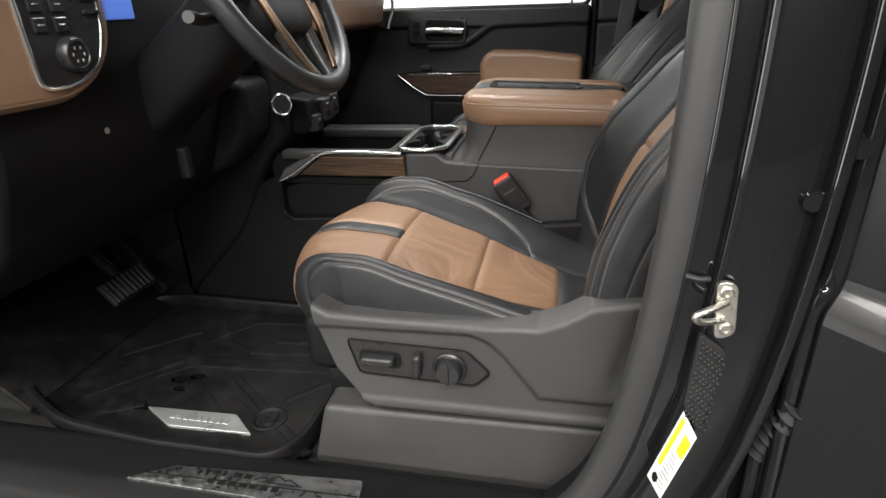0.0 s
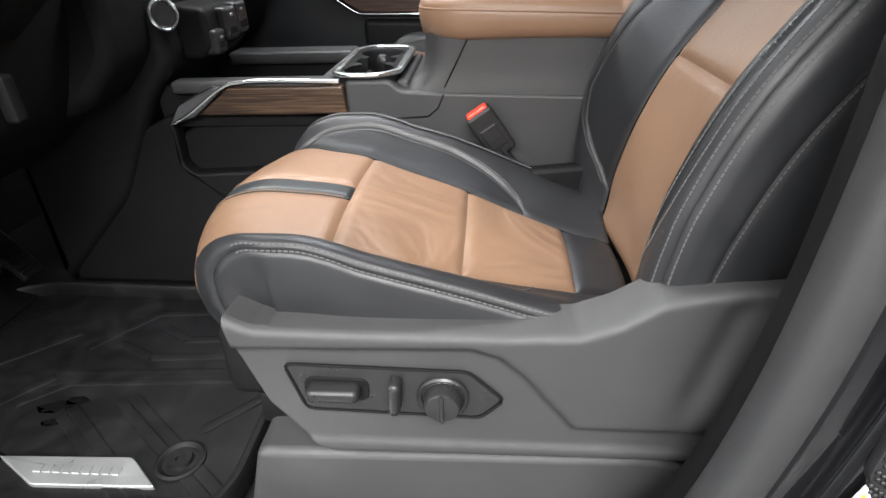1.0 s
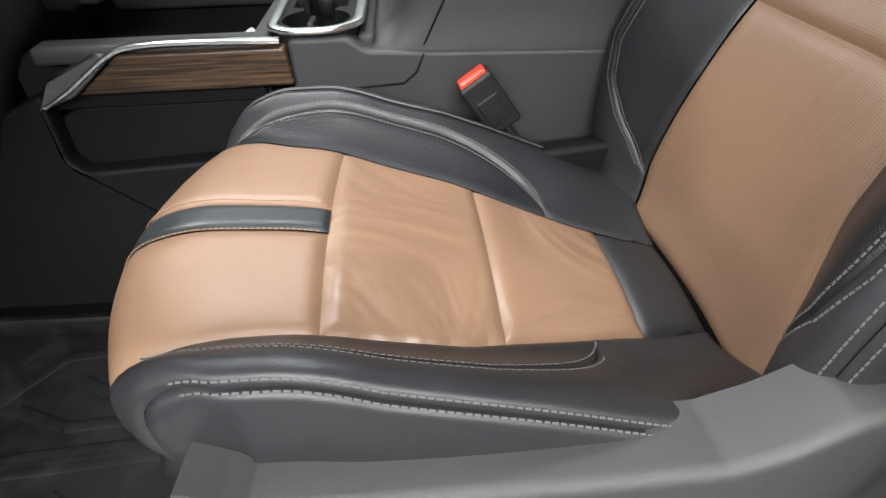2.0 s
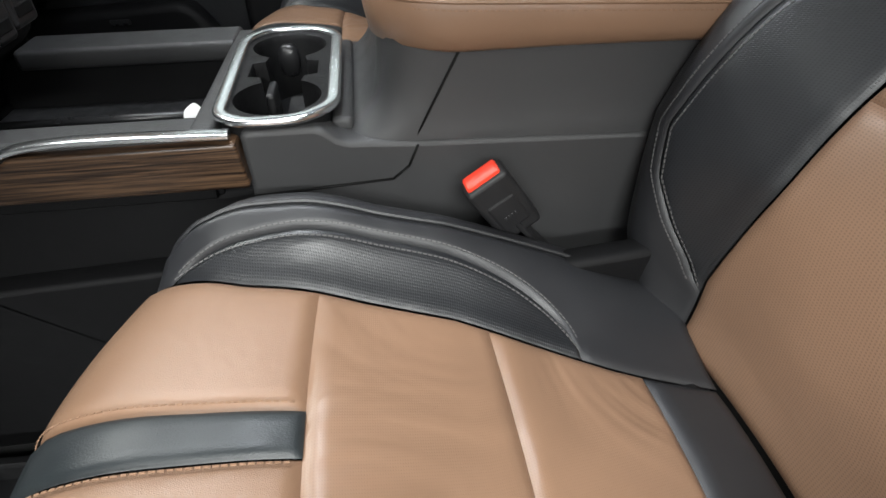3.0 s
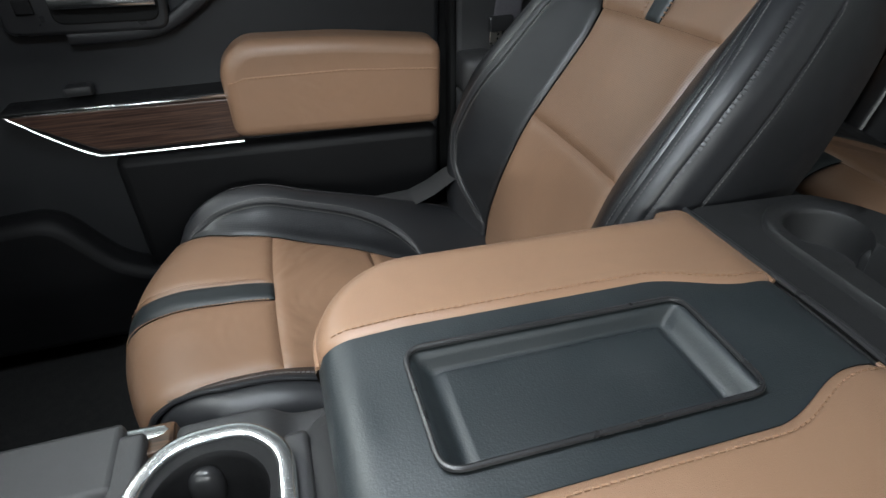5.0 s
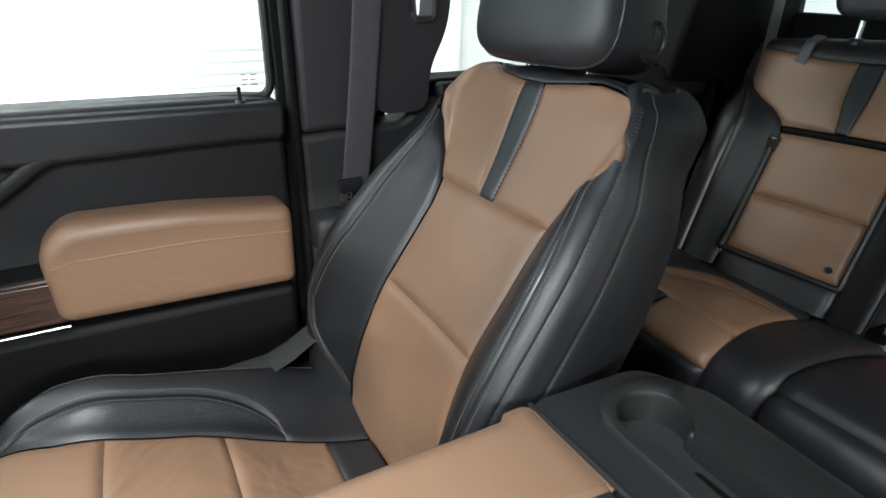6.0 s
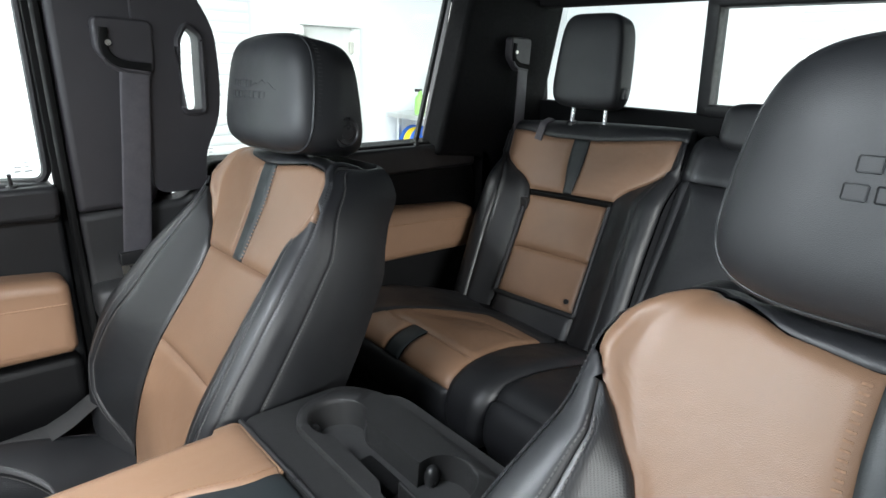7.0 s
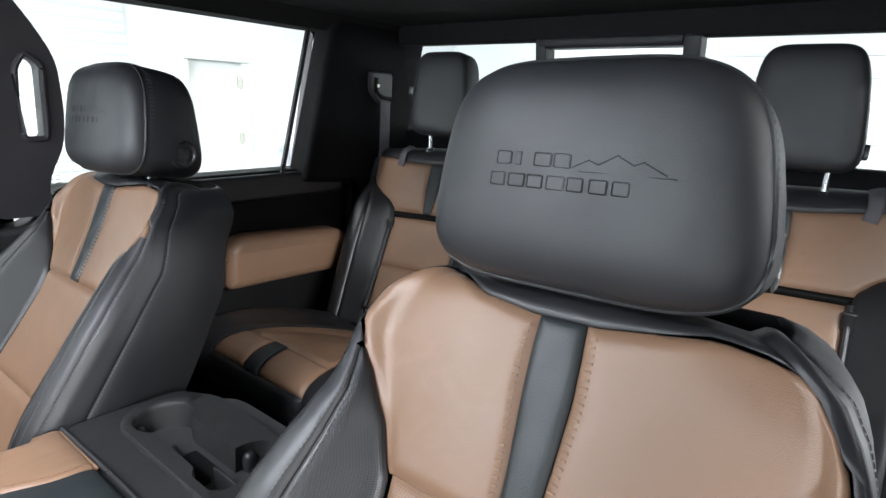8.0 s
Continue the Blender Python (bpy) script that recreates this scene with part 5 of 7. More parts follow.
part("yellow_block", box(bmesh.new(), (0.000, -0.0016, 0.010), (0.018, 0.0, 0.040), 0.0002, 1, ms), YELLOW, sticker)
part("round_mark", cyl(bmesh.new(), 0.007, 0.007, 0.001, ms @ pose(-0.010, -0.0016, -0.050, 90), 20), INK_AND_SHADE, sticker)
lines = bmesh.new()
for i in range(9):
    box(lines, (-0.006, -0.0014, -0.052 + i * 0.0065), (0.017 - 0.005 * (i % 3), 0.0, -0.0505 + i * 0.0065), 0, 1, ms)
tagged(part("print_lines", lines, PLASTIC, sticker, smooth=False), kind="stuff")


def rear_driver_door():
    d = thing("rear_door_1", "open rear door with gloss black painted skin", "car door", kind="structure")
    o = Matrix.Translation((0.655, -0.835, 0)) @ Euler((0, 0, radians(-50))).to_matrix().to_4x4()
    # skin with a shoulder line; the outline runs up the outer face and back down the inner one
    prof = [(-0.008, -0.12), (-0.020, 0.10), (-0.022, 0.30), (-0.021, 0.438), (-0.018, 0.452), (-0.004, 0.468), (0.000, 0.480), (0.001, 0.70), (0.003, 0.78), (0.060, 0.78), (0.060, -0.12)]
    bm = prism(bmesh.new(), prof, "x", 0.012, 1.0, 0.004, 2)
    bm.transform(o)
    part("door_skin", bm, DOOR_PAINT, d)
    edge = smooth_path([o @ Vector(p) for p in ((0.004, 0.0, -0.10), (0.002, -0.008, 0.25), (0.0, -0.006, 0.44), (0.004, 0.006, 0.50), (0.002, 0.014, 0.78))], 6)
    part("door_edge", tube(bmesh.new(), edge, 0.013, 12), PAINT, d)
    part("edge_seal", tube(bmesh.new(), [p + Vector((-0.012, 0.022, 0)) for p in edge], 0.008, 8), RUBBER, d)
    part("window_frame", box(bmesh.new(), (0.02, 0.012, 0.78), (0.07, 0.05, 1.20), 0.012, 3, o), PAINT, d)


rear_driver_door()
hinge = part("hinge_leaf", prism(bmesh.new(), rounded([(0.605, 0.585), (0.63, 0.612), (0.66, 0.622), (0.66, 0.530), (0.608, 0.525)], 0.010, 4), "y", -0.832, -0.815, 0.003, 2), PAINT, bpy.data.objects["b_pillar_1"], "gloss black painted door hinge with bolts")
for x, z in ((0.625, 0.552), (0.652, 0.600)):
    part("bolt", lathe(bmesh.new(), [(0.013, 0), (0.013, 0.005), (0.009, 0.007), (0.009, 0.012), (0.002, 0.012)], pose(x, -0.832, z, 90), 12), PAINT, hinge)
boot = thing("cable_boot", "black ribbed rubber cable boot", "cable boot")
part("bellows", lathe(bmesh.new(), [(0.012 + 0.005 * (i % 2), i * 0.008) for i in range(14)], Matrix.Translation((0.642, -0.815, 0.240)) @ Euler((radians(20), radians(8), 0)).to_matrix().to_4x4(), 18), RUBBER, boot)


# ---------------------------------------------------------------- dashboard side
def dashboard():
    d = thing("dashboard", "black dashboard with tan leather vent surround and wood accents", "dashboard")
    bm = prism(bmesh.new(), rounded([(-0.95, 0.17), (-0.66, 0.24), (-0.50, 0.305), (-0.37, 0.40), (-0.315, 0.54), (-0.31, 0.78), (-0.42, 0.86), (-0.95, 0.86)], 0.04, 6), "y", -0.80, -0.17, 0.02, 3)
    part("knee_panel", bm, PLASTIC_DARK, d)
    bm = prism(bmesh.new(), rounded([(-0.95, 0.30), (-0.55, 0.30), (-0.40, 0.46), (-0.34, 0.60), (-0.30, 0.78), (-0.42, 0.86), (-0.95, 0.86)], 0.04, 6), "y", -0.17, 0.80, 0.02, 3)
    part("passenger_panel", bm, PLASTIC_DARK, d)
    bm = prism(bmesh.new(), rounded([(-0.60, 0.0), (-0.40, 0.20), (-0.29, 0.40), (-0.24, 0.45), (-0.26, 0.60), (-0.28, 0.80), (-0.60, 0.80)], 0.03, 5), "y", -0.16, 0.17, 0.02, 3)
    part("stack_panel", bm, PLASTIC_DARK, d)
    # tan vent surround at the outer end
    out = rounded([(-0.82, 0.617), (-0.665, 0.617), (-0.598, 0.645), (-0.560, 0.70), (-0.552, 0.86), (-0.82, 0.86)], 0.03, 6)
    bm = prism(bmesh.new(), out, "x", -0.335, -0.292, 0.014, 4)
    sur = part("vent_surround", bm, TAN, d, "tan leather vent surround with stitching")
    c = [(-0.2905, y, z) for y, z in rounded([(-0.82, 0.627), (-0.668, 0.627), (-0.604, 0.653), (-0.569, 0.703), (-0.561, 0.86)], 0.03, 12)]
    stitches("stitching", [(p, (1, 0, 0)) for p in smooth_path(c, 2)], TAN_THREAD, sur)
    bez = [(-0.290, y, z) for y, z in rounded([(-0.715, 0.640), (-0.655, 0.640), (-0.600, 0.665), (-0.580, 0.72), (-0.575, 0.85), (-0.722, 0.85)], 0.02, 6)]
    part("bright_bezel", tube(bmesh.new(), bez, 0.0035, 8, closed=True), CHROME, sur)
    bm = prism(bmesh.new(), [(p[1], p[2]) for p in bez], "x", -0.30, -0.289, 0.001, 1)
    part("switch_face", bm, SATIN, sur)
    kn = bmesh.new()
    lathe(kn, [(0.024, 0), (0.024, 0.012), (0.021, 0.016), (0.018, 0.0165), (0.017, 0.0145), (0.002, 0.0145)], pose(-0.289, -0.653, 0.682, 0, 90, 0), 36)
    kn = part("light_knob", kn, SATIN, sur, "round black light switch knob")
    for i in range(6):
        q = radians(60 * i)
        part("knob_mark", box(bmesh.new(), (-0.002, -0.0012, 0), (0.002, 0.0012, 0.001), 0, 1, pose(-0.2743, -0.653 + 0.010 * math.cos(q), 0.682 + 0.010 * math.sin(q), 0, 90, 0)), SILVER, kn)
    for y in (-0.690, -0.655):
        for z in (0.722, 0.748):
            part("switch_key", box(bmesh.new(), (-0.292, y - 0.011, z - 0.010), (-0.2855, y + 0.011, z + 0.010), 0.002, 2), SATIN, sur)
            part("key_mark", box(bmesh.new(), (-0.286, y - 0.005, z - 0.001), (-0.285, y + 0.005, z + 0.001), 0, 1), SILVER, sur)
    for i in range(6):
        part("vent_slat", box(bmesh.new(), (-0.298, -0.612, 0.735 + i * 0.018), (-0.284, -0.582, 0.740 + i * 0.018), 0.001, 1), SATIN, sur)
    # instrument hood and screen
    bm = prism(bmesh.new(), rounded([(-0.48, 0.69), (-0.33, 0.705), (-0.30, 0.85), (-0.48, 0.88)], 0.02, 4), "y", -0.55, -0.25, 0.012, 3)
    hood = part("instrument_hood", bm, PLASTIC_DARK, d)
    part("display", box(bmesh.new(), (-0.33, -0.545, 0.726), (-0.305, -0.482, 0.80), 0.003, 2), SCREEN, hood, "lit blue display")
    # release latch, push-button, switches
    part("latch_plate", box(bmesh.new(), (-0.345, -0.616, 0.545), (-0.322, -0.578, 0.578), 0.003, 2), SATIN, d)
    part("latch_stud", cyl(bmesh.new(), 0.005, 0.005, 0.012, pose(-0.320, -0.597, 0.562, 0, 90, 0), 16), SILVER, d)
    bm = lathe(bmesh.new(), [(0.026, 0), (0.026, 0.008), (0.023, 0.011), (0.020, 0.009), (0.019, 0.006), (0.002, 0.006)], pose(-0.246, -0.140, 0.530, 0, 80, -35), 36)
    st = part("push_button_ring", bm, CHROME, d, "chrome ringed push button")
    part("push_button", cyl(bmesh.new(), 0.0185, 0.0185, 0.012, pose(-0.243, -0.142, 0.531, 0, 80, -35), 28), SATIN, st)
    part("column_pod", prism(bmesh.new(), rounded([(-0.50, 0.36), (-0.34, 0.40), (-0.265, 0.48), (-0.262, 0.60), (-0.50, 0.60)], 0.03, 5), "y", -0.27, -0.07, 0.025, 4), PLASTIC_DARK, d)
    pod = part("socket_pod", prism(bmesh.new(), rounded([(-0.27, 0.452), (-0.215, 0.448), (-0.190, 0.470), (-0.196, 0.535), (-0.27, 0.545)], 0.012, 4), "y", -0.100, 0.060, 0.010, 3), PLASTIC_DARK, d, "black switch and socket panel")
    for ya, yb, za, zb, xf in ((-0.096, -0.056, 0.456, 0.498, -0.181), (-0.052, -0.004, 0.474, 0.530, -0.176), (0.000, 0.052, 0.478, 0.534, -0.178)):
        key = part("socket", box(bmesh.new(), (xf - 0.030, ya, za), (xf, yb, zb), 0.006, 3), SATIN, pod)
        # flat black plate gives the socket opening its shade by colour
        part("socket_recess", box(bmesh.new(), (xf - 0.004, ya + 0.008, za + 0.010), (xf + 0.0012, yb - 0.008, za + 0.024), 0.002, 1), INK_AND_SHADE, key)
        part("socket_mark", box(bmesh.new(), (xf - 0.001, (ya + yb) / 2 - 0.006, zb - 0.016), (xf + 0.0008, (ya + yb) / 2 + 0.006, zb - 0.011), 0, 1), SILVER, key)
    # tan glove box pad
    part("passenger_pad", prism(bmesh.new(), rounded([(-0.36, 0.66), (-0.24, 0.68), (-0.22, 0.80), (-0.36, 0.84)], 0.02, 5), "y", 0.12, 0.70, 0.02, 4), TAN, d, "tan leather dashboard pad")
    part("pad_trim", tube(bmesh.new(), smooth_path([(-0.226, 0.70, 0.665), (-0.205, 0.71, 0.74), (-0.215, 0.70, 0.82)], 6), 0.006, 8), CHROME, d)
    part("glove_box", prism(bmesh.new(), rounded([(-0.50, 0.34), (-0.40, 0.42), (-0.33, 0.58), (-0.36, 0.64), (-0.50, 0.64)], 0.02, 4), "y", 0.20, 0.72, 0.012, 3), PLASTIC_DARK, d)


dashboard()


def steering_wheel():
    w = thing("steering_wheel", "black leather steering wheel with bronze spoke trims", "steering wheel")
    tilt = 28
    c = (-0.085, -0.425, 0.775)
    m = Matrix.Translation(c) @ Euler((0, radians(90 - tilt), 0)).to_matrix().to_4x4()
    R = 0.188
    ring = [m @ Vector((R * math.cos(2 * math.pi * i / 72), R * math.sin(2 * math.pi * i / 72), 0)) for i in range(72)]
    part("rim", tube(bmesh.new(), ring, 0.0165, 14, closed=True, up=m.to_3x3() @ Vector((0, 0, 1))), BLACK, w, "thick black leather rim")
    hub = pillow(bmesh.new(), (0.085, 0.095, 0.035), m @ pose(0.01, 0, -0.02), 0.5, 0.6, 32, 16)
    part("hub", hub, PLASTIC_DARK, w)
    for sg in (-1, 1):
        bm = tube(bmesh.new(), [m @ Vector(p) for p in smooth_path([(0.0, sg * 0.07, -0.006), (0.01, sg * 0.12, -0.004), (0.0, sg * 0.185, 0)], 6)], 0, 10, flat=(0.026, 0.010), up=m.to_3x3() @ Vector((0, 0, 1)))
        sp = part("spoke", bm, SATIN, w)
        bm = tube(bmesh.new(), [m @ Vector(p) for p in smooth_path([(0.02, sg * 0.085, 0.010), (0.09, sg * 0.075, 0.010), (0.165, sg * 0.045, 0.006)], 8)], 0, 10, flat=(0.007, 0.005), up=m.to_3x3() @ Vector((0, 0, 1)))
        part("spoke_trim", bm, surface("bronze_trim", (0.28, 0.19, 0.13), 0.36, metal=1.0), sp, "bronze spoke trim")
        bm = tube(bmesh.new(), [m @ Vector(p) for p in smooth_path([(0.05, sg * 0.055, -0.004), (0.12, sg * 0.045, -0.006), (0.185, sg * 0.03, 0)], 8)], 0, 10, flat=(0.016, 0.009), up=m.to_3x3() @ Vector((0, 0, 1)))
        part("lower_spoke", bm, SATIN, w)
    col = tube(bmesh.new(), [m @ Vector(p) for p in ((0.0, 0, -0.03), (0.02, 0, -0.12), (0.05, 0, -0.32))], 0, 20, flat=(0.075, 0.062), up=m.to_3x3() @ Vector((1, 0, 0)))
    part("column_shroud", col, PLASTIC_DARK, w)
    st = tube(bmesh.new(), [m @ Vector(p) for p in ((0.02, -0.06, -0.07), (0.03, -0.15, -0.06), (0.03, -0.19, -0.05))], 0.009, 10)
    part("stalk", st, SATIN, w)
    lev = box(bmesh.new(), (-0.31, -0.455, 0.44), (-0.29, -0.435, 0.50), 0.005, 2)
    part("tilt_lever", lev, PLASTIC_DARK, w)


steering_wheel()


def pedals():
    p = thing("brake_pedal", "ribbed black rubber brake pedal on a dark arm", "pedal")
    m = Matrix.Translation((-0.53, -0.43, 0.185)) @ Euler((0, radians(52), radians(0))).to_matrix().to_4x4()
    pad = part("pad", box(bmesh.new(), (-0.03, -0.062, -0.008), (0.03, 0.062, 0.008), 0.006, 3, m), MAT_RUBBER, p)
    for i in range(9):
        part("rib", box(bmesh.new(), (-0.026, -0.056 + i * 0.0135, 0.006), (0.026, -0.048 + i * 0.0135, 0.012), 0.002, 1, m), MAT_RUBBER, pad)
    part("arm", tube(bmesh.new(), smooth_path([(-0.55, -0.42, 0.19), (-0.64, -0.42, 0.30), (-0.68, -0.41, 0.46)], 6), 0.011, 10), PLASTIC_DARK, p)
    a = thing("accelerator_pedal", "tall ribbed black accelerator pedal", "pedal")
    m = Matrix.Translation((-0.60, -0.27, 0.16)) @ Euler((0, radians(55), 0)).to_matrix().to_4x4()
    pad = part("pad", box(bmesh.new(), (-0.08, -0.026, -0.006), (0.08, 0.026, 0.006), 0.005, 2, m), MAT_RUBBER, a)
    for i in range(9):
        part("rib", box(bmesh.new(), (-0.07 + i * 0.016, -0.022, 0.004), (-0.062 + i * 0.016, 0.022, 0.009), 0.002, 1, m), MAT_RUBBER, pad)


pedals()

# ---------------------------------------------------------------- passenger side of the cab
YD = 0.80


def front_passenger_door():
    d = thing("front_door_2", "closed black door panel with tan armrest and wood trim", "car door", kind="structure")
    bm = prism(bmesh.new(), rounded([(-0.75, 0.0), (0.40, 0.0), (0.478, 0.10), (0.488, 0.720), (0.40, 0.727), (-0.75, 0.740)], 0.02, 4), "y", YD + 0.01, YD + 0.10, 0.012, 3)
    panel = part("door_panel", bm, VINYL, d)
    bm = prism(bmesh.new(), rounded([(-0.75, 0.650), (-0.20, 0.665), (0.12, 0.657), (0.484, 0.662), (0.486, 0.720), (-0.75, 0.737)], 0.012, 3), "y", YD - 0.012, YD + 0.03, 0.010, 3)
    part("upper_roll", bm, BLACK, panel)
    ridge = smooth_path([(-0.10, YD - 0.002, 0.596), (0.02, YD - 0.002, 0.600), (0.085, YD - 0.002, 0.632), (0.134, YD - 0.002, 0.664), (0.19, YD - 0.002, 0.676), (0.33, YD - 0.002, 0.676), (0.472, YD - 0.002, 0.670)], 6)
    part("panel_ridge", tube(bmesh.new(), ridge, 0, 12, flat=(0.011, 0.010), up=(0, 1, 0)), VINYL, panel)
    # armrest
    arm = bmesh.new()
    prism(arm, rounded([(0.102, 0.424), (0.455, 0.408), (0.466, 0.420), (0.470, 0.556), (0.30, 0.576), (0.14, 0.582), (0.100, 0.545)], 0.026, 7), "y", YD - 0.062, YD + 0.02, 0.022, 5)
    arm = part("armrest", arm, TAN, panel, "padded tan leather armrest")
    part("armrest_seam", tube(bmesh.new(), [(0.112, YD - 0.060, 0.520), (0.14, YD - 0.0622, 0.527), (0.30, YD - 0.0622, 0.525), (0.458, YD - 0.0622, 0.512)], 0.0016, 6), TAN_THREAD, arm)
    wd = prism(bmesh.new(), rounded([(-0.216, 0.500), (0.120, 0.497), (0.115, 0.424), (-0.10, 0.428)], 0.004, 3), "y", YD - 0.05, YD + 0.02, 0.006, 2)
    wd = part("wood_trim", wd, DOOR_WOOD, panel, "dark wood trim with bright edges")
    part("ledge", box(bmesh.new(), (-0.222, YD - 0.046, 0.4985), (0.112, YD + 0.02, 0.5045), 0.002), PLASTIC_DARK, panel)
    o = [(-0.216, YD - 0.050, 0.503), (0.120, YD - 0.053, 0.501)]
    part("bright_edge", tube(bmesh.new(), o, 0.0028, 8), CHROME, wd)
    o = smooth_path([(-0.216, YD - 0.048, 0.502), (-0.16, YD - 0.05, 0.458), (-0.115, YD - 0.052, 0.430), (-0.08, YD - 0.053, 0.424), (0.116, YD - 0.055, 0.421)], 6)
    part("bright_edge", tube(bmesh.new(), o, 0.0024, 8), CHROME, wd)
    lo = prism(bmesh.new(), rounded([(-0.10, 0.405), (0.47, 0.388), (0.465, 0.06), (-0.10, 0.06)], 0.02, 4), "y", YD - 0.03, YD + 0.02, 0.016, 3)
    part("lower_panel", lo, PLASTIC_DARK, panel)
    part("map_pocket", prism(bmesh.new(), rounded([(-0.60, 0.30), (-0.22, 0.32), (-0.14, 0.20), (0.05, 0.14), (0.05, 0.04), (-0.60, 0.04)], 0.04, 5), "y", YD - 0.05, YD + 0.02, 0.02, 3), PLASTIC_DARK, panel)
    part("reflector", box(bmesh.new(), (-0.40, YD - 0.054, 0.275), (-0.355, YD - 0.045, 0.287), 0.002, 1), SATIN, panel)
    # handle in its bezel
    bz = prism(bmesh.new(), rounded([(-0.178, 0.605), (0.045, 0.600), (0.052, 0.690), (-0.172, 0.706)], 0.02, 5), "y", YD - 0.016, YD + 0.02, 0.006, 2)
    bz = part("handle_bezel", bz, SATIN, panel)
    # black plate stands slightly proud; its colour stands in for the hollow's shade
    part("handle_recess", prism(bmesh.new(), rounded([(-0.11, 0.618), (0.035, 0.615), (0.04, 0.680), (-0.105, 0.690)], 0.018, 5), "y", YD - 0.019, YD, 0.002, 1), INK_AND_SHADE, bz)
    part("door_handle", tube(bmesh.new(), smooth_path([(-0.102, YD - 0.028, 0.652), (-0.03, YD - 0.034, 0.652), (0.035, YD - 0.028, 0.649)], 6), 0, 12, flat=(0.006, 0.011)), CHROME, bz, "chrome door handle")
    for z in (0.672, 0.645):
        part("lock_key", box(bmesh.new(), (-0.152, YD - 0.021, z - 0.01), (-0.128, YD - 0.012, z + 0.01), 0.002, 2), PLASTIC_DARK, bz)
    pin = lathe(bmesh.new(), [(0.009, 0), (0.008, 0.004), (0.0035, 0.006), (0.003, 0.02), (0.004, 0.024), (0.001, 0.026)], Matrix.Translation((0.42, YD + 0.012, 0.720)), 14)
    part("lock_pin", pin, SATIN, panel)
    part("pull_lever", box(bmesh.new(), (-0.13, YD - 0.03, 0.515), (-0.09, YD - 0.005, 0.53), 0.004, 2), SATIN, panel)


front_passenger_door()


def rear_passenger_door():
    d = thing("rear_door_2", "closed black rear door panel with tan armrest", "car door", kind="structure")
    bm = prism(bmesh.new(), rounded([(0.80, 0.0), (1.56, 0.0), (1.60, 0.20), (1.60, 0.60), (1.56, 0.735), (0.76, 0.735)], 0.03, 4), "y", YD + 0.01, YD + 0.10, 0.012, 3)
    panel = part("door_panel", bm, PLASTIC_DARK, d)
    arm = prism(bmesh.new(), rounded([(1.115, 0.425), (1.54, 0.408), (1.555, 0.525), (1.50, 0.548), (1.18, 0.575), (1.13, 0.55)], 0.030, 6), "y", YD - 0.055, YD + 0.02, 0.025, 4)
    arm = part("armrest", arm, TAN, panel, "padded tan leather armrest")
    part("armrest_seam", tube(bmesh.new(), [(1.15, YD - 0.0555, 0.530), (1.35, YD - 0.056, 0.520), (1.53, YD - 0.0555, 0.503)], 0.0016, 6), TAN_THREAD, arm)
    wd = prism(bmesh.new(), rounded([(0.80, 0.512), (1.125, 0.505), (1.12, 0.435), (0.80, 0.44)], 0.006, 3), "y", YD - 0.04, YD + 0.02, 0.006, 2)
    wd = part("wood_trim", wd, DOOR_WOOD, panel, "dark wood trim with bright edges")
    part("bright_edge", tube(bmesh.new(), [(0.80, YD - 0.041, 0.515), (1.125, YD - 0.041, 0.508)], 0.0025, 8), CHROME, wd)
    part("upper_roll", prism(bmesh.new(), rounded([(0.78, 0.66), (1.57, 0.655), (1.57, 0.728), (0.78, 0.73)], 0.012, 3), "y", YD - 0.012, YD + 0.03, 0.010, 3), BLACK, panel)
    pin = lathe(bmesh.new(), [(0.009, 0), (0.008, 0.004), (0.0035, 0.006), (0.003, 0.02), (0.004, 0.024), (0.001, 0.026)], Matrix.Translation((1.345, YD + 0.006, 0.728)), 14)
    part("lock_pin", pin, SATIN, panel)


rear_passenger_door()


def window(name, outline, axis, lo, hi, frame_r):
    """A pane with its dark frame."""
    w = thing(name, "clear side window in a black frame", "window", kind="structure")
    pane = part("pane", prism(bmesh.new(), outline, axis, lo, hi), GLASS, w, smooth=False)
    pane.visible_shadow = False
    c = (lo + hi) / 2
    pts = [{"y": (p[0], c, p[1]), "x": (c, p[0], p[1])}[axis] for p in outline]
    part("window_frame", tube(bmesh.new(), pts, frame_r, 8, closed=True), RUBBER, w)
    return w


window("window_2", rounded([(-0.74, 0.730), (0.480, 0.719), (0.486, 1.15), (-0.08, 1.15), (-0.50, 0.98)], 0.03, 4), "y", YD + 0.045, YD + 0.050, 0.008)
window("window_4", rounded([(0.70, 0.718), (1.372, 0.714), (1.485, 1.150), (1.46, 1.175), (0.70, 1.175)], 0.025, 4), "y", YD + 0.045, YD + 0.050, 0.008)


for wname, x0 in (("window_2", 0.402), ("window_4", 0.735)):
    bm = bmesh.new()
    for i in range(3):
        for j in range(2):
            x, z = x0 + 0.03 + j * 0.015, 0.742 + i * 0.008
            box(bm, (x, YD + 0.0425, z), (x + 0.008 + 0.003 * ((i + j) % 2), YD + 0.0445, z + 0.0013), 0)
    tagged(part("glass_print", bm, INK_AND_SHADE, bpy.data.objects[wname], "small illegible print on the glass", smooth=False), kind="stuff")


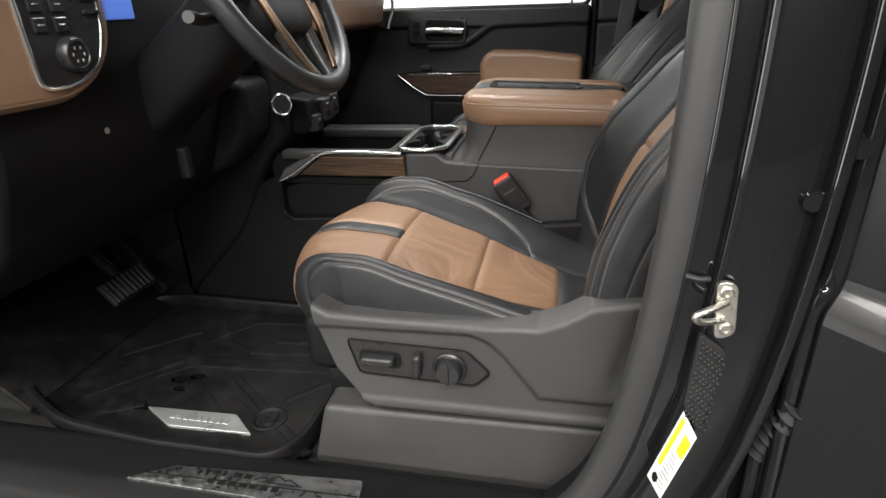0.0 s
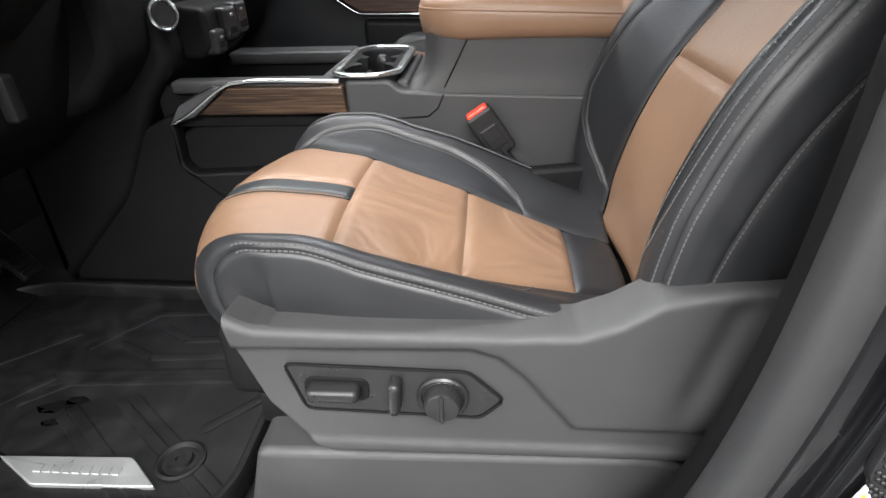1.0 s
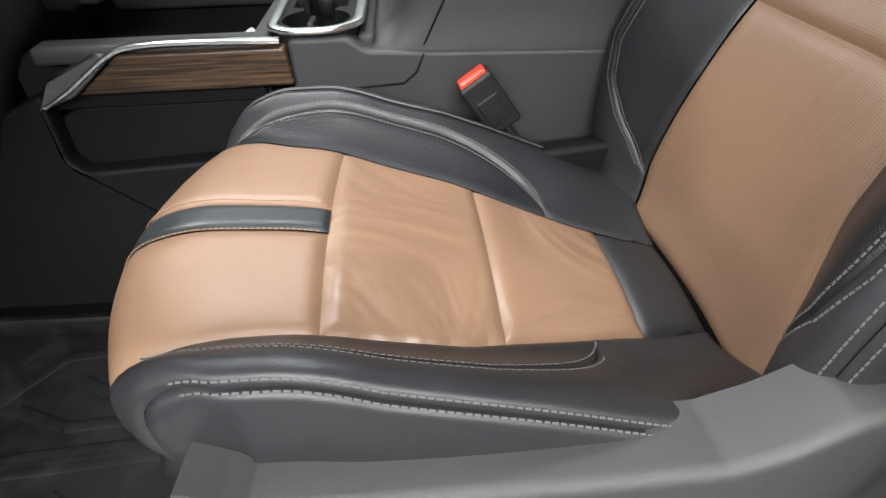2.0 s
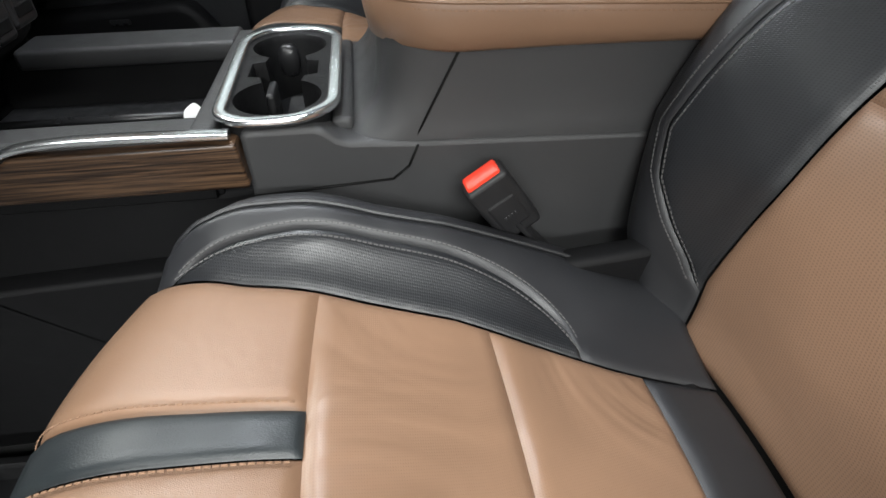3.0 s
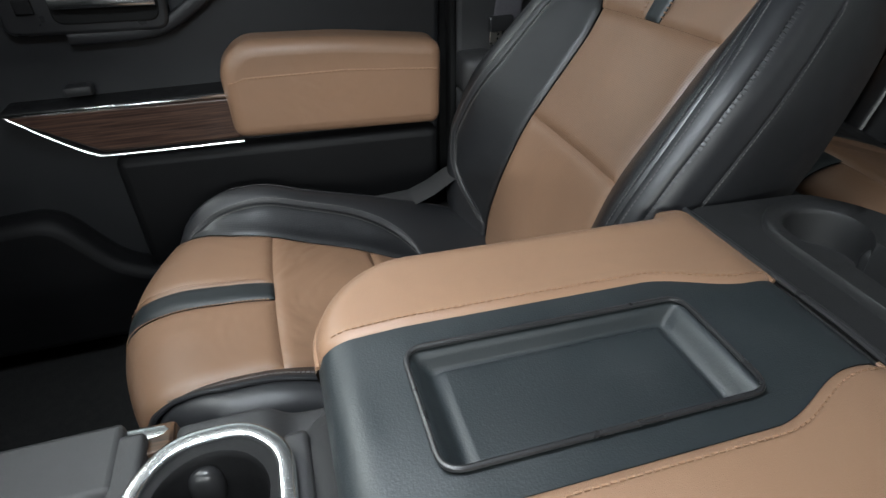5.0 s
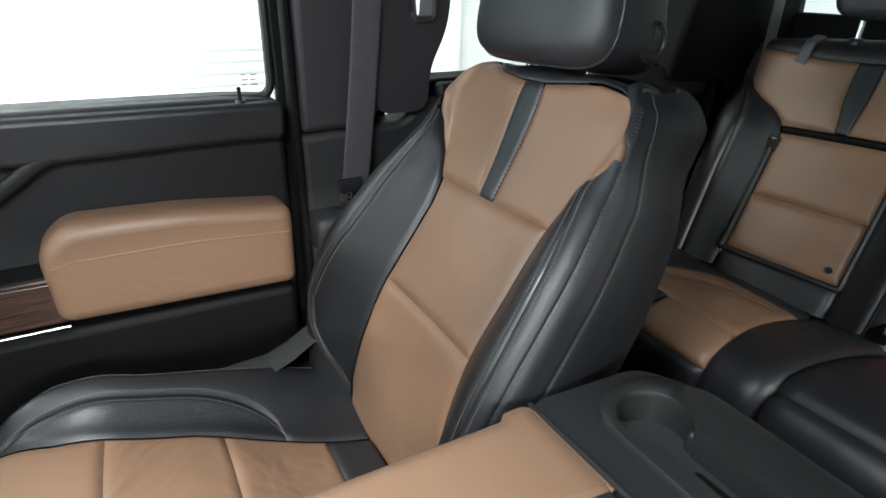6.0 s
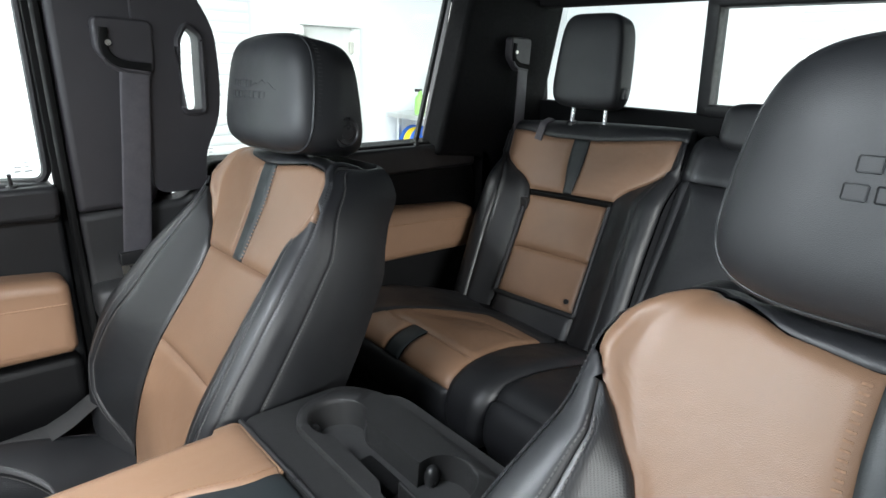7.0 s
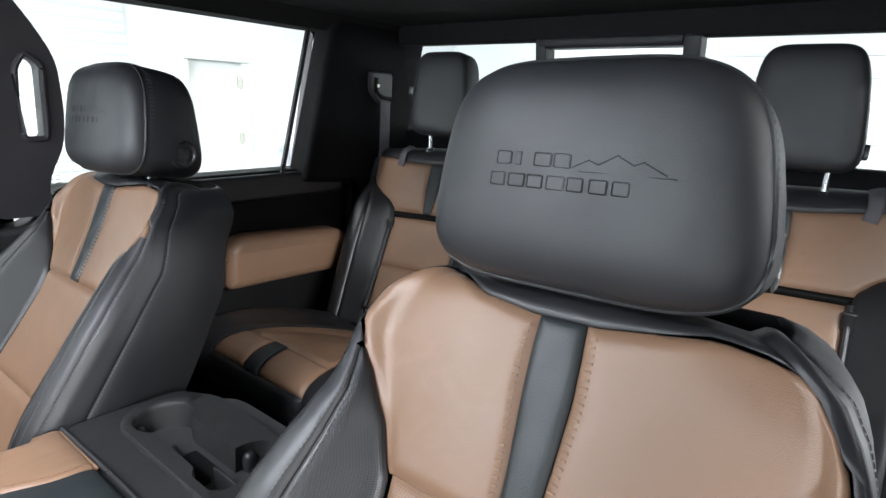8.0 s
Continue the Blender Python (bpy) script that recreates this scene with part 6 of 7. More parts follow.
def passenger_b_pillar():
    p = thing("b_pillar_2", "black plastic trim of the passenger side door pillar", "pillar", kind="structure")
    up = prism(bmesh.new(), rounded([(0.508, 0.665), (0.512, 1.17), (0.70, 1.17), (0.67, 0.85), (0.665, 0.72), (0.64, 0.665)], 0.012, 3), "y", YD - 0.02, YD + 0.06, 0.014, 3)
    part("upper_trim", up, TRIM, p)
    lo = prism(bmesh.new(), rounded([(0.508, 0.0), (0.505, 0.662), (0.70, 0.668), (0.74, 0.705), (0.80, 0.705), (0.80, 0.0)], 0.012, 3), "y", YD - 0.015, YD + 0.06, 0.014, 3)
    part("lower_trim", lo, PLASTIC, p)
    part("door_gap_seal", tube(bmesh.new(), smooth_path([(0.500, YD - 0.005, 0.02), (0.500, YD - 0.01, 0.40), (0.500, YD - 0.005, 0.74), (0.503, YD + 0.005, 1.16)], 6), 0, 10, flat=(0.007, 0.015), up=(0, 1, 0)), INK_AND_SHADE, p)
    part("gap_filler", box(bmesh.new(), (0.487, YD + 0.03, -0.02), (0.520, YD + 0.054, 1.18), 0.002), INK_AND_SHADE, p)
    part("gap_filler", box(bmesh.new(), (0.455, YD + 0.05, -0.02), (0.520, YD + 0.056, 0.712), 0.002), INK_AND_SHADE, p)
    # looped grab handle standing over the rear window
    loop = rounded([(0.640, 0.690), (0.742, 0.690), (0.745, 0.762), (0.780, 0.83), (0.788, 0.90), (0.785, 1.00), (0.755, 1.06), (0.715, 1.12), (0.70, 1.18), (0.640, 1.18)], 0.03, 5)
    hole = rounded([(0.712, 0.845), (0.752, 0.845), (0.758, 0.99), (0.73, 1.01), (0.712, 0.98)], 0.012, 5)
    bm = bmesh.new()
    for y, flip in ((YD - 0.035, False), (YD + 0.02, True)):
        o = [bm.verts.new((q[0], y, q[1])) for q in loop]
        h = [bm.verts.new((q[0], y, q[1])) for q in hole]
        es = [bm.edges.new((o[i], o[(i + 1) % len(o)])) for i in range(len(o))] + [bm.edges.new((h[i], h[(i + 1) % len(h)])) for i in range(len(h))]
        bmesh.ops.triangle_fill(bm, edges=es, use_beauty=True, use_dissolve=False)
    bm.verts.ensure_lookup_table()
    n1, n2 = len(loop), len(hole)
    V = list(bm.verts)
    for base, n in ((0, n1), (n1, n2)):
        for i in range(n):
            j = (i + 1) % n
            bm.faces.new((V[base + i], V[base + j], V[n1 + n2 + base + j], V[n1 + n2 + base + i]))
    part("grab_handle", bm, TRIM, p, "moulded grab handle with a slot")
    part("slot_lip", tube(bmesh.new(), [(q[0], YD - 0.036, q[1]) for q in hole], 0.006, 8, closed=True), TRIM, p)
    # lower latch box of the belt anchor
    part("anchor_cover", box(bmesh.new(), (0.505, YD - 0.075, 0.455), (0.575, YD, 0.525), 0.016, 3), PLASTIC, p)


passenger_b_pillar()


def seat_belt(name, top, bottom, width, plate=True):
    """Belt that comes out of a curved slot in its guide cover and hangs down the pillar."""
    b = thing(name, "black seat belt hanging from its upper guide", "seat belt")
    pts = smooth_path([top, ((top[0] + bottom[0]) / 2, (top[1] + bottom[1]) / 2 - 0.004, (top[2] + bottom[2]) / 2), bottom], 6)
    part("webbing", tube(bmesh.new(), pts, 0, 12, flat=(width, 0.0014), up=(0, 1, 0)), WEBBING, b)
    x, y, z = top
    o = rounded([(x - width - 0.032, z + 0.088), (x - width - 0.032, z + 0.030), (x - width + 0.004, z - 0.008), (x + width + 0.012, z - 0.010), (x + width + 0.016, z + 0.086)], 0.014, 5)
    cover = part("guide_cover", prism(bmesh.new(), o, "y", y + 0.004, y + 0.030, 0.005, 2), TRIM, b, "moulded belt guide cover")
    slot = smooth_path([(x - width - 0.016, y + 0.003, z + 0.070), (x - width - 0.017, y + 0.003, z + 0.030), (x - width + 0.006, y + 0.002, z + 0.010), (x + width + 0.004, y + 0.002, z + 0.004)], 8)
    # black strip on the cover, shade of the slot put into its colour
    part("guide_slot", tube(bmesh.new(), slot, 0, 12, flat=(0.0075, 0.004), up=(0, 1, 0)), INK_AND_SHADE, cover, "black strip painted as the shade in the belt slot")
    part("slot_lip", tube(bmesh.new(), [p + Vector((-0.003, 0.0, -0.011)) for p in slot[8:]], 0.0045, 8), TRIM, cover)
    part("guide_bolt", cyl(bmesh.new(), 0.005, 0.005, 0.010, pose(x - width - 0.012, y + 0.001, z + 0.045, 90), 12), STEEL, cover)
    if plate:
        q = Vector(bottom)
        part("latch_plate", box(bmesh.new(), (q.x - width - 0.008, q.y - 0.008, q.z - 0.010), (q.x + width * 0.5, q.y + 0.004, q.z + 0.016), 0.004, 2), SATIN, b)
        part("latch_tongue", box(bmesh.new(), (q.x - 0.030, q.y - 0.004, q.z - 0.032), (q.x - 0.008, q.y - 0.001, q.z - 0.004), 0.001, 1), STEEL, b)
    return b


seat_belt("seat_belt", (0.630, YD - 0.045, 0.925), (0.588, YD - 0.05, 0.572), 0.025)


body = thing("body_side_2", "gloss black painted outer body side", "body panel", kind="structure")
part("outer_pillar", box(bmesh.new(), (0.492, YD + 0.055, -0.10), (0.70, YD + 0.10, 1.20), 0.01), PAINT, body)
part("outer_sill", box(bmesh.new(), (-0.95, YD + 0.03, -0.12), (1.95, YD + 0.10, 0.0), 0.01), PAINT, body)
part("outer_quarter", prism(bmesh.new(), [(1.56, 0.0), (1.95, 0.0), (1.95, 1.20), (1.53, 1.20), (1.44, 0.74), (1.56, 0.70)], "y", YD + 0.055, YD + 0.10, 0.01), PAINT, body)


# ---------------------------------------------------------------- back of the cab
def rear_wall():
    w = thing("wall_rear", "black rear cab wall with a three-pane sliding window", "wall", kind="structure")

    def xz(z):
        return 1.825 - (z - 0.98) * 0.15

    def slab(name, y0, y1, z0, z1, mat, front=0.0, back=0.05, bevel=0.006):
        bm = bmesh.new()
        vs = []
        for z in (z0, z1):
            for y in (y0, y1):
                for x in (xz(z) - front, xz(z) + back):
                    vs.append(bm.verts.new((x, y, z)))
        for f in ((0, 1, 3, 2), (4, 6, 7, 5), (0, 4, 5, 1), (2, 3, 7, 6), (0, 2, 6, 4), (1, 5, 7, 3)):
            bm.faces.new([vs[i] for i in f])
        if bevel:
            bmesh.ops.bevel(bm, geom=list(bm.edges), offset=bevel, segments=2, profile=0.5, affect="EDGES")
        return part(name, bm, mat, w)
    slab("lower_wall", -0.86, 0.86, -0.03, 0.848, PLASTIC_DARK)
    slab("header", -0.86, 0.86, 1.125, 1.25, HEADLINER)
    slab("side_post", 0.775, 0.86, 0.845, 1.13, PLASTIC_DARK)
    slab("side_post", -0.86, -0.775, 0.845, 1.13, PLASTIC_DARK)
    slab("slider_post", 0.216, 0.248, 0.845, 1.13, RUBBER, 0.012)
    slab("slider_post", -0.190, -0.150, 0.845, 1.13, RUBBER, 0.012)
    slab("slider_rail", -0.15, 0.245, 1.105, 1.13, RUBBER, 0.012)
    slab("slider_rail", -0.15, 0.245, 0.845, 0.875, RUBBER, 0.012)
    for y0, y1 in ((0.262, 0.79), (-0.14, 0.23), (-0.79, -0.17)):
        g = slab("pane", y0, y1, 0.84, 1.132, GLASS, -0.022, 0.026, 0)
        g.visible_shadow = False
        for k in range(5):
            z = 0.90 + k * 0.045
            if y0 < -0.5:
                part("heater_wire", tube(bmesh.new(), [(xz(z) + 0.0215, y0 + 0.02, z), (xz(z) + 0.0215, y1 - 0.02, z)], 0.0005, 4), RUBBER, g)


rear_wall()


def c_pillar(sg):
    p = thing("c_pillar_%d" % (1 if sg < 0 else 2), "black rear pillar trim", "pillar", kind="structure")
    y0, y1 = (YD - 0.03, YD + 0.06)
    lo, hi = (y0, y1) if sg > 0 else (-y1, -y0)
    bm = prism(bmesh.new(), rounded([(1.395, 0.70), (1.515, 1.15), (1.55, 1.20), (1.95, 1.20), (1.87, 0.84), (1.80, 0.0), (1.60, 0.0), (1.60, 0.68)], 0.02, 4), "y", lo, hi, 0.016, 3)
    part("pillar_trim", bm, PILLAR, p)
    return p


c_pillar(1)
c_pillar(-1)
seat_belt("seat_belt", (1.708, YD - 0.060, 0.945), (1.668, YD - 0.085, 0.62), 0.023, False)

roof = box(bmesh.new(), (-0.22, -0.88, 1.185), (1.96, 0.88, 1.26), 0.03, 3)
tagged(part("ceiling", roof, HEADLINER), "black cloth headliner", "headliner", kind="structure")
overhead = thing("overhead_lamp", "lit pale lens in a black housing under the headliner", "lamp")
part("housing", prism(bmesh.new(), rounded([(-0.02, -0.09), (0.26, -0.09), (0.26, 0.13), (-0.02, 0.13)], 0.03, 5), "z", 1.166, 1.188, 0.008, 3), PLASTIC_DARK, overhead)
part("lens", prism(bmesh.new(), rounded([(0.01, -0.06), (0.23, -0.06), (0.23, 0.10), (0.01, 0.10)], 0.02, 4), "z", 1.161, 1.170, 0.003, 2), LENS, overhead, "pale lit lens")
for sg in (-1, 1):
    bm = prism(bmesh.new(), [(sg * 0.74, 1.20), (sg * 0.80, 1.14), (sg * 0.88, 1.14), (sg * 0.88, 1.24), (sg * 0.74, 1.24)], "x", -0.20, 1.95, 0.0)
    tagged(part("roof_rail", bm, HEADLINER), "black headliner edge over the doors", "trim", kind="structure")
    ap = tube(bmesh.new(), smooth_path([(-0.18, sg * 0.76, 1.20), (-0.58, sg * 0.79, 1.03), (-0.95, sg * 0.82, 0.82)], 6), 0, 12, flat=(0.05, 0.05))
    tagged(part("a_pillar", ap, PLASTIC_DARK), "black windscreen pillar trim", "pillar", kind="structure")
ws = bmesh.new()
vs = [ws.verts.new(p) for p in ((-0.98, -0.80, 0.84), (-0.98, 0.80, 0.84), (-0.20, 0.74, 1.22), (-0.20, -0.74, 1.22))]
ws.faces.new(vs)
bmesh.ops.solidify(ws, geom=ws.faces[:], thickness=0.005)
ws = part("window_5", ws, GLASS, None, smooth=False)
ws.visible_shadow = False
tagged(ws, "clear windscreen", "window", kind="structure")
fw = box(bmesh.new(), (-1.06, -0.86, -0.05), (-0.96, 0.86, 0.84), 0.01)
tagged(part("firewall", fw, CARPET), "black carpeted bulkhead", "wall", kind="structure")


# ---------------------------------------------------------------- rear bench
REAR_LINE, rear_v = arc_table([(1.36, 0.20), (1.405, 0.285), (1.44, 0.345), (1.512, 0.475), (1.585, 0.612), (1.640, 0.72), (1.672, 0.785), (1.700, 0.805), (1.745, 0.80), (1.76, 0.76)])
BENCH_LINE, bench_v = arc_table([(0.985, 0.255), (0.965, 0.30), (0.968, 0.355), (1.00, 0.388), (1.07, 0.395), (1.18, 0.374), (1.30, 0.337), (1.40, 0.300), (1.46, 0.285)])


def rear_surface(line, y0, half, wide, rise, tilt=0.0, lean=0.0):
    def fn(a, v):
        x, z, nx, nz = line(v)
        w, W, h = half(v), wide(v), rise(v)
        s, k = (1 if a >= 0 else -1), abs(a)
        if k <= 0.6:
            t = k / 0.6
            d, up = w * t, 0.005 * (1 - t * t)
        elif k <= 0.85:
            t = (k - 0.6) / 0.25
            d, up = w + (W - 0.03 - w) * t if W - 0.03 > w else w + 0.5 * (W - w) * t, h * step01(t)
        elif k <= 1:
            t = (k - 0.85) / 0.15
            d0 = W - 0.03 if W - 0.03 > w else w + 0.5 * (W - w)
            d, up = d0 + (W - d0) * math.sin(t * math.pi / 2), h - (W - d0) * 0.93 * (1 - math.cos(t * math.pi / 2))
        else:
            t = (k - 1) / 0.3
            d, up = W, h - 0.028 - 0.07 * t
        X, Z = x + nx * up, z + nz * up
        Z -= tilt * s * d
        return (X, y0 + s * d + lean * (Z - 0.5), Z)
    return fn


def rear_headrest(seat, hy):
    """Tall plain head restraint, narrower at the top, on two bright posts."""
    hr = bmesh.new()
    m = Matrix.Translation((1.700, hy, 0.968)) @ Euler((0, radians(8), 0)).to_matrix().to_4x4()
    pillow(hr, (0.046, 0.106, 0.122), m, 0.36, 0.36, 56, 32)
    for v in hr.verts:
        k = min(1.0, max(0.0, (v.co.z - 0.846) / 0.244))
        v.co.y = hy + (v.co.y - hy) * (1.0 - 0.17 * k * k) + 0.012 * k
    hr = part("headrest", hr, HEAD_LEATHER, seat, "plain black leather headrest")
    part("release_button", box(bmesh.new(), (-0.012, -0.110, -0.092), (0.012, -0.098, -0.062), 0.004, 2, m), SATIN, hr)
    for s in (-1, 1):
        part("headrest_post", cyl(bmesh.new(), 0.007, 0.007, 0.09, Matrix.Translation((1.695, hy + s * 0.052, 0.835)), 14), CHROME, hr)
        part("post_collar", lathe(bmesh.new(), [(0.016, 0), (0.016, 0.008), (0.012, 0.013), (0.007, 0.013)], Matrix.Translation((1.695, hy + s * 0.052, 0.797)), 18), SATIN, hr)


def rear_side(label, yc, sg):
    """One outer place of the rear bench; sg: the side its door is on."""
    seat = thing("back_row_seat", label, "car seat", "rear bench")
    vs = [0, 0.23, 0.45, 0.60, 0.625, 0.655, 0.685, 0.715, 0.74, 0.83, 0.88, 0.94, 1]
    fb = rear_surface(REAR_LINE, yc, table(vs, [0.140, 0.134, 0.133, 0.134, 0.142, 0.168, 0.212, 0.245, 0.258, 0.266, 0.266, 0.255, 0.25]),
                      table(vs, [0.262, 0.272, 0.278, 0.282, 0.283, 0.284, 0.285, 0.285, 0.285, 0.284, 0.280, 0.272, 0.265]),
                      table(vs, [0.020, 0.036, 0.048, 0.046, 0.042, 0.034, 0.022, 0.010, 0.004, 0.0, 0, 0, 0]), 0.055, 0.08)
    p0, p1, pm = 0.222, 0.592, 0.397
    dip = table([-1, -0.55, -0.30, -0.10, 0.25, 0.50, 1], [0.832, 0.838, 0.822, 0.812, 0.815, 0.838, 0.850])

    def fu(a, v):
        """The upper back below its bowed top seam; v from 0 to 1."""
        return fb(a, p1 + 0.022 + (dip(a) - p1 - 0.022) * v)

    def ft(a, v):
        return fb(a, dip(a) + (1 - dip(a)) * v)
    patch("back_base", fb, -0.6, 0.6, 0.02, p0, BLACK, seat, 20, 12, 0.010, 0.016)
    patch("back_lower_panel", fb, -0.585, 0.585, p0, pm, TAN_BACK, seat, 24, 16, 0.008, 0.014)
    patch("back_middle_panel", fb, -0.585, 0.585, pm, p1, TAN_BACK, seat, 24, 16, 0.008, 0.014)
    patch("back_gap", fb, -0.6, 0.6, p1, p1 + 0.022, INK_AND_SHADE, seat, 20, 6, 0.012, 0.012)
    # upholstered border that stands proud round the folding panel
    ring = [fb(a, v) for a, v in [(-0.6, q) for q in np.linspace(p1, p0, 14)] + [(q, p0 - 0.004) for q in np.linspace(-0.56, 0.56, 12)] + [(0.6, q) for q in np.linspace(p0, p1, 14)]]
    part("panel_border", tube(bmesh.new(), smooth_path(ring, 3), 0.0065, 8), BLACK, seat)
    patch("back_upper_panel", fu, 0.075, 0.6, 0, 1, TAN, seat, 18, 22)
    patch("back_upper_panel", fu, -0.6, -0.04, 0, 1, TAN, seat, 18, 22)
    patch("back_strip", fu, -0.04, 0.075, 0, 1, STRIP, seat, 8, 20, 0.003, 0.006, label="charcoal accent strip")
    patch("back_top", ft, -1.0, 1.0, 0, 1.0, BLACK, seat, 36, 14, 0.004, 0.008, sides="u")
    for s in (-1, 1):
        lo, hi = (0.6, 0.78) if s > 0 else (-0.78, -0.6)
        patch("back_bolster", fb, lo, hi, 0.10, 0.83, BLACK, seat, 14, 50, sides="ab")
        lo, hi = (0.78, 1.0) if s > 0 else (-1.0, -0.78)
        patch("back_wing", fb, lo, hi, 0.02, 0.83, BLACK, seat, 14, 50, 0.005, 0.010, sides="ab")
        lo, hi = (1.0, 1.3) if s > 0 else (-1.3, -1.0)
        patch("back_side", fb, lo, hi, 0.02, 1.0, BLACK, seat, 8, 36, sides="")
        stitches("stitching", on_surface(fb, [(s * 0.80, v) for v in np.linspace(0.12, 0.70, 110)]), DARK_THREAD, seat)
    hs = [0, 0.25, 0.5, 1]
    fc = rear_surface(BENCH_LINE, yc - 0.012 * sg, table(hs, [0.175, 0.170, 0.150, 0.12]), table(hs, [0.262, 0.272, 0.272, 0.27]), table(hs, [0.0, 0.006, 0.012, 0.012]), 0.0)
    s0, s1, s2 = 0.175, bench_v(x=1.055), bench_v(x=1.325)
    # the tan field narrows towards the back on the door side
    door = table([0, 0.20, 0.34, 0.60, 0.76, 1], [0.56, 0.55, 0.47, 0.32, 0.20, 0.20])
    field_lo, field_hi = (lambda v: -0.6, door) if sg > 0 else (lambda v: -door(v), lambda v: 0.6)
    c0, c1 = -0.085, 0.085
    patch("cushion_front_panel", between(fc, field_lo, lambda v: c0), 0, 1, s0, s1, TAN, seat, 14, 24)
    patch("cushion_front_panel", between(fc, lambda v: c1, field_hi), 0, 1, s0, s1, TAN, seat, 14, 24)
    patch("cushion_strip", fc, c0, c1, s0, s1, STRIP, seat, 8, 20, 0.003, 0.006, label="charcoal accent strip")
    patch("cushion_rear_panel", between(fc, field_lo, field_hi), 0, 1, s1, s2, TAN_PERF, seat, 24, 22)
    patch("cushion_rear_band", fc, -0.6, 0.6, s2, 0.99, BLACK, seat, 20, 10)
    patch("cushion_front_face", fc, -0.6, 0.6, 0.0, s0, BLACK, seat, 20, 14)
    for s in (-1, 1):
        if s == sg:
            pl, ph = (field_hi, lambda v: 1.0) if s > 0 else (lambda v: -1.0, field_lo)
        else:
            pl, ph = (lambda v: 0.6, lambda v: 1.0) if s > 0 else (lambda v: -1.0, lambda v: -0.6)
        patch("cushion_bolster", between(fc, pl, ph), 0, 1, 0.0, 0.99, BLACK, seat, 20, 44)
        lo, hi = (1.0, 1.3) if s > 0 else (-1.3, -1.0)
        patch("cushion_side", fc, lo, hi, 0.0, 0.99, BLACK, seat, 6, 30, sides="")
    part("cushion_base", box(bmesh.new(), (0.99, yc - 0.26, 0.20), (1.45, yc + 0.24, 0.30), 0.015, 2), PLASTIC_DARK, seat)
    part("seat_box", box(bmesh.new(), (1.03, yc - 0.26, -0.02), (1.45, yc + 0.24, 0.21), 0.015, 2), PLASTIC_DARK, seat)
    # tether strap folded over the top seam, and a loop at the panel's side
    strap = [fb(0.34 * sg, q) for q in (0.90, 0.86, 0.83)]
    strap = [Vector(p) + Vector((-0.006, 0, 0.004)) for p in strap] + [Vector(strap[-1]) + Vector((-0.012, 0.004, -0.022))]
    part("release_strap", tube(bmesh.new(), smooth_path(strap, 5), 0, 10, flat=(0.013, 0.004), up=(1, 0, 0)), WEBBING, seat, "short black release strap")
    q = Vector(fb(0.6 * sg, 0.555))
    part("side_loop", box(bmesh.new(), (-0.010, -0.014, -0.018), (0.006, 0.010, 0.018), 0.004, 2, Matrix.Translation(q)), SATIN, seat, "small black loop")
    part("snap", cyl(bmesh.new(), 0.007, 0.007, 0.006, Matrix.Translation(fb(-0.46 * sg, p0 + 0.035)) @ pose(0, 0, 0, 0, -60, 0), 14), SATIN, seat)
    rear_headrest(seat, yc + 0.040 if sg > 0 else yc + 0.012)
    return seat


rear_side("rear passenger side seat in tan and black leather", 0.440, 1)
rear_side("rear driver side seat in tan and black leather", -0.455, -1)


def rear_middle():
    seat = thing("back_row_seat", "plain black leather middle rear seat with folded armrest back", "car seat", "rear bench")
    vs = [0, 1]
    fb = rear_surface(REAR_LINE, 0.005, table(vs, [0.13, 0.13]), table(vs, [0.172, 0.172]), table(vs, [0.004, 0.004]))
    patch("backrest", fb, -0.85, 0.85, rear_v(z=0.42), rear_v(z=0.715), BLACK, seat, 30, 30, 0.012, 0.02, puff=0.016)
    patch("back_base", fb, -1.0, 1.0, 0.02, rear_v(z=0.42), BLACK, seat, 26, 12)
    patch("back_top", fb, -1.0, 1.0, rear_v(z=0.715), 1.0, BLACK, seat, 26, 12)
    for a, b in ((-1.3, -0.85), (0.85, 1.3)):
        patch("back_side", fb, a, b, rear_v(z=0.42), rear_v(z=0.715), BLACK, seat, 10, 24)
    fc = rear_surface(BENCH_LINE, -0.005, table(vs, [0.10, 0.10]), table(vs, [0.172, 0.172]), table(vs, [-0.002, -0.002]))
    patch("cushion", fc, -1.0, 1.0, 0.24, 0.985, BLACK, seat, 30, 30, 0.006, 0.016, puff=0.008)
    patch("cushion_front_face", fc, -1.0, 1.0, 0.0, 0.24, BLACK, seat, 24, 12, 0.006, 0.014)
    part("cushion_base", box(bmesh.new(), (0.99, -0.17, 0.20), (1.45, 0.16, 0.30), 0.015, 2), PLASTIC_DARK, seat)
    hr = pillow(bmesh.new(), (0.05, 0.115, 0.055), Matrix.Translation((1.705, 0.0, 0.835)) @ Euler((0, radians(14), 0)).to_matrix().to_4x4(), 0.45, 0.42, 40, 20)
    part("headrest", hr, BLACK, seat, "low black leather headrest")


rear_middle()
for dx, dy in ((0.0, 0.0), (0.022, -0.038)):
    rb = thing("rear_belt_buckle", "black belt buckle with a red button between the rear seats", "buckle", "rear belt buckles")
    m = Matrix.Translation((1.375 + dx, 0.170 + dy, 0.352)) @ Euler((radians(20), radians(-40), radians(20))).to_matrix().to_4x4()
    h = part("buckle_housing", box(bmesh.new(), (-0.013, -0.015, -0.05), (0.013, 0.015, 0.012), 0.004, 2, m), PLASTIC_DARK, rb)
    part("release_button", box(bmesh.new(), (-0.010, -0.0125, 0.008), (0.010, 0.0125, 0.016), 0.003, 2, m), RED, h, "red release button")

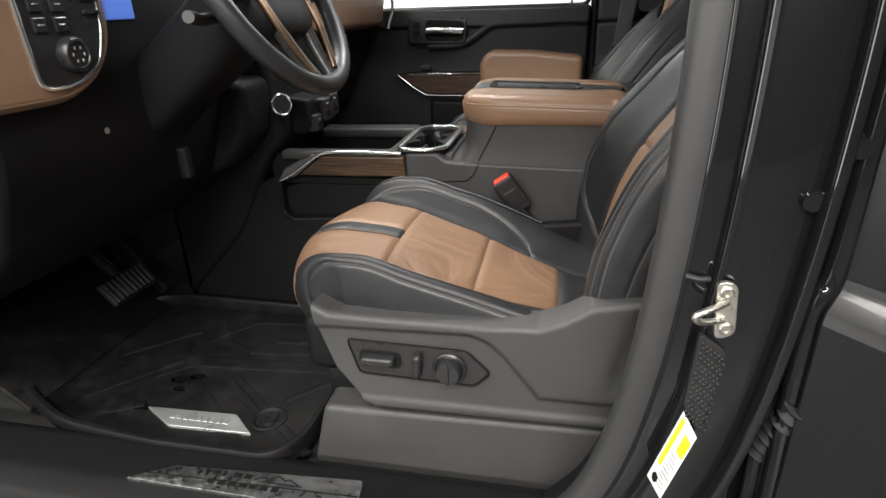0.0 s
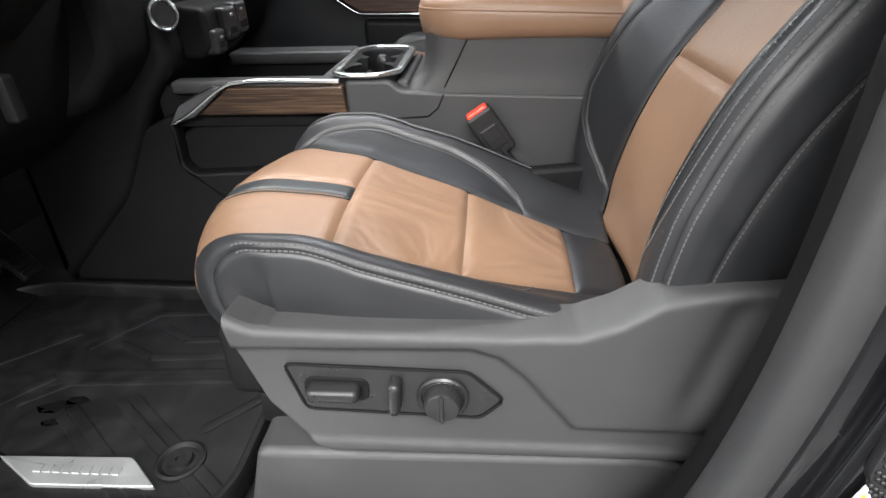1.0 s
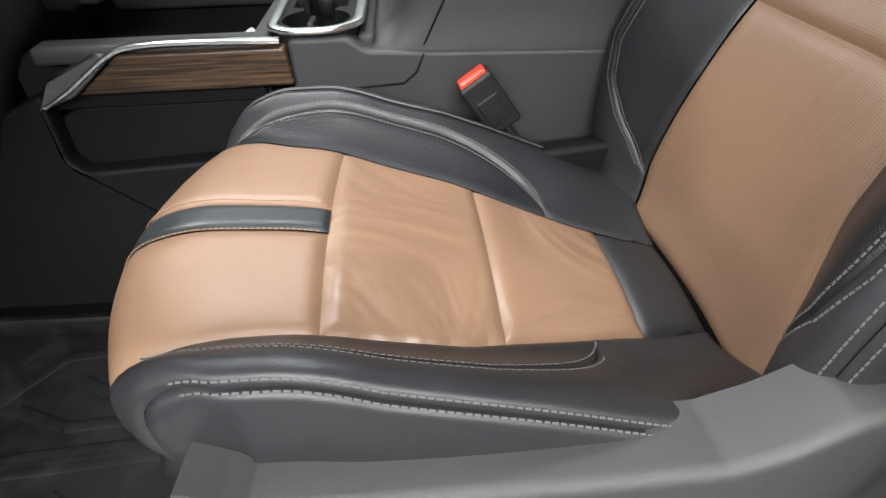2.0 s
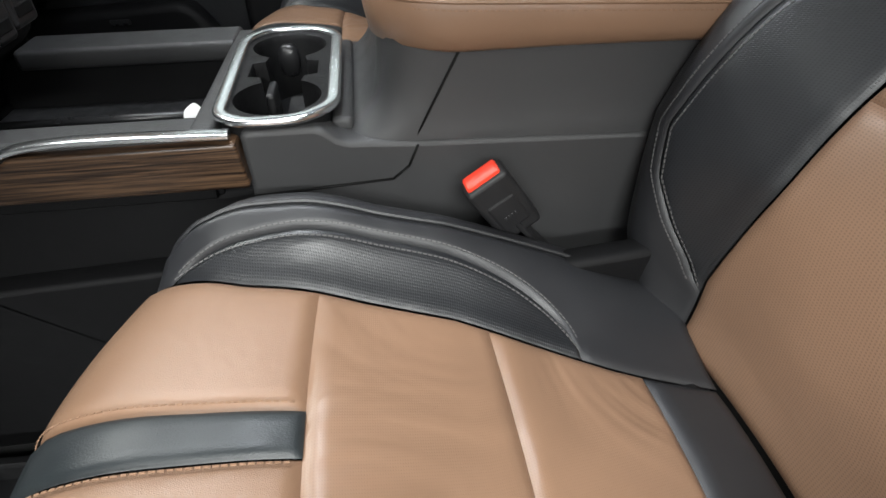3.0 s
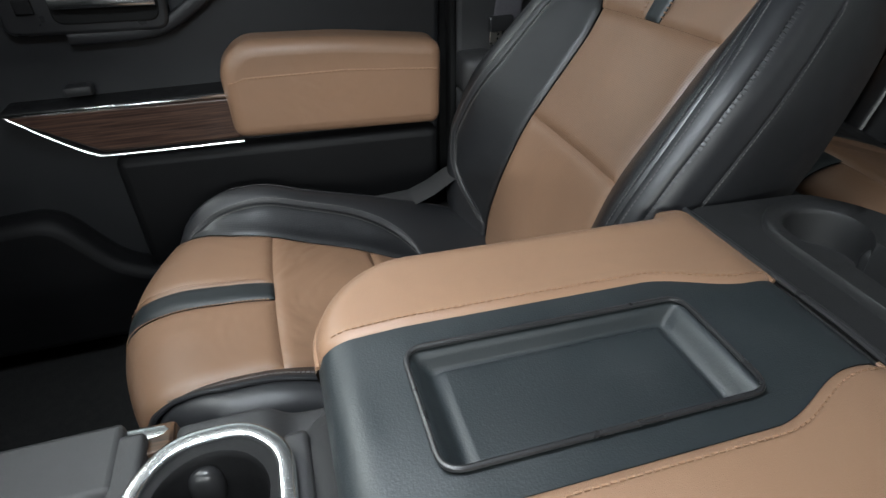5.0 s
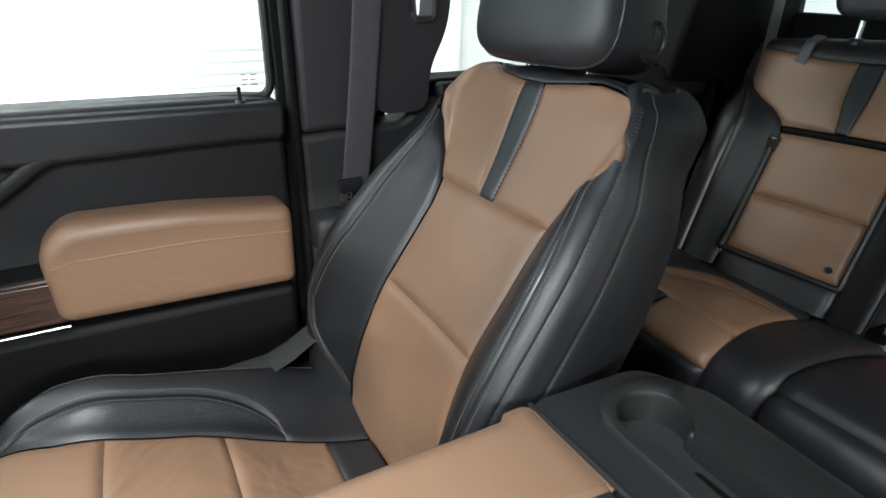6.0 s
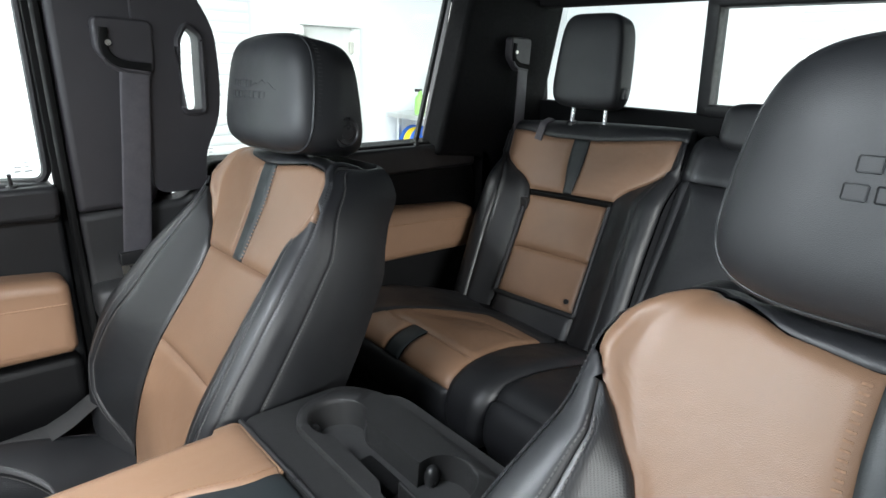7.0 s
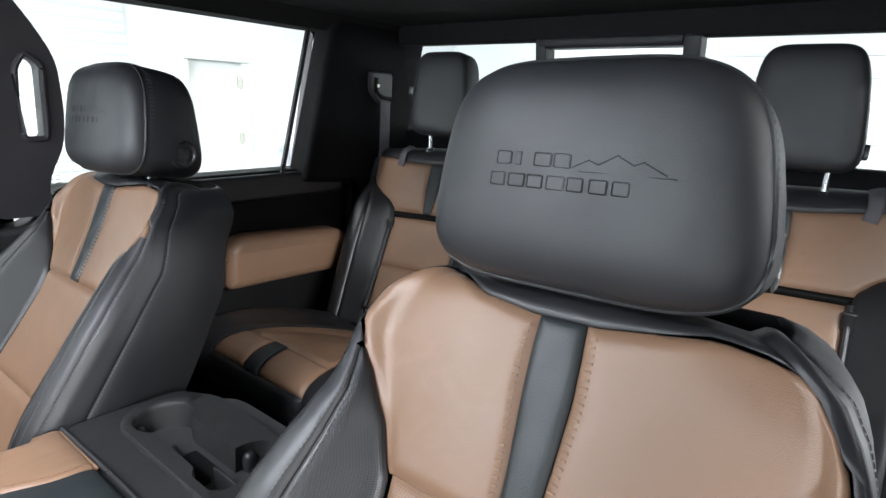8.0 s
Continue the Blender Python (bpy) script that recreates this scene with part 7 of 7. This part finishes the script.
# ---------------------------------------------------------------- small things in the console tray
tag = thing("key_tag", "white plastic key tag with a key ring", "key tag")
mt = Matrix.Translation((-0.018, CY - 0.055, 0.380)) @ Euler((radians(62), radians(12), radians(10))).to_matrix().to_4x4()
part("tag_body", prism(bmesh.new(), rounded([(-0.011, -0.028), (0.011, -0.028), (0.011, 0.02), (0.0, 0.030), (-0.011, 0.02)], 0.005, 4), "z", -0.0015, 0.0015, 0.0006, 1), OFFWHITE, tag).matrix_world = mt
ringk = bmesh.new()
tube(ringk, [mt @ Vector((0.008 * math.cos(q), -0.034 + 0.008 * math.sin(q), 0.004 * math.sin(2 * q))) for q in np.linspace(0, 2 * math.pi, 24, endpoint=False)], 0.0012, 6, closed=True)
part("key_ring", ringk, STEEL, tag)
fob = thing("key_fob", "dark key fob with a small yellow mark", "key")
mf = Matrix.Translation((-0.055, CY - 0.060, 0.362)) @ Euler((radians(8), 0, radians(35))).to_matrix().to_4x4()
fb_ = part("fob_body", box(bmesh.new(), (-0.032, -0.018, -0.007), (0.032, 0.018, 0.007), 0.006, 3, mf), SATIN, fob)
part("fob_mark", box(bmesh.new(), (0.010, -0.008, 0.0065), (0.018, 0.004, 0.0078), 0.001, 1, mf), YELLOW, fb_)


# ---------------------------------------------------------------- the workshop outside
GZ = -0.72
tagged(part("ground", box(bmesh.new(), (-7, -8, GZ - 0.1), (9, 6, GZ), 0), CONCRETE, smooth=False), "grey sealed concrete workshop floor", "floor", kind="structure")
for name, lo, hi in (("wall_south", (-7, -7.2, GZ), (9, -7.0, 3.2)), ("wall_east", (6.4, -7, GZ), (6.6, 4.2, 3.2)), ("wall_north", (-5, 4.0, GZ), (6.4, 4.2, 3.2))):
    tagged(part(name, box(bmesh.new(), lo, hi, 0), CHARCOAL_WALL if name == "wall_south" else WHITE, smooth=False), "charcoal painted workshop wall" if name == "wall_south" else "white painted workshop wall", "wall", kind="structure")
# unseen wall; the opening is added to go with the front fill
west = thing("wall_west", "unseen white workshop wall with an opening added for the front fill", "wall", kind="structure")
for lo, hi in (((-5.2, -7, GZ), (-5.0, -1.9, 3.2)), ((-5.2, 1.9, GZ), (-5.0, 4.2, 3.2)), ((-5.2, -1.9, 2.35), (-5.0, 1.9, 3.2))):
    part("wall_panel", box(bmesh.new(), lo, hi, 0), WHITE, west, smooth=False)
tagged(part("workshop_ceiling", box(bmesh.new(), (-5.2, -7.2, 3.2), (6.6, 4.2, 3.3), 0), DARKWALL, smooth=False), "grey workshop ceiling", "ceiling", kind="structure")


def shutter(x0, x1, y, z1, axis="y"):
    s = thing("roller_shutter", "white ribbed roller shutter", "shutter")
    n = int((z1 - GZ) / 0.075)
    for i in range(n):
        z = GZ + 0.01 + i * 0.075
        part("slat", box(bmesh.new(), (x0, y - 0.018, z) if axis == "y" else (y - 0.018, x0, z), (x1, y + 0.01, z + 0.0748) if axis == "y" else (y + 0.01, x1, z + 0.0748), 0.0015, 1), WHITE, s)
    return s


shutter(-2.6, 2.30, 3.97, 2.6)
shutter(-2.6, 1.4, 6.37, 2.6, "x")


def room_door():
    d = thing("door_1", "white painted room door in a recess", "door", kind="structure")
    part("leaf", box(bmesh.new(), (2.76, 3.975, GZ), (3.24, 3.995, 1.19), 0.004), OFFWHITE, d)
    for x in (2.70, 3.24):
        part("jamb", box(bmesh.new(), (x, 3.92, GZ), (x + 0.05, 4.0, 1.19), 0.006), OFFWHITE, d)
    part("head", box(bmesh.new(), (2.70, 3.90, 1.19), (3.30, 4.0, 1.24), 0.006), OFFWHITE, d)
    for z in (0.50, 0.98):
        part("hinge", box(bmesh.new(), (3.20, 3.93, z), (3.235, 3.96, z + 0.10), 0.004), STEEL, d)


room_door()


def work_table():
    t = thing("tool_table", "grey steel work table with diagonal braces by the wall", "table")
    part("top", box(bmesh.new(), (3.60, 3.45, 0.430), (5.10, 3.95, 0.475), 0.006), ALLOY, t)
    for x in (3.72, 4.45, 5.05):
        for y in (3.50, 3.90):
            part("leg", box(bmesh.new(), (x - 0.018, y - 0.018, GZ), (x + 0.018, y + 0.018, 0.43), 0.003), ALLOY, t)
    for x0, x1 in ((3.72, 4.45), (4.45, 5.05)):
        part("brace", tube(bmesh.new(), [(x0, 3.50, 0.40), (x1, 3.50, -0.35)], 0.012, 8), ALLOY, t)
    m = thing("monitor", "flat monitor with a pale screen on the work table", "monitor")
    scr = part("screen", box(bmesh.new(), (4.04, 3.75, 0.565), (4.44, 3.77, 0.815), 0.006), MONITOR, m, "pale lit screen")
    part("back", box(bmesh.new(), (4.03, 3.765, 0.555), (4.45, 3.80, 0.825), 0.01), SATIN, m)
    part("stand", box(bmesh.new(), (4.20, 3.76, 0.475), (4.28, 3.82, 0.57), 0.006), SATIN, m)
    part("window_block", box(bmesh.new(), (4.20, 3.745, 0.62), (4.34, 3.751, 0.78), 0), OFFWHITE, scr)
    k = thing("tool_case", "dark tool case lying on the work table", "case")
    part("case_body", box(bmesh.new(), (4.18, 3.52, 0.475), (4.50, 3.68, 0.54), 0.02, 3), SATIN, k)
    for x, mat, nm in ((3.74, GREEN, "green"), (3.86, OFFWHITE, "white"), (3.96, BLUE, "blue")):
        g = thing("spray_bottle", "%s plastic spray bottle on the work table" % nm, "bottle", "bottles on the work table")
        part("bottle_body", lathe(bmesh.new(), [(0.045, 0), (0.048, 0.02), (0.045, 0.14), (0.02, 0.18), (0.015, 0.21), (0.004, 0.21)], Matrix.Translation((x, 3.62, 0.475)), 18), mat, g)
        part("trigger", box(bmesh.new(), (x - 0.06, 3.61, 0.675), (x + 0.02, 3.63, 0.70), 0.006), SATIN, g)
    b = thing("hose_reel", "blue plastic hose reel under the work table", "hose reel")
    mr = pose(3.80, 3.72, 0.20, 90, 0, 0)
    part("drum", lathe(bmesh.new(), [(0.15, -0.09), (0.16, -0.07), (0.10, -0.06), (0.10, 0.06), (0.16, 0.07), (0.15, 0.09), (0.03, 0.09)], mr, 28), BLUE, b, "blue drum")
    part("hose", tube(bmesh.new(), [mr @ Vector((0.125 * math.cos(q), 0.125 * math.sin(q), -0.05 + 0.1 * q / 25)) for q in np.linspace(0, 25, 90)], 0.014, 8), YELLOW, b, "yellow hose")
    part("reel_stand", box(bmesh.new(), (3.74, 3.62, GZ), (3.86, 3.82, 0.08), 0.01), PLASTIC, b)


work_table()
